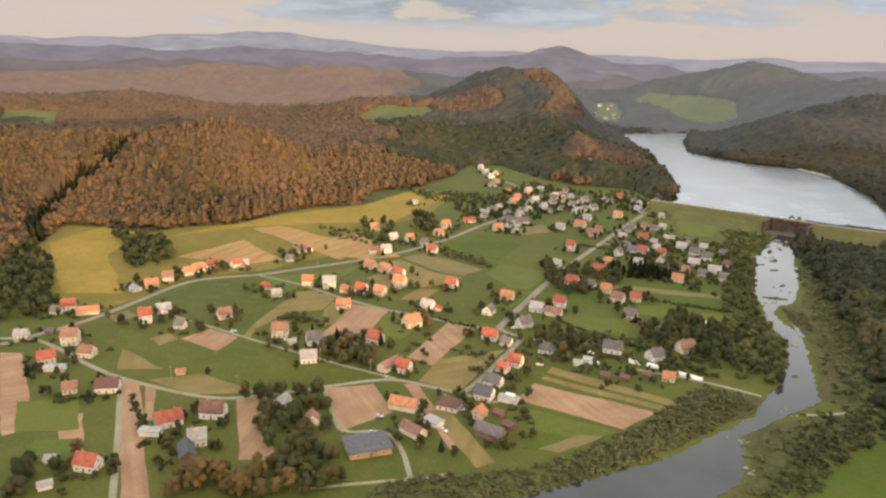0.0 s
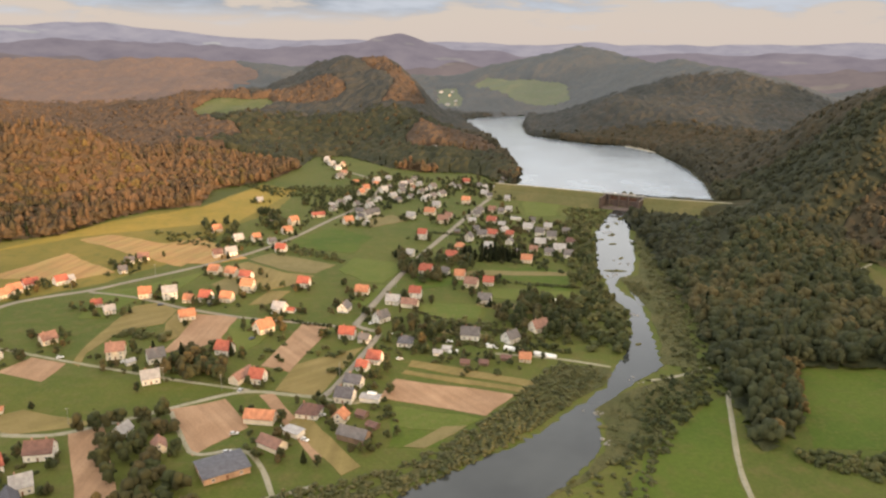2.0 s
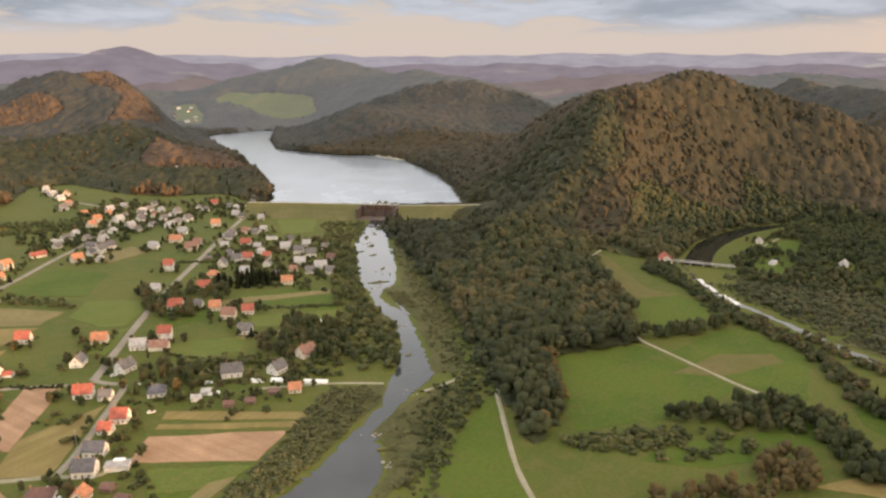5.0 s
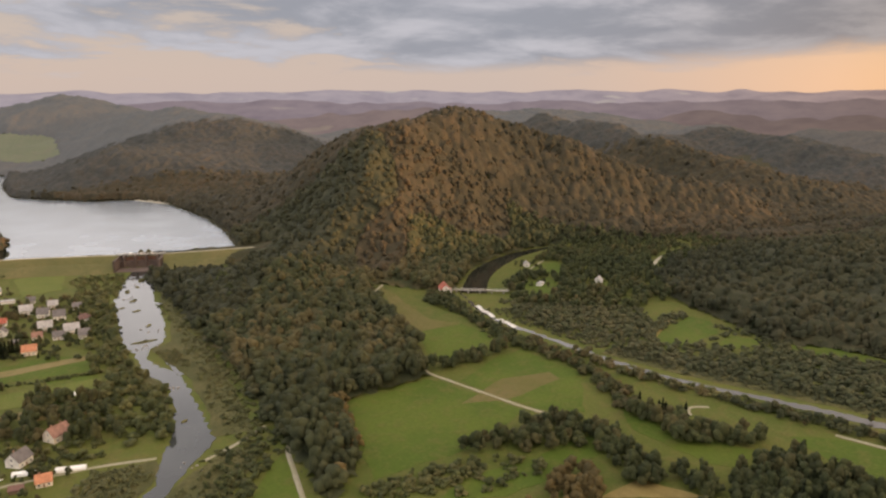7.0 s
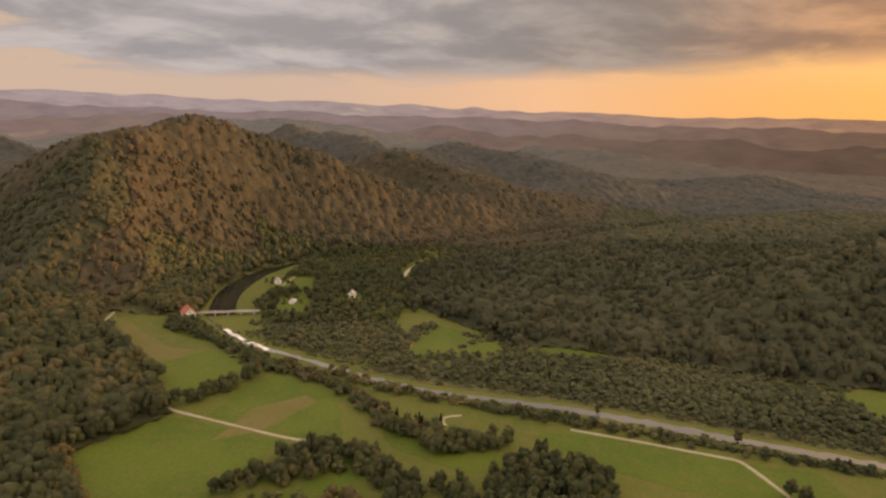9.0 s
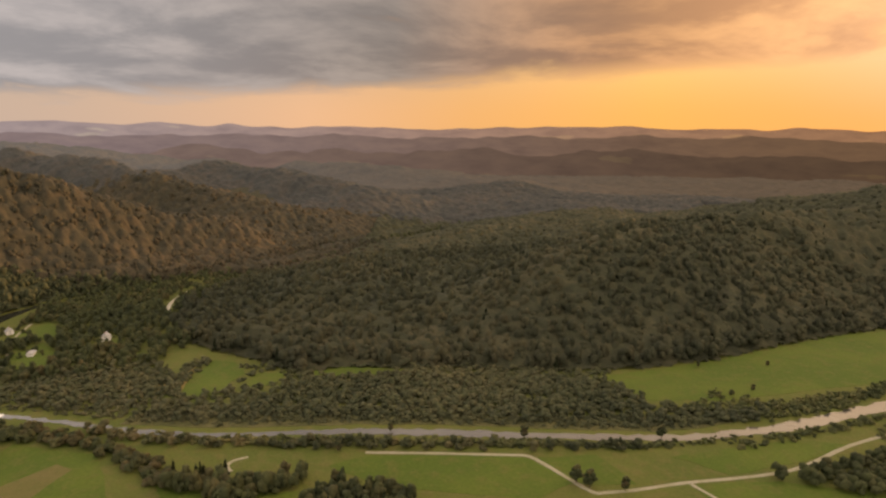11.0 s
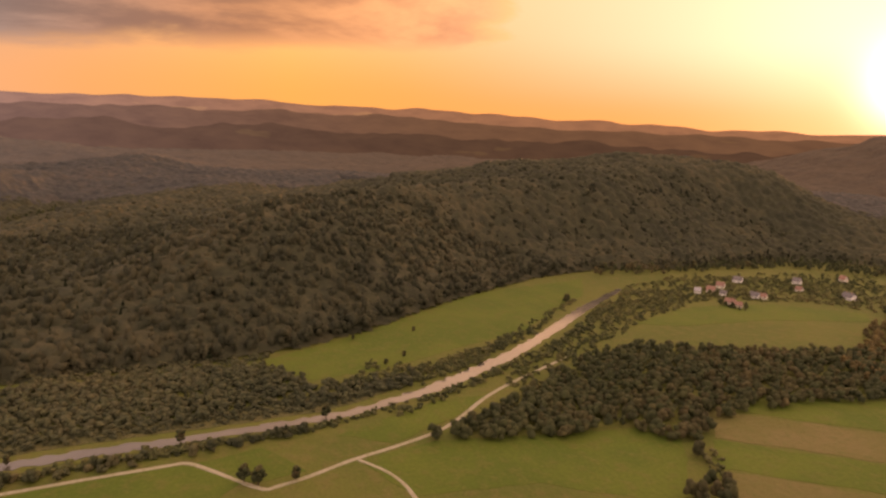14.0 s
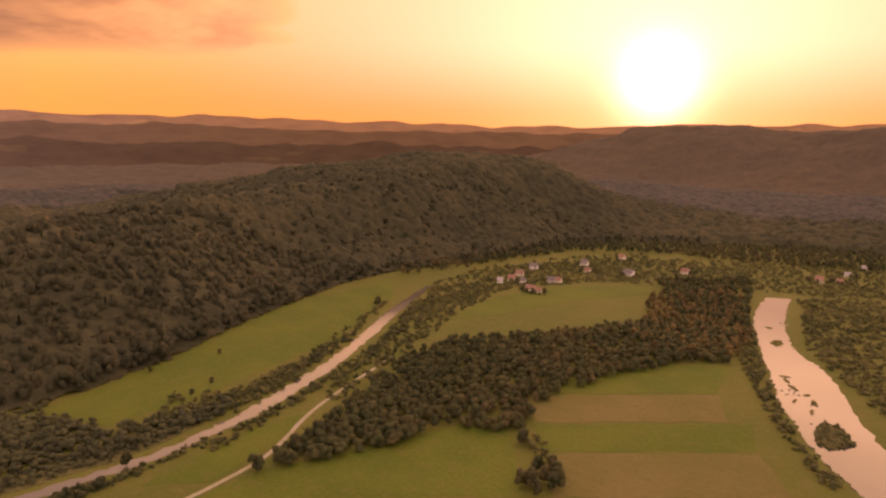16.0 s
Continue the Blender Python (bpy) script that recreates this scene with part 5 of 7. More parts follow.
BELTS.append(("orchard", "broad", 8, ((61, 439), (85, 451), (104, 433), (91, 418), (66, 426))))
BELTS.append(("orchard", "broad", 11, ((-93, 778), (-54, 769), (-55, 704), (-85, 713))))
BELTS.append(("garden hedge", "shrub", 7, ((-81, 1025), (-21, 966), (88, 962), (67, 881), (-20, 905))))
BELTS.append(("village trees", "broad", 15, ((143, 622), (208, 628), (247, 581), (220, 534), (177, 574))))
BELTS.append(("orchard", "shrub", 8, ((26, 445), (34, 433), (33, 394), (21, 379), (14, 410))))
BELTS.append(("garden hedge", "shrub", 8, ((-138, 744), (-86, 725), (-36, 683), (-46, 660), (-105, 686))))
BELTS.append(("south bank scrub", "shrub", 5, ((449, -112), (461, -145), (487, -209), (527, -297), (574, -370), (618, -429), (635, -466), (571, -385), (514, -297), (488, -232), (456, -162), (441, -120))))
BELTS.append(("north bank scrub", "shrub", 7, ((491, -118), (502, -182), (535, -258), (582, -331), (637, -414), (647, -408), (596, -330), (545, -244), (516, -162))))
BELTS.append(("scrub", "shrub", 7, ((473, -209), (508, -275), (584, -391), (658, -492), (636, -563), (588, -529), (555, -423), (525, -371), (475, -255), (454, -214))))
BELTS.append(("hamlet trees", "shrub", 8.5, ((681, -613), (673, -775), (609, -884), (533, -840), (449, -877), (425, -801), (504, -712), (572, -634), (589, -549), (640, -558))))
BELTS.append(("brown scrub", "autumn", 9, ((460, -633), (404, -735), (323, -566), (307, -494), (338, -460), (395, -488))))
BELTS.append(("bank willow", "shrub", 5, ((370, -628), (346, -624), (293, -509), (257, -441), (228, -390), (205, -360), (180, -332), (181, -320), (207, -348), (238, -391), (265, -432), (304, -497))))
BELTS.append(("bank willow", "shrub", 8, ((320, -683), (264, -631), (203, -500), (192, -454), (228, -504), (274, -573))))
BELTS.append(("far scrub", "shrub", 11, ((366, -820), (308, -933), (223, -585), (271, -623))))
BELTS.append(("pool thicket", "broad", 8, ((659, 445), (722, 470), (762, 463), (782, 428), (819, 362), (777, 342), (728, 401), (687, 420))))
BELTS.append(("stream thicket", "shrub", 5, ((529, 397), (564, 373), (568, 308), (563, 263), (603, 258), (569, 217), (513, 251), (502, 315))))
BELTS.append(("foot scrub", "shrub", 6, ((567, 252), (584, 218), (597, 175), (591, 82), (586, 5), (590, -69), (559, -75), (538, -56), (538, 84), (538, 160), (527, 199))))
BELTS.append(("foot scrub", "shrub", 6, ((560, 169), (590, 134), (588, 45), (584, -53), (557, -56), (538, -29), (552, 84), (526, 152))))
BELTS.append(("autumn copse", "autumn", 6, ((-115, 267), (-98, 274), (-74, 278), (-64, 256), (-112, 254))))
BELTS.append(("reed scrub", "shrub", 5.5, ((318, 544), (270, 425), (232, 335), (207, 311), (174, 280), (151, 254), (139, 237), (134, 238), (150, 259), (175, 292), (203, 320), (220, 344), (248, 410), (288, 503))))
BELTS.append(("reed tufts", "shrub", 4.2, ((274, 463), (251, 409), (232, 356), (208, 333), (176, 304), (148, 275), (128, 241), (139, 237), (159, 265), (206, 312), (224, 334), (257, 407), (297, 499), (317, 564))))
BELTS.append(("reed tufts", "shrub", 4.2, ((139, 361), (160, 360), (170, 352), (152, 334), (119, 309), (96, 292), (81, 284), (74, 287), (106, 320))))
BELTS.append(("foot wood", "broad", 10, ((797, -561), (796, -742), (693, -929), (371, -1198), (322, -994), (469, -926), (569, -910), (642, -875), (693, -802), (707, -665), (719, -580), (724, -511))))
BELTS.append(("valley wood", "broad", 9, ((735, 500), (806, 488), (916, 398), (1050, 298), (1300, 198), (1500, 58), (1480, 22), (1280, 142), (1030, 242), (900, 312), (765, 333), (690, 320), (720, 400), (700, 450), (745, 475))))
BELTS.append(("riverside thicket", "shrub", 6, ((375, 745), (355, 720), (345, 655), (320, 618), (296, 540), (310, 540), (345, 630), (372, 730))))
BELTS.append(("bank scrub", "shrub", 7, ((430, 330), (455, 300), (462, 330), (500, 420), (520, 440), (500, 440), (470, 380))))

BELTS.append(("stream edge", "shrub", 3.8, ((470, 262), (466, 200), (469, 160), (475, 110), (475, 60), (472, 0), (469, -74), (476, -108), (492, -150), (505, -150), (490, -80), (486, 0), (490, 100), (500, 180), (500, 250))))
BELTS.append(("stream edge", "shrub", 4.6, ((500, 395), (488, 350), (480, 300), (474, 268), (500, 262), (512, 300), (512, 380))))
BELTS.append(("stream row", "broad", 6.5, ((452, 285), (436, 220), (433, 157), (436, 90), (437, 10), (440, -70), (446, -70), (445, 10), (444, 88), (442, 160), (446, 215), (460, 276))))
BELTS.append(("field copse", "broad", 5.5, ((287, 249), (300, 244), (317, 241), (341, 235), (354, 226), (358, 210), (351, 195), (340, 199), (323, 208), (308, 220), (294, 233))))
BELTS.append(("field copse", "broad", 5.0, ((344, 201), (351, 193), (340, 172), (331, 158), (322, 152), (308, 164), (322, 178), (333, 193))))
BELTS.append(("field copse", "shrub", 4.0, ((229, 261), (245, 256), (267, 246), (289, 236), (285, 226), (255, 234), (234, 243), (222, 252))))
BELTS.append(("grassy scrub", "shrub", 6.5, ((255, 243), (286, 235), (314, 208), (294, 203), (261, 213), (238, 238))))
BELTS.append(("autumn copse", "autumn", 5.0, ((292, 198), (303, 196), (311, 181), (293, 170), (274, 190))))
BELTS.append(("autumn copse", "autumn", 6.5, ((209, 208), (234, 204), (254, 201), (262, 190), (290, 168), (240, 176))))
BELTS.append(("field copse", "broad", 5.5, ((335, 155), (347, 150), (343, 138), (332, 125), (321, 134), (327, 152))))
BELTS.append(("mixed copse", "broad", 5.0, ((330, 126), (351, 130), (378, 125), (392, 116), (386, 103), (388, 88), (376, 70), (350, 62), (324, 110))))
BELTS.append(("copse end", "conifer", 7.0, ((345, 122), (376, 118), (384, 104), (366, 76), (345, 95))))
BELTS.append(("mixed row", "broad", 5.0, ((389, 212), (395, 199), (392, 176), (388, 166), (400, 146), (405, 132), (393, 130), (379, 148), (368, 164), (378, 178), (384, 203))))
BELTS.append(("mixed row", "conifer", 7.0, ((396, 205), (402, 190), (398, 168), (392, 172), (392, 196))))
BELTS.append(("river wood", "broad", 5.0, ((476, 402), (452, 350), (440, 322), (434, 290), (428, 264), (412, 236), (388, 210), (390, 194), (402, 196), (416, 220), (435, 254), (449, 285), (458, 315), (466, 352), (490, 398), (515, 446), (506, 460), (486, 450))))
BELTS.append(("hedgerow", "broad", 5.0, ((357, 342), (373, 325), (395, 318), (431, 318), (434, 325), (400, 326), (376, 334))))
BELTS.append(("wood edge", "autumn", 6, ((281, 348), (292, 343), (252, 287), (218, 264), (235, 295))))
BELTS.append(("dam grove", "broad", 7, ((360, 668), (380, 632), (402, 590), (430, 620), (410, 579), (359, 557), (345, 607))))
BELTS.append(("long wood", "broad", 6.0, ((411, -103), (399, -129), (386, -172), (375, -204), (378, -240), (396, -236), (430, -262), (452, -231), (439, -203), (421, -173), (409, -142), (408, -119))))
BELTS.append(("long wood", "broad", 6.5, ((374, -240), (354, -244), (338, -267), (360, -294), (360, -338), (351, -398), (335, -453), (307, -483), (330, -559), (395, -570), (421, -512), (469, -407), (497, -352), (480, -286), (452, -231), (415, -240))))
BELTS.append(("field row", "shrub", 6.0, ((335, -262), (300, -232), (294, -238), (330, -272))))

BELTS.append(("far wood", "broad", 9.0, ((499, -717), (420, -806), (332, -582), (405, -590))))
BELTS.append(("far scrub", "shrub", 7.0, ((350, -755), (276, -801), (223, -677), (169, -453), (194, -452), (229, -504), (277, -569))))
BELTS.append(("far scrub", "shrub", 8.0, ((676, -517), (701, -635), (607, -818), (468, -945), (336, -1053), (283, -831), (363, -773), (397, -764), (491, -702), (550, -660), (584, -584), (599, -485), (566, -411), (552, -368))))

BELTS.append(("bank trees", "shrub", 4.0, ((187, 327), (211, 345), (230, 347), (241, 349), (232, 322), (206, 307), (182, 289), (159, 273), (144, 266), (140, 269), (162, 290))))
BELTS.append(("bank trees", "broad", 6.0, ((277, 431), (290, 428), (255, 350), (234, 325), (240, 349), (255, 384))))

FIELD_LABEL = {"brown": "bare ploughed brown field", "straw": "pale straw-coloured stubble strip", "ochre": "sunlit ochre tilled strip", "green": "dense green crop field", "meadow": "mown bright green meadow", "yellow": "sunlit yellowish dry grass", "rough": "rough tan grass patch", "lush": "bright green garden plot", "tan": "dry tan mown strip", "slope": "sunlit yellow-green hillside grass", "reed": "olive reed flat with wet hollows"}
edge = random.Random(4)
for i, (sort, outline) in enumerate(FIELDS):
    mat = M[sort] if sort in M else M[sort + str(i % 3)]
    top = {"green": 0.08, "meadow": 0.06, "yellow": 0.07, "slope": 0.03, "lush": 0.11, "tan": 0.12, "rough": 0.10, "reed": 0.05}.get(sort, 0.14) + 0.0015 * i
    ob = slab("field", dense(list(outline), 9.0, 0.5 if sort in ("brown", "straw") else 1.1, edge), -0.1, top, mat)
    tagged(ob, FIELD_LABEL[sort] + " in the valley", "field", kind="structure")


# ---- trees as masses ----
def sphere_points(level):
    bm = bmesh.new()
    bmesh.ops.create_icosphere(bm, subdivisions=level, radius=1.0)
    v = np.array([q.co[:] for q in bm.verts])
    f = np.array([[q.index for q in face.verts] for face in bm.faces])
    bm.free()
    return v, f


BALL1, BALL2 = sphere_points(1), sphere_points(2)


def lumpy(ball, rng, amount):
    v, f = ball
    if len(f) == 20: f = f[v[f].mean(1)[:, 2] > -0.6]         # small boughs are open below
    push = 1 + amount * (rng.random(len(v)) - 0.5) * 2
    return v * push[:, None], f


def crown(kind, rng, lobes, sprays=0):
    """Vertices and triangles of one crown of unit height and about unit width: several ragged boughs round a stem, with sprays of leaves standing out."""
    vs, fs, count = [], [], 0
    def put(v, f):
        nonlocal count
        vs.append(v); fs.append(f + count); count += len(v)
    if kind == "conifer":
        tiers = max(2, lobes)
        for k in range(tiers):
            base, top, r = 0.10 + 0.82 * k / tiers, min(1.0, 0.10 + 0.82 * k / tiers + 1.25 / tiers), 0.46 * (1 - 0.85 * k / tiers)
            ring = 7
            ang = np.arange(ring) * 2 * math.pi / ring + rng.random() * 6
            rr = r * (0.75 + 0.5 * rng.random(ring))
            v = np.concatenate([np.stack([rr * np.cos(ang), rr * np.sin(ang), base + 0.04 * (rng.random(ring) - 0.5)], 1), [[0.02, 0, top], [0, 0, base + 0.03]]])
            f = np.array([[i, (i + 1) % ring, ring] for i in range(ring)] + [[(i + 1) % ring, i, ring + 1] for i in range(ring)])
            put(v, f)
    else:
        low, spread = {"broad": (0.30, 0.30), "upright": (0.22, 0.16)}.get(kind, (0.16, 0.34))
        for k in range(lobes):
            v, f = lumpy(BALL1, rng, 0.30)
            if lobes == 1: f = f[BALL1[0][f].mean(1)[:, 2] > -0.1]
            ang = k * 2.4 + rng.random()
            t = (k + 0.5) / lobes
            out = 0.0 if lobes == 1 else spread * (0.35 + 0.65 * math.sin(math.pi * min(1, t * 1.15))) * (0.7 + 0.6 * rng.random())
            size = np.array([0.30, 0.30, 0.26]) * (0.75 + 0.5 * rng.random()) if lobes > 2 else np.array([0.46, 0.46, 0.40])
            at = np.array([out * math.cos(ang), out * math.sin(ang), low + (0.92 - low) * t * 0.9])
            if lobes == 1: at[2], size = 0.56, np.array([0.50, 0.50, 0.36])
            if lobes == 2: at, size = np.array([0.2 * (k - 0.5), 0.1, 0.42 + 0.26 * k]), np.array([0.42, 0.42, 0.30])
            put(v * size + at, f)
            for _ in range(sprays):
                way = rng.normal(size=3)
                way /= np.linalg.norm(way)
                if way[2] < -0.3: way[2] *= -1
                tip = at + way * size * rng.uniform(0.92, 1.18)
                put(tip + rng.normal(size=(3, 3)) * 0.055, np.array([[0, 1, 2]]))
    return np.concatenate(vs), np.concatenate(fs)


def tree_mass(name, label, xs, ys, kind, mat, heights, widths, lobes, seed, category="woodland", base=None, warm=0.0, sprays=0):
    """Many trees standing on the land, joined."""
    if len(xs) == 0: return None
    rng = np.random.default_rng(seed)
    shapes = [crown(kind, rng, lobes, sprays) for _ in range(12)]
    zs = land(xs, ys) if base is None else np.full(len(xs), base)
    pick = rng.integers(0, len(shapes), len(xs))
    h, w = rng.uniform(*heights, len(xs)), rng.uniform(*widths, len(xs))
    turn = rng.uniform(0, 6.283, len(xs))
    drift = 0.5 + 0.5 * np.sin(xs / 83.0 + 1.3 * np.sin(ys / 67.0)) * np.cos(ys / 97.0 + np.sin(xs / 59.0))
    tone = np.clip(0.55 * rng.random(len(xs)) + 0.45 * drift + warm, 0, 1)
    V, F, T, count = [], [], [], 0
    for s, (v, f) in enumerate(shapes):
        sel = np.where(pick == s)[0]
        if len(sel) == 0: continue
        c, sn = np.cos(turn[sel])[:, None], np.sin(turn[sel])[:, None]
        x = (v[:, 0] * c - v[:, 1] * sn) * w[sel][:, None] + xs[sel][:, None]
        y = (v[:, 0] * sn + v[:, 1] * c) * w[sel][:, None] + ys[sel][:, None]
        z = v[:, 2] * h[sel][:, None] + zs[sel][:, None] - 0.4
        V.append(np.stack([x, y, z], -1).reshape(-1, 3))
        F.append((f[None] + (np.arange(len(sel)) * len(v))[:, None, None] + count).reshape(-1, 3))
        T.append(np.repeat(tone[sel], len(v)))
        count += len(sel) * len(v)
    ob = triangles_object(name, np.concatenate(V), np.concatenate(F), mat, np.concatenate(T))
    return tagged(ob, label, category, kind="stuff")


def scatter(x0, x1, y0, y1, step, seed):
    rng = np.random.default_rng(seed)
    X, Y = np.meshgrid(np.arange(x0, x1, step), np.arange(y0, y1, step), indexing="ij")
    return (X + rng.uniform(-0.45, 0.45, X.shape) * step).ravel(), (Y + rng.uniform(-0.45, 0.45, Y.shape) * step).ravel()


GULLY_STRIP = [(x - 9, y + 3) for x, y in GULLY] + [(x + 10, y - 7) for x, y in GULLY[::-1]]


LANES = [line for name, width, mat, label, line in ROADS if "wood" in label]


def off_lanes(xs, ys, gap):
    """Ground that is not on a lane through the woods."""
    keep = np.ones(xs.shape, bool)
    for line in LANES[-2:]:
        keep &= rim(xs, ys, line + line[-2:0:-1]) > gap
    return keep


def wooded(xs, ys):
    """Hill ground that carries trees: outside the valley, the lake and the clearings."""
    keep = ~inside(xs, ys, VALLEY) & ~inside(xs, ys, LAKE) & ~((rim(xs, ys, LAKE) < 5))
    for c in CLEARINGS + [GULLY_STRIP]:
        keep &= ~inside(xs, ys, c)
    dam_zone = [(255, 900), (300, 830), (376, 770), (411, 740), (455, 690), (540, 690), (520, 740), (400, 800), (300, 890)]
    keep |= inside(xs, ys, VALLEY) & (xs > 940) & (ys > 0)                 # the wooded head of the side valley
    return keep & ~inside(xs, ys, dam_zone) & off_lanes(xs, ys, 5.0)


def seen_side(xs, ys, lo=-46, hi=176):
    az = np.degrees(np.arctan2(xs - 60, ys - 40))
    return (az > lo) & (az < hi)


def faces_valley(xs, ys):
    """Ground that is not hidden behind a ridge from high above the valley's middle."""
    zs, clear = land(xs, ys) + 16.0, np.ones(len(xs), bool)
    for s in np.linspace(0.12, 0.985, 34):
        clear &= land(60 + (xs - 60) * s, 40 + (ys - 40) * s) < 215 + (zs - 215) * s + 8.0
    return clear


def hill_woods(name, label, box_, step, near, far, kind, mat, heights, widths, lobes, seed, where=None, warm=0.0, sprays=0):
    xs, ys = scatter(*box_, step, seed)
    r = np.hypot(xs - 60, ys - 60)
    keep = (r >= near) & (r < far) & seen_side(xs, ys)
    xs, ys = xs[keep], ys[keep]
    keep = wooded(xs, ys) & faces_valley(xs, ys)
    if where is not None: keep &= where(xs, ys)
    return tree_mass(name, label, xs[keep], ys[keep], kind, mat, heights, widths, lobes, seed, warm=warm, sprays=sprays)


def west(x, y):
    """The russet woods, and slopes painted russet as sunlit; a ragged line divides them from the greener ones."""
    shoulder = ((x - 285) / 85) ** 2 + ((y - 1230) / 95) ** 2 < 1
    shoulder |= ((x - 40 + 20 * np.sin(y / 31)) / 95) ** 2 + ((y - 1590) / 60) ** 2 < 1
    shoulder |= (y > 1480) & (y < 1760) & (np.abs(x - 232 + 30 * np.sin(y / 53)) < 34)      # the northern hill's sunlit edge, painted with russet leaves
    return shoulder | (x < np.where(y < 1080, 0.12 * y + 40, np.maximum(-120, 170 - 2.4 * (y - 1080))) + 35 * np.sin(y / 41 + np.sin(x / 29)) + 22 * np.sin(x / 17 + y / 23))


def east(x, y): return ~west(x, y)


def canopy(name, label, box_, step, near, far, spacing, mat, heights, sag, seed, where, warm=0.0):
    """Closed woodland: one roof of leaves in which every crown is a dome of its own height and tone."""
    rng = np.random.default_rng(seed)
    ax, ay = np.arange(box_[0], box_[1], step), np.arange(box_[2], box_[3], step)
    X, Y = np.meshgrid(ax, ay, indexing="ij")
    X, Y = X + rng.uniform(-0.33, 0.33, X.shape) * step, Y + rng.uniform(-0.33, 0.33, Y.shape) * step
    r = np.hypot(X - 60, Y - 60)
    keep = (r >= near) & (r < far) & seen_side(X, Y) & where(X, Y)
    cx, cy = np.meshgrid(np.arange(box_[0] - 30, box_[1] + 60, 24.0), np.arange(box_[2] - 30, box_[3] + 60, 24.0), indexing="ij")
    open_ = faces_valley(cx.ravel(), cy.ravel()).reshape(cx.shape)
    wide = open_ | (name == "backdrop")
    wide[1:] |= open_[:-1]; wide[:-1] |= open_[1:]; wide[:, 1:] |= open_[:, :-1]; wide[:, :-1] |= open_[:, 1:]
    keep &= wide[((X - box_[0] + 30) / 24).astype(int).clip(0, cx.shape[0] - 1), ((Y - box_[2] + 30) / 24).astype(int).clip(0, cx.shape[1] - 1)]
    keep[keep] = wooded(X[keep], Y[keep])
    around = keep.copy()
    around[1:] |= keep[:-1]; around[:-1] |= keep[1:]; around[:, 1:] |= around[:, :-1].copy(); around[:, :-1] |= around[:, 1:].copy()
    index = np.full(X.shape, -1)
    index[around] = np.arange(around.sum())
    px, py, inner = X[around], Y[around], keep[around]
    # crowns: one in each cell of a shaken lattice
    n_u, n_v = int((box_[1] - box_[0]) / spacing) + 5, int((box_[3] - box_[2]) / spacing) + 5
    ju, jv = rng.uniform(0.1, 0.9, (n_u, n_v)), rng.uniform(0.1, 0.9, (n_u, n_v))
    top, shade = rng.uniform(*heights, (n_u, n_v)), rng.random((n_u, n_v))
    u, v = (px - box_[0]) / spacing + 1, (py - box_[2]) / spacing + 1
    best, tone = np.full(len(px), -1e3), np.zeros(len(px))
    for du in (-1, 0, 1):
        for dv in (-1, 0, 1):
            iu, iv = (u.astype(int) + du).clip(0, n_u - 1), (v.astype(int) + dv).clip(0, n_v - 1)
            d2 = (u - iu - ju[iu, iv]) ** 2 + (v - iv - jv[iu, iv]) ** 2
            z = top[iu, iv] - sag * d2
            tone = np.where(z > best, shade[iu, iv], tone)
            best = np.maximum(best, z)
    drift = 0.5 + 0.5 * np.sin(px / 83.0 + 1.3 * np.sin(py / 67.0)) * np.cos(py / 97.0 + np.sin(px / 59.0))
    leafy = rng.normal(0, 0.11 * min(step, 5.0), len(px))
    best = best * np.clip(rim(px, py, VALLEY) / 16.0, 0.2, 1)              # low at the edge of the open land
    z = land(px, py) + np.where(inner, np.maximum(best, 1.5) + leafy, rng.uniform(-1.0, 3.5, len(px)))
    A, B, C, D = index[:-1, :-1], index[1:, :-1], index[1:, 1:], index[:-1, 1:]
    k = keep[:-1, :-1] | keep[1:, :-1] | keep[1:, 1:] | keep[:-1, 1:]
    k &= (A >= 0) & (B >= 0) & (C >= 0) & (D >= 0)
    A, B, C, D = A[k], B[k], C[k], D[k]
    ob = triangles_object(name, np.stack([px, py, z], 1), np.concatenate([np.stack([A, B, C], 1), np.stack([A, C, D], 1)]), mat, np.clip(0.6 * tone + 0.4 * drift + warm, 0, 1))
    return tagged(ob, label, "woodland", kind="stuff")


def stands(x, y, level):
    """Patches in which one sort of tree gathers."""
    return np.sin(x / 37.0 + 1.7 * np.sin(y / 53.0)) + np.cos(y / 41.0 + 1.3 * np.sin(x / 61.0)) > 2 * level


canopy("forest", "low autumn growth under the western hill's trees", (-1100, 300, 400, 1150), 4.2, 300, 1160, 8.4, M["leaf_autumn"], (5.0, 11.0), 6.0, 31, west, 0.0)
def on_south(x, y): return east(x, y) & (x > 545 + 20 * np.sin(y / 29)) & (y < 400)
def on_ridge(x, y): return east(x, y) & ~on_south(x, y) & (y < 560 + 30 * np.sin(x / 31))
# flank lying in shade: darker leaves paint it, browner on_hill leaves the sunlit side
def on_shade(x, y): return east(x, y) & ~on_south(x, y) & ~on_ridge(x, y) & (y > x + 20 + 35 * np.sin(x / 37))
# foot of the northern hill: its shade is painted by dark leaves
def on_north(x, y): return east(x, y) & (x < 330) & (y > 950)
def on_hill(x, y): return east(x, y) & ~on_south(x, y) & ~on_ridge(x, y) & ~on_shade(x, y)


canopy("forest", "low growth under the trees of the river ridges", (200, 1000, 80, 620), 4.0, 250, 905, 8.2, M["leaf_ridge"], (6, 10), 5.0, 32, on_ridge)
canopy("forest", "low growth under the trees of the steep hills", (200, 1000, 350, 1000), 4.0, 250, 905, 8.2, M["leaf_hill"], (7, 11), 5.0, 51, on_hill)
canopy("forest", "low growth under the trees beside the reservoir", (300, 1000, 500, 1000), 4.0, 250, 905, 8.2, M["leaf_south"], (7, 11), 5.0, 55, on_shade)
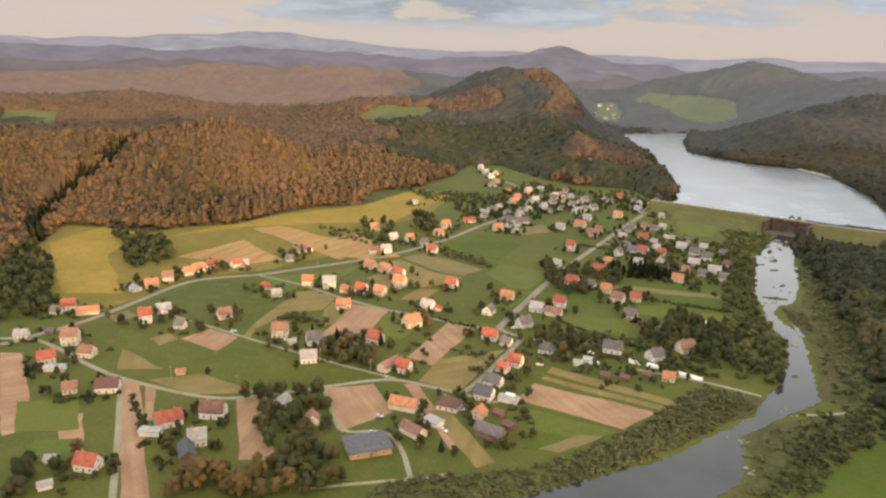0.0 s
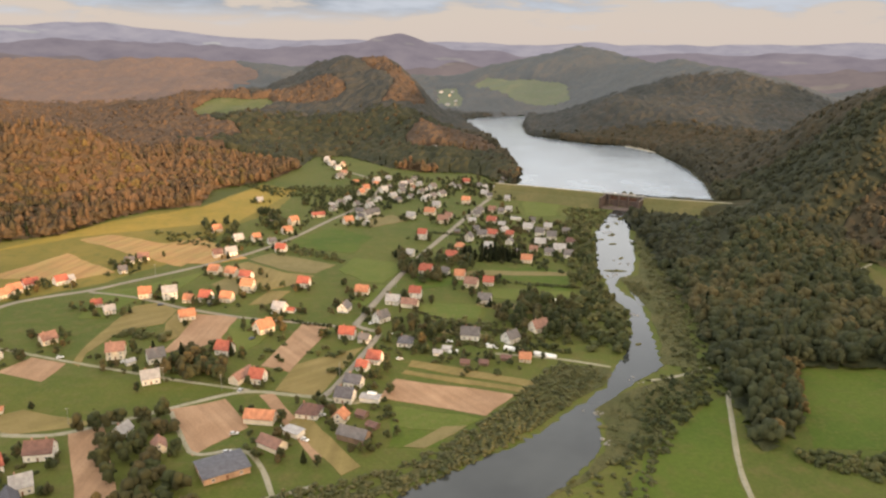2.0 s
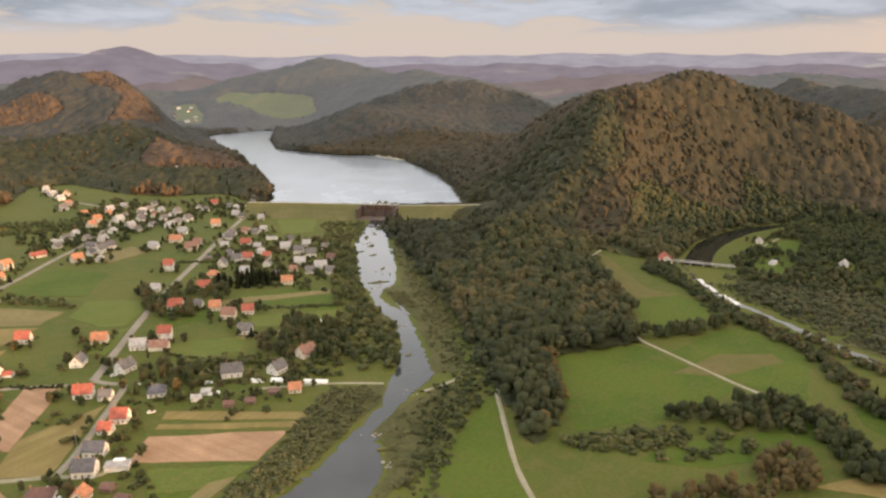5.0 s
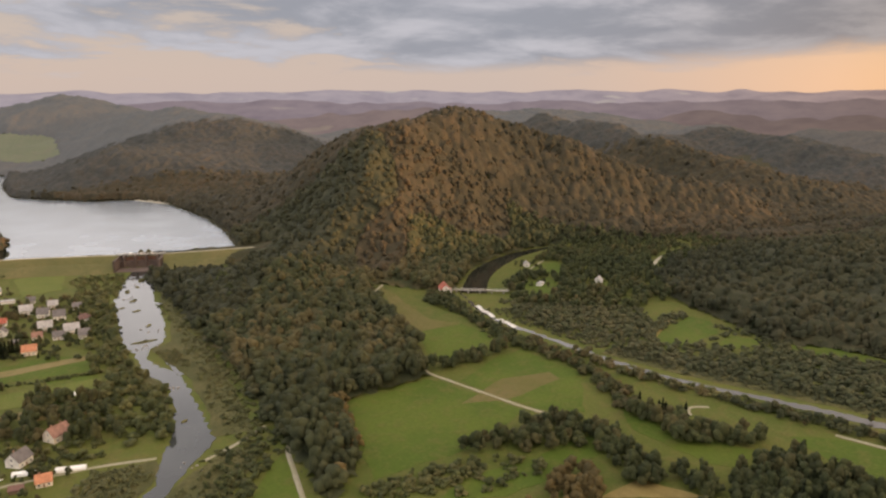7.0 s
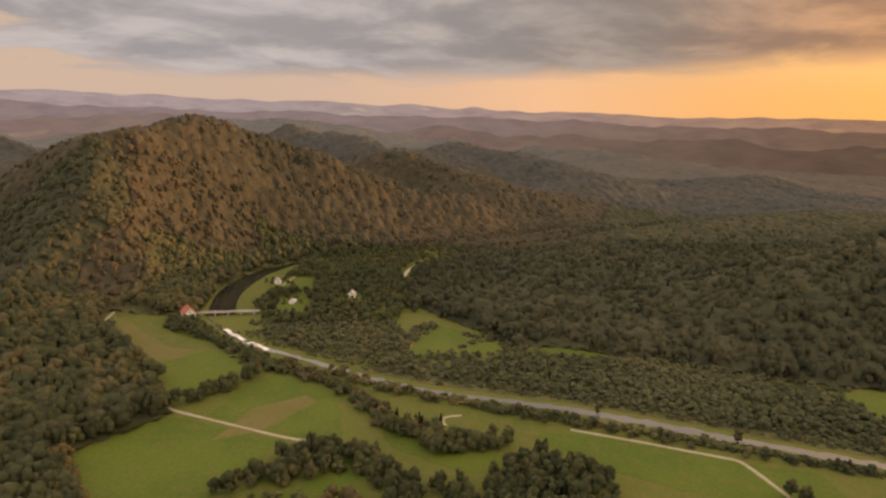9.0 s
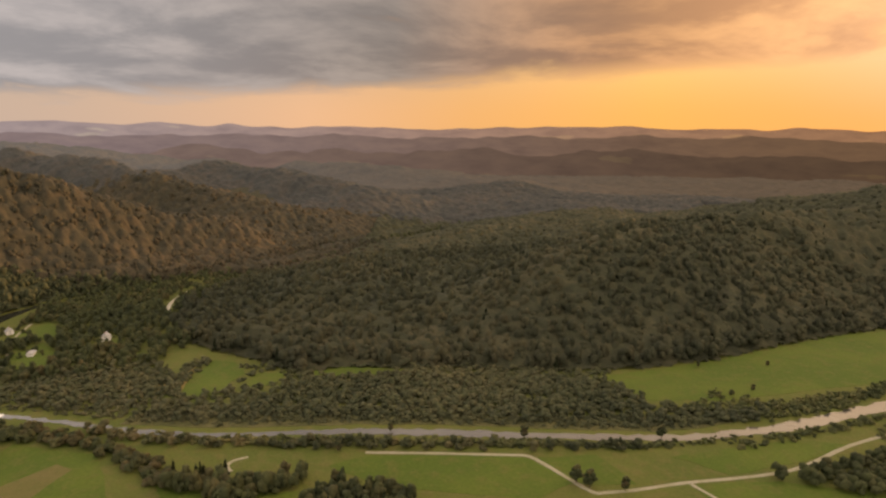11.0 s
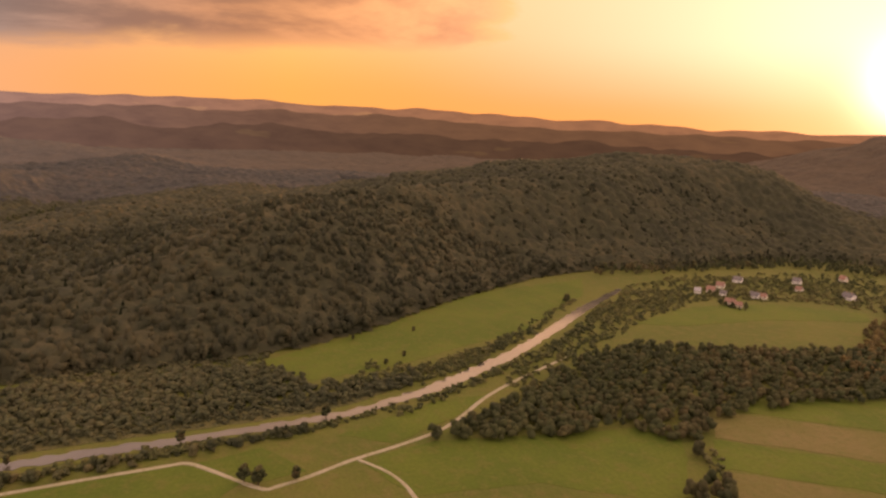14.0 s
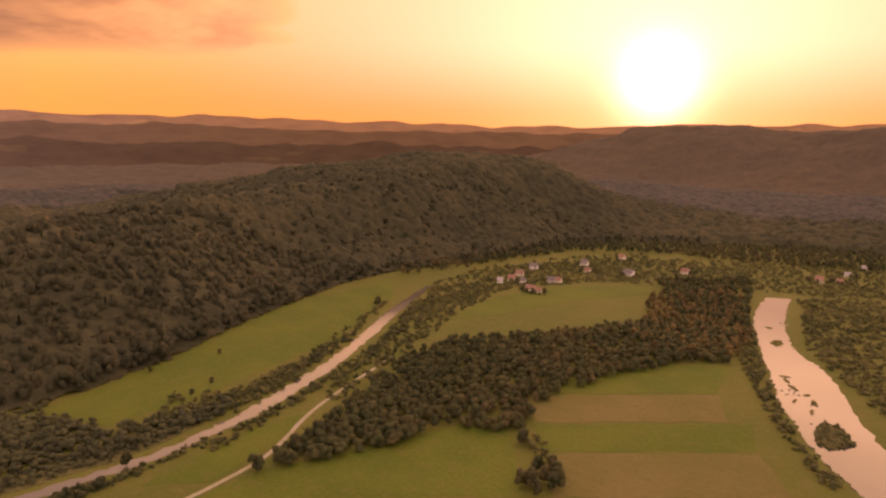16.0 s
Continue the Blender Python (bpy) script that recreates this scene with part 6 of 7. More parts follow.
canopy("forest", "low growth under the trees of the southern hill", (450, 1000, -950, 420), 4.0, 250, 905, 8.2, M["leaf_south"], (7, 11), 5.0, 52, on_south)
canopy("forest", "dark mixed forest on the farther slopes", (-130, 1500, 150, 1500), 3.6, 890, 1410, 10.0, M["leaf_hill"], (9, 15), 10.0, 33, lambda x, y: east(x, y) & (y > 200) & ~on_north(x, y), 0.06)
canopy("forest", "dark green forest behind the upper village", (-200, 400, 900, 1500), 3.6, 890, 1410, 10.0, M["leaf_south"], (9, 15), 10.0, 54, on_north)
canopy("forest", "dark forest over the back of the southern hill", (200, 1500, -1500, 250), 3.6, 890, 1410, 10.0, M["leaf_south"], (9, 15), 10.0, 48, lambda x, y: y <= 200, 0.04)
canopy("forest", "russet forest on the far western plateau", (-1500, 350, 900, 1900), 3.6, 1140, 1820, 10.0, M["leaf_russet_haze"], (9, 15), 9.0, 34, west)
canopy("forest", "dark forest on the rolling hills behind the valley", (-250, 1900, -1900, 1900), 5.5, 1390, 1860, 13.0, M["leaf_far_haze"], (10, 15), 9.0, 36, east, 0.06)
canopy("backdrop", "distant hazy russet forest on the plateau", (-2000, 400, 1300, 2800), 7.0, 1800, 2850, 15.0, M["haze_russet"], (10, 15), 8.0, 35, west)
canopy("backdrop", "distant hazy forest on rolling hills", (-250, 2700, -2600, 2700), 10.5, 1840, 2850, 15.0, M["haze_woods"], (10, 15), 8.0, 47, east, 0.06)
hill_woods("forest", "autumn broadleaf forest on the western hill", (-1100, 300, 400, 1150), 9.6, 300, 1150, "broad", M["leaf_autumn"], (9, 16), (7.0, 13.5), 5, 38, west, 0.02, 2)
hill_woods("forest", "slim upright autumn trees in the western forest", (-1100, 300, 400, 1150), 11.5, 300, 1150, "upright", M["leaf_autumn"], (12, 22), (5.0, 8.0), 4, 50, lambda x, y: west(x, y) & stands(x, y, 0.1), 0.0, 1)
hill_woods("forest", "olive-green trees among the autumn woods", (-1100, 300, 400, 1150), 14.0, 300, 1150, "broad", M["leaf_gold"], (8, 15), (7.0, 13.0), 5, 58, lambda x, y: west(x, y) & ~stands(x, y, -0.05), -0.1, 2)
hill_woods("forest", "dark green broadleaf forest on the ridges beside the river", (200, 1000, -950, 1000), 8.2, 200, 900, "broad", M["leaf_ridge"], (9, 17), (6.5, 12.5), 5, 39, on_ridge, 0.0, 2)
hill_woods("forest", "brown-green broadleaf forest on the steep hills", (200, 1000, -950, 1000), 9.2, 250, 900, "broad", M["leaf_hill"], (9, 15), (7.0, 13.0), 5, 45, on_hill, 0.04, 2)
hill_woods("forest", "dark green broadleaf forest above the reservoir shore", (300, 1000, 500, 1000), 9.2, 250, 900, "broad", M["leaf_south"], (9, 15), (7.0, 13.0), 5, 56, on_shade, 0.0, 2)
hill_woods("forest", "dark broadleaf forest on the long southern hill", (450, 1000, -950, 420), 9.4, 250, 900, "broad", M["leaf_south"], (9, 17), (7.0, 12.0), 4, 53, on_south, 0.0, 2)
hill_woods("forest", "broadleaf forest over the top of the steep eastern hill", (300, 1250, 150, 1150), 9.6, 890, 1150, "broad", M["leaf_hill"], (9, 15), (7, 11.5), 3, 46, east, 0.04, 1)
hill_woods("forest", "taller trees standing out of the farther forest", (-130, 1500, -1500, 1500), 26.0, 1130, 1420, "broad", M["leaf_hill"], (12, 17), (8, 12), 3, 40, lambda x, y: east(x, y) & (y > 250), 0.06)
hill_woods("forest", "broadleaf forest over the shoulder of the southern hill", (300, 1250, -1250, 250), 11.6, 890, 1230, "broad", M["leaf_south"], (9, 15), (7, 12), 3, 41, lambda x, y: east(x, y) & (y < 200), 0.04, 1)
hill_woods("forest", "taller russet trees standing out of the plateau woods", (-1500, 350, 1000, 1900), 20.0, 1140, 1700, "broad", M["leaf_russet_haze"], (13, 18), (7, 12), 2, 42, west, 0.05)
gully_x = np.concatenate([np.linspace(a[0], b[0], 20) for a, b in zip(GULLY[:11], GULLY[1:12])])
gully_y = np.concatenate([np.linspace(a[1], b[1], 20) for a, b in zip(GULLY[:11], GULLY[1:12])])
gully_shift = np.random.default_rng(43)
tree_mass("trees", "dark spruces standing in the gully of the western hill", gully_x + gully_shift.normal(0, 4.6, len(gully_x)), gully_y + gully_shift.normal(0, 4.0, len(gully_y)), "conifer", M["needles"], (13, 21), (6, 9), 5, 44, "trees")
hill_woods("forest", "scattered dark spruces in the forest", (-900, 1000, -900, 1200), 32.0, 300, 1150, "conifer", M["needles"], (12, 17), (5, 7), 4, 37)

kinds = {"autumn": ((6, 11), (4.5, 7.5), 5, "leaf_gold"), "broad": ((6, 12), (5, 8.5), 5, "leaf_near"), "shrub": ((2.0, 5.0), (3.5, 6.5), 3, "leaf_shrub"), "conifer": ((8, 14), (4.5, 6.5), 5, "needles")}
for i, (name, kind, step, outline) in enumerate(BELTS):
    px, py = [p[0] for p in outline], [p[1] for p in outline]
    xs, ys = scatter(min(px), max(px), min(py), max(py), step * 0.93, 100 + i)
    loose = np.random.default_rng(900 + i)
    xs, ys = xs + loose.normal(0, 0.35 * step, len(xs)), ys + loose.normal(0, 0.35 * step, len(xs))
    keep = inside(xs, ys, list(outline)) & (loose.random(len(xs)) < (0.42 if name == "hamlet trees" else 0.6 if name == "bank trees" or (name, kind) == ("riverside thicket", "broad") else 0.9))
    for water in (RIVER_L + RIVER_R[::-1], STREAM_N + STREAM_S[::-1], POOL):
        keep &= ~inside(xs, ys, water)
    keep &= off_lanes(xs, ys, 6.0)
    if name in ("willow scrub", "stream thicket", "foot scrub", "wood", "valley wood", "pool thicket"):
        for sort, open_field in FIELDS:
            if sort == "meadow" and open_field[0][0] > 470: keep &= ~inside(xs, ys, list(open_field))
    for group in HOUSES.values():
        for hx, hy, *_ in group:
            keep &= np.hypot(xs - hx, ys - hy) > 8.5
    heights, widths, lobes, mat = kinds[kind]
    if name in ("far wood", "far scrub", "foot wood", "hamlet trees", "valley wood", "long wood"): lobes = 3
    if name == "village trees": heights, widths = (3.5, 7.0), (3.5, 6.0)
    if name == "willow scrub": mat, heights, widths = "leaf_scrub", (2.5, 7), (4, 8.5)
    if name in ("stream thicket", "foot scrub"): mat = "leaf_scrub"
    if name == "stream edge": mat, heights, widths = "leaf_scrub", (0.9, 3.6), (2.4, 5.2)
    if name == "stream row": mat, heights, widths, lobes = "leaf_ridge", (3.5, 7.5), (4.5, 8.0), 4
    if name == "river wood": heights = (3.5, 8.0) if kind == "broad" else (1.5, 4.0)
    if name in ("riverside thicket", "reed scrub") and kind == "shrub": mat, heights, widths = "leaf_willow", (0.8, 3.2), (2.2, 5.0)
    if name == "riverside thicket" and kind == "broad": mat, heights, widths = "leaf_shrub", (2.0, 8.0), (3.5, 8.5)
    if name == "long wood": heights, widths = (6.0, 11.0), (6.0, 9.5)
    if name == "bank trees": heights, widths, mat = ((1.6, 5.0), (2.6, 5.5), "leaf_shrub") if kind == "shrub" else ((5, 10), (6, 10), "leaf_ridge")
    if name == "reed tufts": mat, heights, widths, lobes = "leaf_willow", (0.7, 2.2), (1.6, 4.2), 2
    tree_mass("trees", {"broad": "leafy green broadleaf %s", "autumn": "yellow-brown autumn %s of broadleaf trees", "shrub": "low bushy %s of mixed green shrubs", "conifer": "dark dense %s of spruces"}[kind] % name, xs[keep], ys[keep], "broad" if kind == "autumn" else kind, M[mat], heights, widths, lobes, 200 + i, "trees", sprays=1 if lobes < 4 else 2)


# ---- houses ----
def gable_house(name, length, width, wall_h, roof_h, roof, wall, hip=False, chimneys=1, floors=1, windows=True):
    """A house with its base centre at the origin, ridge along x: walls, roof slabs with eaves, chimney, door, windows."""
    colour, roof_mat = ROOFS[roof]
    house = thing(name, "", "")
    l, w, e = length / 2, width / 2, 0.55
    bm = bmesh.new()
    low = [bm.verts.new((x, y, -0.3)) for x, y in ((-l, -w), (l, -w), (l, w), (-l, w))]
    top = [bm.verts.new((x, y, wall_h)) for x, y in ((-l, -w), (l, -w), (l, w), (-l, w))]
    if hip:
        for i in range(4): bm.faces.new((low[i], low[(i + 1) % 4], top[(i + 1) % 4], top[i]))
    else:
        ends = [bm.verts.new((x, 0, wall_h + roof_h - 0.15)) for x in (-l, l)]
        bm.faces.new((low[0], low[1], top[1], top[0])); bm.faces.new((low[2], low[3], top[3], top[2]))
        bm.faces.new((low[1], low[2], top[2], ends[1], top[1])); bm.faces.new((low[3], low[0], top[0], ends[0], top[3]))
    part("wall", bm, wall, house)
    bm = bmesh.new()
    slope = roof_h / w
    ridge = l + e if not hip else max(0.5, l - w * 0.8)
    drop = wall_h - e * slope
    for lift in (0.22, 0.0):
        c = [bm.verts.new(v) for v in ((-l - e, -w - e, drop + lift), (l + e, -w - e, drop + lift), (l + e, w + e, drop + lift), (-l - e, w + e, drop + lift), (-ridge, 0, wall_h + roof_h + lift), (ridge, 0, wall_h + roof_h + lift))]
        quads = ((0, 1, 5, 4), (2, 3, 4, 5)) + (((1, 2, 5), (3, 0, 4)) if hip else ())
        for q in quads: bm.faces.new([c[i] for i in (q if lift else q[::-1])])
    v = list(bm.verts)
    rims = ((0, 1), (1, 2), (2, 3), (3, 0)) if hip else ((0, 1), (1, 5), (5, 2), (2, 3), (3, 4), (4, 0))
    for i, j in rims: bm.faces.new((v[i], v[i + 6], v[j + 6], v[j]))
    bmesh.ops.recalc_face_normals(bm, faces=bm.faces)
    part("roof", bm, roof_mat, house)
    for k in range(chimneys):
        bm = bmesh.new(); box(bm, (0.75, 0.6, 2.0), ((-0.25 + 0.5 * k) * length, 0.6, wall_h + roof_h - 1.1), 0, 1.0, 0.04)
        box(bm, (0.9, 0.75, 0.15), ((-0.25 + 0.5 * k) * length, 0.6, wall_h + roof_h + 0.9)); part("chimney", bm, M["chimney"], house)
    if windows:
        def window(x, y, z, turn, wide=1.3, tall=1.4):
            if "pane" not in shared:
                bm = bmesh.new(); box(bm, (1.2, 0.06, 1.3), (0, -0.04, 0), 0, 1.0); shared["pane"] = part("window", bm, M["glass"], house).data
                bm = bmesh.new()
                for fx, fz, sx, sz in ((-0.66, -0.08, 0.12, 1.5), (0.66, -0.08, 0.12, 1.5), (0, -0.08, 0.08, 1.5), (0, -0.1, 1.5, 0.14), (0, 1.3, 1.44, 0.12)):
                    box(bm, (sx, 0.14, sz), (fx, -0.05, fz))
                shared["frame"] = part("frame", bm, M["frame"], house).data
                for o in [o for o in house.children if o.data in (shared["pane"], shared["frame"])]:
                    bpy.data.objects.remove(o)
            p = new("window", shared["pane"]); p.parent = house; p.matrix_basis = pose(x, y, z, 0, 0, turn)
            f = new("frame", shared["frame"]); f.parent = p
        for fl in range(floors):
            z = 0.9 + 2.7 * fl
            for x in (-0.3, 0.3): window(x * length, -w, z, 0)
            for x in (-0.3, 0.3): window(x * length, w, z, 180)
        for z in [0.9] + ([wall_h + 0.2] if not hip and roof_h > 2.6 else []): window(l, 0.0, z, 90); window(-l, 0.0, z, -90)
        bm = bmesh.new(); box(bm, (1.1, 0.12, 2.1), (0, -w - 0.03, 0)); part("door", bm, M["door"], house)
    return house


shared = {}
KIND = {"small": (9.0, 7.8, 3.2, 3.4, False, 1, 1), "mid": (11.5, 9.6, 4.0, 4.4, False, 1, 1), "big": (14.5, 10.8, 4.2, 4.8, False, 2, 1), "tall": (11.5, 10.4, 6.2, 4.4, False, 1, 2),
        "hip": (13.0, 12.0, 3.2, 3.8, True, 1, 1), "barn": (17.0, 9.0, 3.4, 3.2, False, 0, 0), "shed": (7.0, 5.5, 2.3, 1.5, False, 0, 0), "flat": (13.0, 6.5, 2.8, 0.5, False, 0, 0)}
KIND_NAME = {"small": ("cottage", "small rendered cottage with a %s gable roof"), "mid": ("house", "rendered detached house with a %s gable roof"), "big": ("house", "large rendered house with a %s gable roof"), "tall": ("house", "two-storey rendered house with a %s gable roof"),
             "hip": ("house", "rendered bungalow with a hipped %s roof"), "barn": ("barn", "long timber barn with a %s roof"), "shed": ("shed", "small timber shed with a %s roof"), "flat": ("outbuilding", "low outbuilding with a nearly flat %s roof")}
homes_along("far shore", (472, 2227, 20, "big", "W"), (481, 2145, 60, "mid", "P"), (443, 2001, 10, "big", "W"), (456, 1955, 30, "big", "W"), (435, 2103, 40, "mid", "G"), (480, 2060, 20, "mid", "W"), (468, 2010, 70, "mid", "P"), (500, 2190, 30, "mid", "W"))
homes_along("far pool", (648, 358, 20, "mid", "W"), (664, 454, 40, "small", "W"), (603, 398, 10, "flat", "W"))
made = {}
sway = random.Random(8)
for street, rows in HOUSES.items():
    for x, y, turn, kind, roof in rows:
        length, width, wall_h, roof_h, hip, chimneys, floors = KIND[kind]
        z = float(land(np.array([x]), np.array([y]))[0])
        m = pose(x, y, z, 0, 0, turn + sway.uniform(-6, 6)) @ Matrix.Diagonal((sway.uniform(0.70, 0.88), sway.uniform(0.72, 0.88), sway.uniform(0.84, 1.0), 1))
        if (kind, roof) not in made:
            wall = M["timber_wall"] if kind in ("barn", "shed") and roof in "DKG" else M["cream_wall"] if roof in "OP" or kind in ("barn",) else M["white_wall"]
            name, label = KIND_NAME[kind]
            ob = gable_house(name, length, width, wall_h, roof_h, roof, wall, hip, chimneys, max(1, floors), floors > 0)
            tagged(ob, label % ROOFS[roof][0], name, "buildings of the village")
            ob.matrix_basis = m
            made[kind, roof] = ob
        else:
            src = made[kind, roof]
            copy = copy_thing(src, m)
            copy.matrix_basis = m


# ---- single trees ----
def tree_proto(kind, label, seed):
    """A tree at the origin, about 10 m high: tapered trunk with limbs, and a crown of ragged clumps."""
    rng = np.random.default_rng(seed)
    tree = thing("tree", label, "tree", "trees among the gardens")
    bm = bmesh.new()
    def limb(p, q, r0, r1):
        way = (Vector(q) - Vector(p))
        rot = way.to_track_quat("Z", "Y").to_matrix().to_4x4()
        rings = []
        for k, r in ((0, r0), (1, r1)):
            c = Vector(p) + way * k
            rings.append([bm.verts.new(c + rot @ Vector((r * math.cos(a), r * math.sin(a), 0))) for a in (i * math.pi / 3 for i in range(6))])
        for i in range(6): bm.faces.new((rings[0][i], rings[0][(i + 1) % 6], rings[1][(i + 1) % 6], rings[1][i]))
    limb((0, 0, -0.3), (0.1, 0.05, 3.6), 0.34, 0.22); limb((0.1, 0.05, 3.6), (0.0, 0.2, 8.2), 0.22, 0.06)
    if kind != "conifer":
        for k in range(5):
            a = k * 2.5
            limb((0.08, 0.05, 2.8 + 0.7 * k), (2.2 * math.cos(a), 2.2 * math.sin(a), 4.6 + 0.7 * k), 0.13, 0.04)
    part("trunk", bm, M["bark"], tree)
    V, F, T, count = [], [], [], 0
    if kind == "conifer":
        v, f = crown("conifer", rng, 7)
        V, F, T = [v * np.array([6, 6, 11.0])], [f], [np.full(len(v), rng.random())]
    else:
        for k in range(13):
            v, f = lumpy(BALL2 if k < 5 else BALL1, rng, 0.22)
            t = k / 12
            r = 2.9 * math.sin(math.pi * (0.18 + 0.72 * t))
            size = rng.uniform(1.25, 2.0)
            a = k * 2.4
            at = np.array([r * math.cos(a) * rng.uniform(0.5, 1.0), r * math.sin(a) * rng.uniform(0.5, 1.0), 3.0 + 6.3 * t])
            V.append(v * size * np.array([1, 1, 0.85]) + at); F.append(f + count); T.append(np.full(len(v), rng.random())); count += len(v)
    ob = triangles_object("crown", np.concatenate(V), np.concatenate(F), M["needles"] if kind == "conifer" else M["leaf_gold"] if kind == "autumn" else M["leaf_near"], np.concatenate(T))
    ob.parent = tree
    return tree


PROTO = {"g": tree_proto("broad", "round green garden tree with a dense leafy crown", 1), "h": tree_proto("broad", "tall leafy green tree with an uneven crown", 2), "a": tree_proto("autumn", "garden tree turning yellow-brown in autumn", 3), "c": tree_proto("conifer", "dark green garden spruce", 4)}
placed = set()


def plant(sort, x, y, size):
    m = pose(x, y, float(land(np.array([x]), np.array([y]))[0]), 0, 0, sway.uniform(0, 360)) @ Matrix.Diagonal((size * sway.uniform(0.85, 1.15), size * sway.uniform(0.85, 1.15), size * sway.uniform(0.85, 1.15), 1))
    if sort not in placed:
        placed.add(sort); PROTO[sort].matrix_basis = m
    else:
        copy_thing(PROTO[sort], m).matrix_basis = m


# trees and shrubs round each house
garden = random.Random(17)
count = 0
homes = [(x, y) for rows in HOUSES.values() for x, y, *_ in rows]
for street, rows in HOUSES.items():
    if street.startswith("far"): continue
    for x, y, turn, kind, roof in rows:
        for _ in range(2 if kind in ("mid", "big", "tall") else 1):
            a, r = garden.uniform(0, 6.283), garden.uniform(10, 17)
            tx, ty = x + r * math.cos(a), y + r * math.sin(a)
            if min(math.hypot(tx - hx, ty - hy) for hx, hy in homes) < 9 or count > 210: continue
            count += 1
            plant(garden.choice("gghac"), tx, ty, garden.uniform(0.4, 0.8))


# garden shrubs, hedges and fruit trees between the houses
rough_rng = np.random.default_rng(64)
gx_, gy_ = [], []
for x, y in homes:
    for _ in range(9):
        a, r = rough_rng.uniform(0, 6.283), rough_rng.uniform(7.5, 16)
        gx_.append(x + r * math.cos(a)); gy_.append(y + r * math.sin(a))
gx_, gy_ = np.array(gx_), np.array(gy_)
free = inside(gx_, gy_, VALLEY)
for sort, outline in FIELDS:
    if sort in ("brown", "straw", "ochre", "green"): free &= ~inside(gx_, gy_, list(outline))
for hx, hy in homes: free &= np.hypot(gx_ - hx, gy_ - hy) > 6.5
for name, width, mat, label, line in ROADS:
    if name == "road": free &= rim(gx_, gy_, list(line) + list(line)[-2:0:-1]) > width
half = rough_rng.random(len(gx_)) < 0.6
tree_mass("shrubs", "dark green garden shrubs and hedges between houses", gx_[free & half], gy_[free & half], "shrub", M["leaf_near"], (1.6, 4.0), (2.5, 5.0), 3, 65, "shrubs", sprays=3)
tree_mass("trees", "small fruit trees in village gardens", gx_[free & ~half], gy_[free & ~half], "broad", M["leaf_near"], (4.0, 7.5), (3.0, 5.0), 4, 66, "trees", sprays=3)


for i, line in enumerate(HEDGES):
    grow = np.random.default_rng(300 + i)
    n_ = max(6, int(sum(math.dist(a, b) for a, b in zip(line, line[1:])) / 1.7))
    share = np.linspace(0, len(line) - 1, n_)
    hx_, hy_ = (np.interp(share, range(len(line)), [p[k] for p in line]) + grow.normal(0, 0.6, n_) for k in (0, 1))
    keep_ = np.ones(n_, bool)
    for hx, hy in homes: keep_ &= np.hypot(hx_ - hx, hy_ - hy) > 7
    if keep_.any(): tree_mass("hedge", "dense dark green garden hedge", hx_[keep_], hy_[keep_], "shrub", M["leaf_near"], (1.4, 3.4), (2.2, 3.8), 3, 330 + i, "hedge", sprays=2)


# ---- weir bridge at the pool ----
def build_bridge():
    bridge = thing("bridge", "low concrete weir bridge across the dark pool", "bridge")
    a, b = Vector((529, 445, 0)), Vector((554, 408, 0))
    way = (b - a).normalized()
    turn = math.degrees(math.atan2(way.y, way.x))
    n_ = (b - a).length
    bm = bmesh.new(); box(bm, (n_ + 10, 3.2, 0.6), tuple((a + b) / 2 + Vector((0, 0, 2.6))), turn, 1.0, 0.08); part("deck", bm, M["concrete"], bridge)
    for i in range(5):
        bm = bmesh.new(); box(bm, (1.2, 3.0, 4.0), tuple(a + way * n_ * i / 4 + Vector((0, 0, -1.3))), turn, 0.9, 0.1); part("pier", bm, M["concrete"], bridge)
    for side in (-1, 1):
        bm = bmesh.new()
        off = Vector((-way.y, way.x, 0)) * side * 1.5
        box(bm, (n_ + 10, 0.1, 0.1), tuple((a + b) / 2 + off + Vector((0, 0, 4.2))), turn)
        for i in range(16): box(bm, (0.1, 0.1, 1.0), tuple(a + way * n_ * i / 15 + off + Vector((0, 0, 3.2))), turn)
        part("railing", bm, M["frame"], bridge)


build_bridge()
mill = gable_house("house", 15, 10, 5.5, 4.5, "R", M["white_wall"], False, 1, 2)
mill.matrix_basis = pose(520, 452, 0, 0, 0, 50)
tagged(mill, "tall red-roofed house beside the weir bridge", "house", "buildings by the weir")


# ---- islets, stones and rapids in the rivers ----
def islet(x, y, a, b, turn, seed, label="low grassy islet in the river"):
    rng = random.Random(seed)
    outline = [(x + math.cos(radians(turn)) * a * c - math.sin(radians(turn)) * b * s, y + math.sin(radians(turn)) * a * c + math.cos(radians(turn)) * b * s)
               for c, s in ((math.cos(k * 0.314) * rng.uniform(0.8, 1.15), math.sin(k * 0.314) * rng.uniform(0.8, 1.15)) for k in range(20))]
    ob = slab("islet", outline, -0.6, 0.45, M["rough"] if b < 3 else M["grass"])
    return tagged(ob, label, "islet")


rocks_edge = random.Random(91)
ISLETS = [(318, 655, 5, 2.2, 30), (330, 690, 6, 2.5, 60), (304, 622, 4, 2, 10), (360, 722, 7, 2.6, 50), (345, 700, 4, 1.8, 80), (290, 575, 4, 1.6, 40), (268, 540, 9, 2.2, 165), (300, 640, 3, 1.5, 0), (214, 392, 2.5, 1.2, 20), (148, 300, 3, 1.4, 0)]
ISLETS += [(303, -570, 9, 5, 110), (326, -614, 3, 2.4, 0), (266, -486, 4, 1.5, 20), (253, -466, 6, 1.6, 140), (241, -458, 3, 1.3, 60), (262, -478, 5, 1.4, 130), (243, -440, 4, 1.2, 100), (232, -446, 6, 1.5, 120), (228, -428, 5, 1.3, 110)]
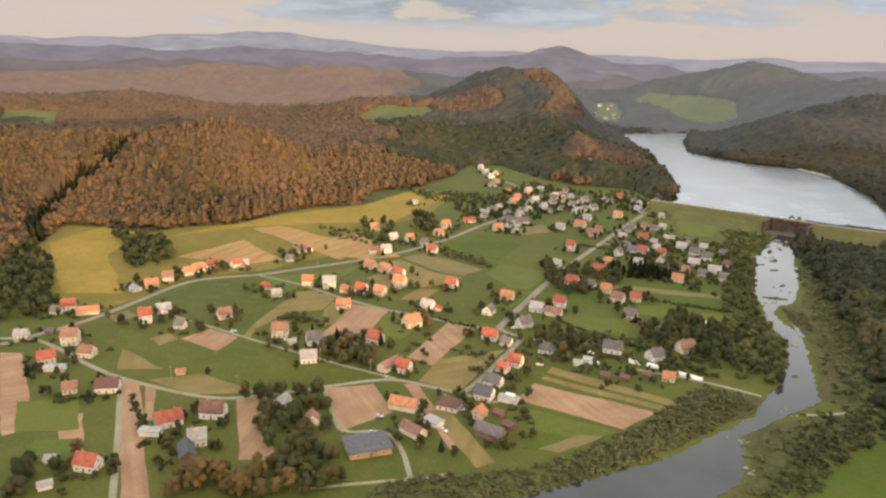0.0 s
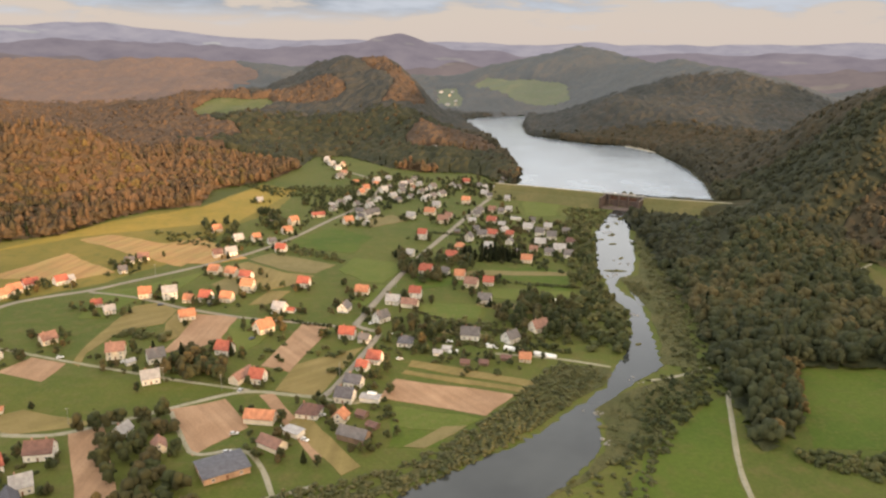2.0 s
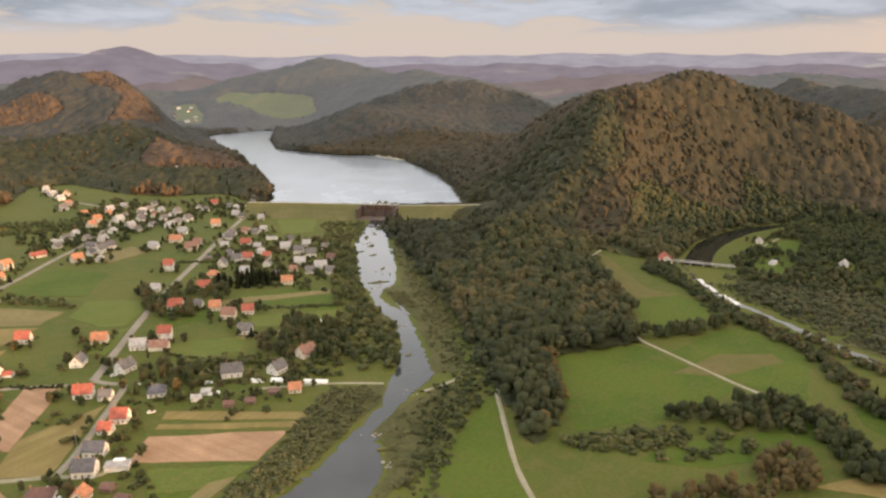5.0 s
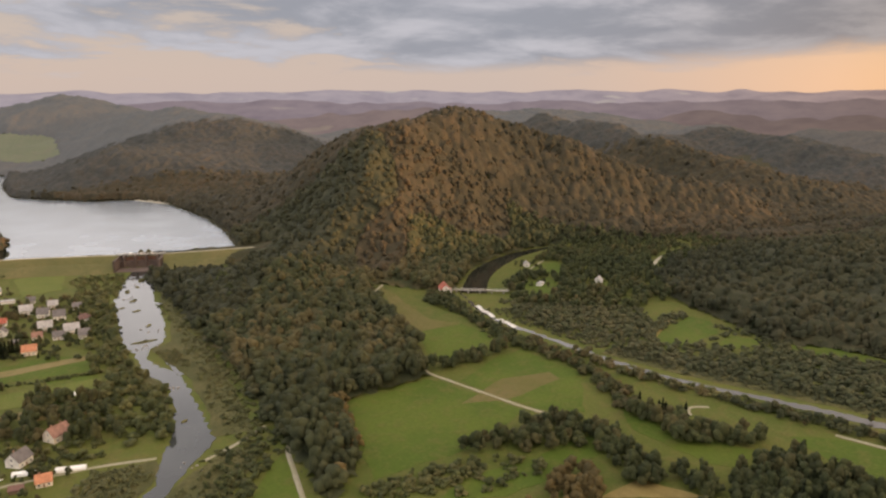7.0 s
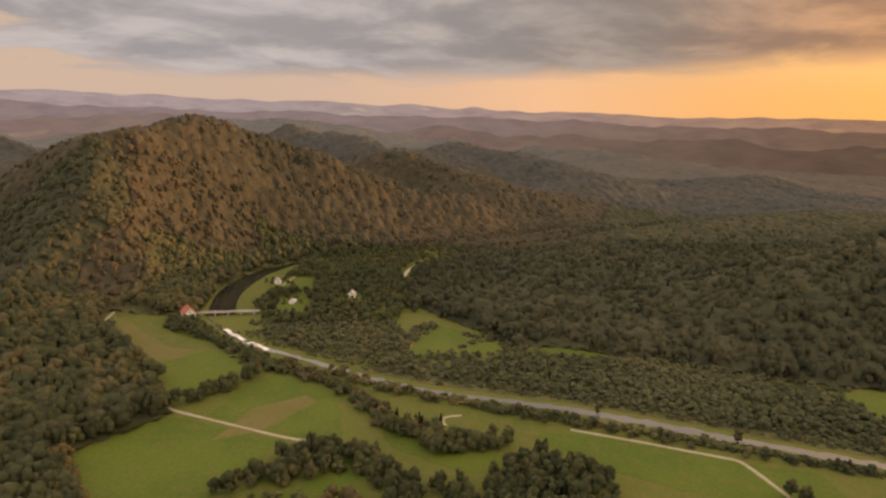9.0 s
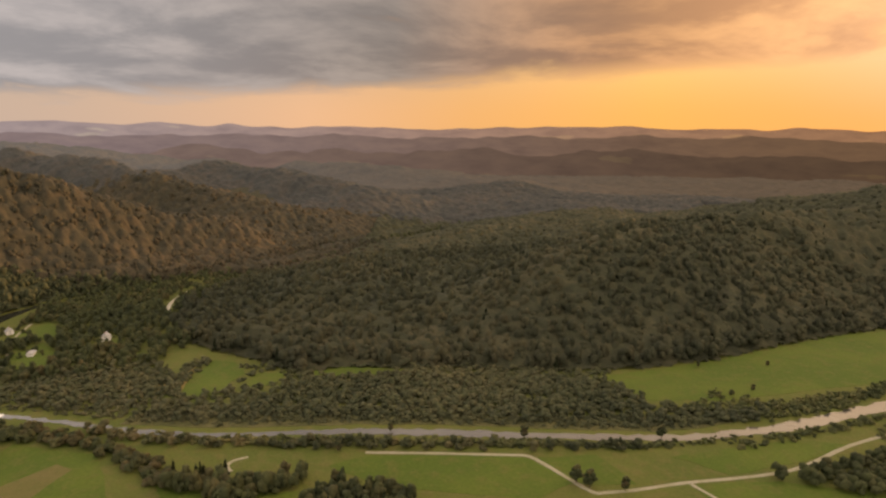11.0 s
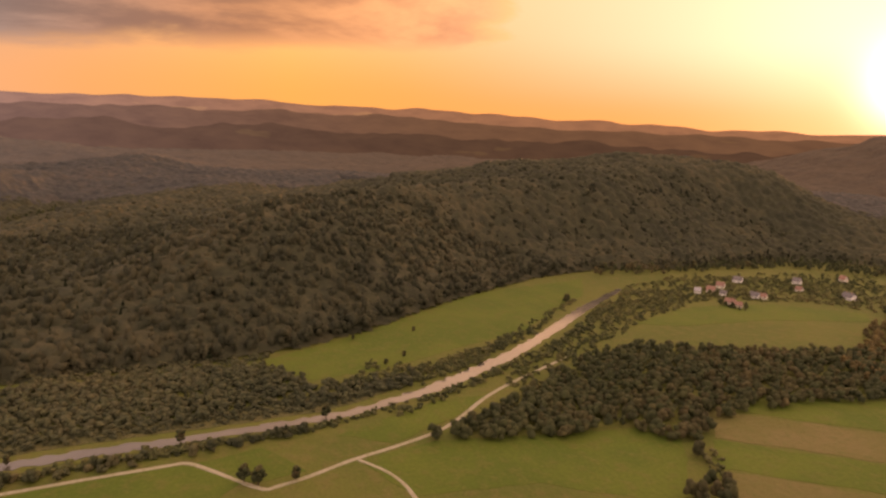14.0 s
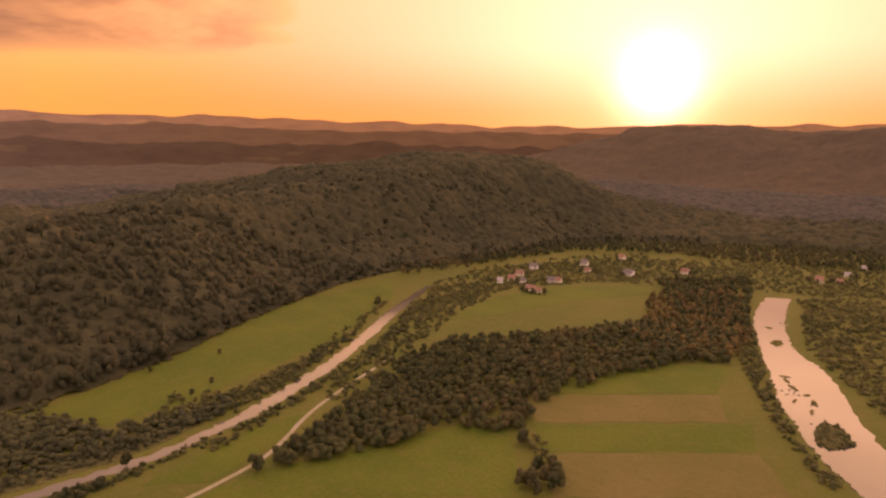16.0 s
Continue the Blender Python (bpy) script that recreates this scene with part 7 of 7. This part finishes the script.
for outline in BARS:
    bar = slab("islet", dense(list(outline), 3.0, 0.9, rocks_edge), -0.6, 0.4, M["reed"])
    tagged(bar, "flat reedy bar of silt in the river", "islet")
for i, (x, y, a, b, turn) in enumerate(ISLETS):
    islet(x, y, a, b, turn, i)
wild = np.random.default_rng(77)
px_, py_ = [], []
for x, y, a, b, turn in ISLETS:
    for _ in range(int(a * b / 9)):
        px_.append(x + wild.uniform(-0.6, 0.6) * a * math.cos(radians(turn))); py_.append(y + wild.uniform(-0.6, 0.6) * a * math.sin(radians(turn)))
for outline in BARS:
    ox, oy = [p[0] for p in outline], [p[1] for p in outline]
    qx, qy = wild.uniform(min(ox), max(ox), 160), wild.uniform(min(oy), max(oy), 160)
    inner_ = inside(qx, qy, list(outline))
    px_ += list(qx[inner_]); py_ += list(qy[inner_])
tree_mass("reeds", "tufts of reed and willow on the islets", np.array(px_), np.array(py_), "shrub", M["leaf_willow"], (0.8, 2.6), (1.5, 4), 3, 78, "reeds", 0.3)


def stone(rng, size):
    bm = bmesh.new()
    bmesh.ops.create_icosphere(bm, subdivisions=1, radius=size)
    for v in bm.verts:
        v.co = Vector((v.co.x * rng.uniform(0.8, 1.3), v.co.y * rng.uniform(0.7, 1.2), v.co.z * rng.uniform(0.45, 0.65)))
    return bm


rocks = random.Random(55)
stone_mesh = []
for k in range(4):
    bm = stone(rocks, 1.0)
    me = bpy.data.meshes.new("stone"); bm.to_mesh(me); bm.free(); me.materials.append(M["stone"]); stone_mesh.append(me)


def boulder(x, y, size):
    ob = new("boulder", rocks.choice(stone_mesh))
    ob.matrix_basis = pose(x, y, 0.1, 0, 0, rocks.uniform(0, 360)) @ Matrix.Diagonal((size, size, size, 1))
    tagged(ob, "grey boulder standing in shallow river water", "rock", "river boulders")


for x, y, n_, spread in ((345, 705, 9, 10), (318, 665, 8, 9), (285, 560, 7, 8), (258, 528, 8, 7), (268, 530, 6, 8), (236, 440, 5, 4), (150, 312, 6, 6), (142, 285, 5, 5), (190, 345, 5, 7), (340, -615, 8, 8), (325, -640, 6, 8), (250, -455, 10, 10), (215, -405, 8, 8), (495, 385, 10, 6), (482, 355, 8, 5)):
    for _ in range(n_):
        boulder(x + rocks.gauss(0, spread * 0.5), y + rocks.gauss(0, spread * 0.5), rocks.uniform(0.5, 1.3))
M["foam"] = plain("foam", (0.62, 0.62, 0.60), 0.25, 0.6, 0.4, 2.0)
for line in ([(506, 404), (497, 388), (489, 373)], [(486, 366), (481, 352), (477, 343)]):
    tagged(slab("rapids", dense([(x - 2.2, y) for x, y in line] + [(x + 2.0, y - 1) for x, y in line[::-1]], 2.5, 0.7, rocks), 0.0, 0.16, M["foam"]), "white water on the shallow rapids", "rapids", kind="structure")
# gravel beach by the reservoir and shore track
tagged(slab("beach", dense([(612, 1262), (640, 1240), (672, 1172), (690, 1088), (650, 1085), (622, 1150), (612, 1222)], 8, 1.5, rocks), LAKE_Z - 1, LAKE_Z + 0.6, M["gravel"]), "pale gravel beach on the reservoir", "beach", kind="structure")

# ---- power poles along the lanes ----
def utility_pole(x, y, turn):
    pole = thing("utility_pole", "slim pale concrete power pole with a crossarm", "pole", "power poles", x, y, 0, turn)
    bm = bmesh.new(); box(bm, (0.26, 0.26, 9.0), (0, 0, 0), 0, 0.6, 0.03); part("post", bm, M["concrete"], pole)
    bm = bmesh.new(); box(bm, (1.8, 0.12, 0.14), (0, 0, 8.4)); part("crossarm", bm, M["concrete"], pole)
    for k in (-0.8, 0.0, 0.8):
        bm = bmesh.new(); box(bm, (0.1, 0.1, 0.25), (k, 0, 8.54)); part("insulator", bm, M["frame"], pole)


for x, y, turn in ((-40, 377, 60), (-72, 392, 60), (-110, 352, 15), (-150, 362, 30), (24, 380, 65), (52, 470, 65), (78, 530, 62), (112, 600, 62), (150, 668, 62), (-60, 633, 40), (-110, 596, 40), (-165, 566, 15)):
    utility_pole(x, y, turn)


# ---- hall, polytunnels, single field trees ----
M["film"] = plain("film", (0.78, 0.78, 0.76), 0.12, 0.4, 0.5)

hall = gable_house("hall", 20, 16, 3.2, 0.7, "K", M["brick_wall"], False, 0, 1)
hall.matrix_basis = pose(-33, 297, 0, 0, 0, 20)
tagged(hall, "wide low hall with a flat slate-grey roof and brick-coloured walls", "hall", "buildings of the village")


def polytunnel(x, y, length, turn):
    tunnel = thing("polytunnel", "white plastic polytunnel in a garden", "polytunnel", "polytunnels", x, y, 0, turn)
    verts, faces = [], []
    for i in range(9):
        for k in range(9):
            a = math.pi * k / 8
            verts.append((-length / 2 + length * i / 8, 1.8 * math.cos(a), 2.0 * math.sin(a) + 0.04 * (i % 2)))
            if i and k:
                p = 9 * i + k
                faces.append((p, p - 1, p - 10, p - 9))
    mesh_object("cover", verts, faces, M["film"], tunnel)
    for i in (0, 8):
        bm = bmesh.new()
        bm.faces.new([bm.verts.new(verts[9 * i + k]) for k in range(9)])
        part("end_wall", bm, M["film"], tunnel)


for x, y, length, turn in ((149, 386, 14, -36), (132, 399, 10, -36), (121, 405, 8, -30), (187, 481, 10, -40), (172, 486, 8, -40), (95, 402, 6, -26)):
    polytunnel(x, y, length, turn)
for sort, x, y, size in (("h", 457, -76, 0.9), ("g", 455, 8, 0.8), ("h", 394, -20, 1.0), ("g", 391, -38, 0.8), ("h", 399, -14, 0.9), ("g", 462, 90, 0.6), ("g", 433, 118, 0.7), ("g", 593, -145, 0.5), ("g", 599, -203, 0.5), ("g", 530, -147, 0.5), ("g", 541, -167, 0.5), ("h", 636, -396, 0.9), ("h", 640, -402, 0.8)):
    plant(sort, x, y, size)
for sort, x, y, size in (("g", 40, 545, 0.6), ("h", 38, 541, 0.6), ("c", -38, 421, 0.9), ("a", -58, 415, 1.1), ("a", -61, 408, 1.0), ("c", -66, 420, 1.1), ("a", -52, 404, 0.9), ("a", -100, 262, 1.2), ("a", -94, 266, 1.1), ("a", -84, 257, 1.0), ("a", -62, 262, 1.2), ("h", -55, 266, 1.0), ("h", -42, 270, 0.9), ("g", -158, 436, 0.8), ("g", -140, 440, 0.7), ("g", -8, 300, 0.6), ("c", 2, 296, 0.6), ("g", 8, 292, 0.6), ("a", 270, 128, 1.1), ("a", 281, 132, 1.0), ("a", 262, 136, 1.0), ("a", 290, 124, 1.1), ("a", 300, 138, 0.9), ("g", 252, 140, 1.0), ("g", 310, 130, 1.0)):
    plant(sort, x, y, size)

# ---- cars and trailers in the yards ----
def parked_car(paint, label):
    """A small estate car at the origin, nose along x."""
    car = thing("parked_car", label, "car", "cars parked in the yards")
    bm = bmesh.new()
    outline = [(-2.1, 0.35), (-2.1, 0.85), (-1.95, 0.98), (0.75, 0.98), (1.95, 0.82), (2.1, 0.6), (2.1, 0.35)]
    sides = [[bm.verts.new((x, y, z)) for x, z in outline] for y in (-0.84, 0.84)]
    bm.faces.new(sides[0]); bm.faces.new(sides[1][::-1])
    for i in range(len(outline)):
        j = (i + 1) % len(outline)
        bm.faces.new((sides[0][j], sides[0][i], sides[1][i], sides[1][j]))
    bmesh.ops.bevel(bm, geom=list(bm.edges), offset=0.06, segments=1, affect="EDGES")
    body = part("body", bm, paint, car)
    bm = bmesh.new()
    low = [bm.verts.new(v) for v in ((-1.9, -0.78, 0.96), (0.85, -0.78, 0.96), (0.85, 0.78, 0.96), (-1.9, 0.78, 0.96))]
    top = [bm.verts.new(v) for v in ((-1.6, -0.62, 1.42), (0.15, -0.62, 1.42), (0.15, 0.62, 1.42), (-1.6, 0.62, 1.42))]
    for i in range(4): bm.faces.new((low[i], low[(i + 1) % 4], top[(i + 1) % 4], top[i]))
    part("windows", bm, M["glass"], car)
    bm = bmesh.new(); box(bm, (1.85, 1.3, 0.08), (-0.72, 0, 1.45), 0, 0.95, 0.03); part("roof", bm, paint, car)
    for x in (-1.3, 1.3):
        for y in (-0.78, 0.78):
            bm = bmesh.new()
            bmesh.ops.create_cone(bm, cap_ends=True, segments=12, radius1=0.32, radius2=0.32, depth=0.2, matrix=Matrix.Translation((x, y, 0.32)) @ Matrix.Rotation(math.pi / 2, 4, "X"))
            part("wheel", bm, M["tyre"], car)
    return car


def caravan():
    """A white box caravan on two wheels at the origin."""
    van = thing("caravan", "white box caravan parked on the grass behind a house", "caravan")
    bm = bmesh.new(); box(bm, (5.4, 2.3, 2.1), (0, 0, 1.55), 0, 0.94, 0.18); part("body", bm, M["film"], van)
    for y in (-1.17, 1.17):
        bm = bmesh.new(); box(bm, (1.6, 0.05, 0.6), (0.3, y * 0.985, 1.75), 0); part("window", bm, M["glass"], van)
        bm = bmesh.new()
        bmesh.ops.create_cone(bm, cap_ends=True, segments=12, radius1=0.34, radius2=0.34, depth=0.2, matrix=Matrix.Translation((0, y * 0.9, 0.34)) @ Matrix.Rotation(math.pi / 2, 4, "X"))
        part("wheel", bm, M["tyre"], van)
    bm = bmesh.new(); box(bm, (1.4, 0.1, 0.1), (3.2, 0, 0.5), 0); part("drawbar", bm, M["tyre"], van)
    return van


M["tyre"] = plain("tyre", (0.03, 0.03, 0.032), 0.2)
PAINTS = (("white", (0.80, 0.80, 0.79)), ("silver", (0.55, 0.56, 0.57)), ("dark blue", (0.05, 0.07, 0.13)))
yard_cars = {}
for i, (x, y, turn) in enumerate([(61, 435, 70), (51, 457, 20), (12, 337, 10), (30, 311, -30), (-2, 322, -40), (-7, 328, -40), (3, 315, -40), (-32, 311, 15), (-99, 423, 30), (-94, 520, 10), (-176, 444, 0), (-137, 436, 20), (-30, 327, 5), (96, 417, -15), (-27, 445, 40), (-165, 477, 5), (9, 347, 60), (-30, 373, 70), (61, 397, 0), (-59, 515, 0)]):
    paint = (0, 0, 1, 0, 2)[i % 5]
    m = pose(x, y, 0.12, 0, 0, turn)
    if paint not in yard_cars:
        colour, rgb = PAINTS[paint]
        yard_cars[paint] = parked_car(plain("paint_" + colour, rgb, 0.06, 0.3, 0.5), colour + " estate car parked beside a village house")
        yard_cars[paint].matrix_basis = m
    else:
        copy_thing(yard_cars[paint], m).matrix_basis = m
caravan().matrix_basis = pose(39, 351, 0.1, 0, 0, -26)
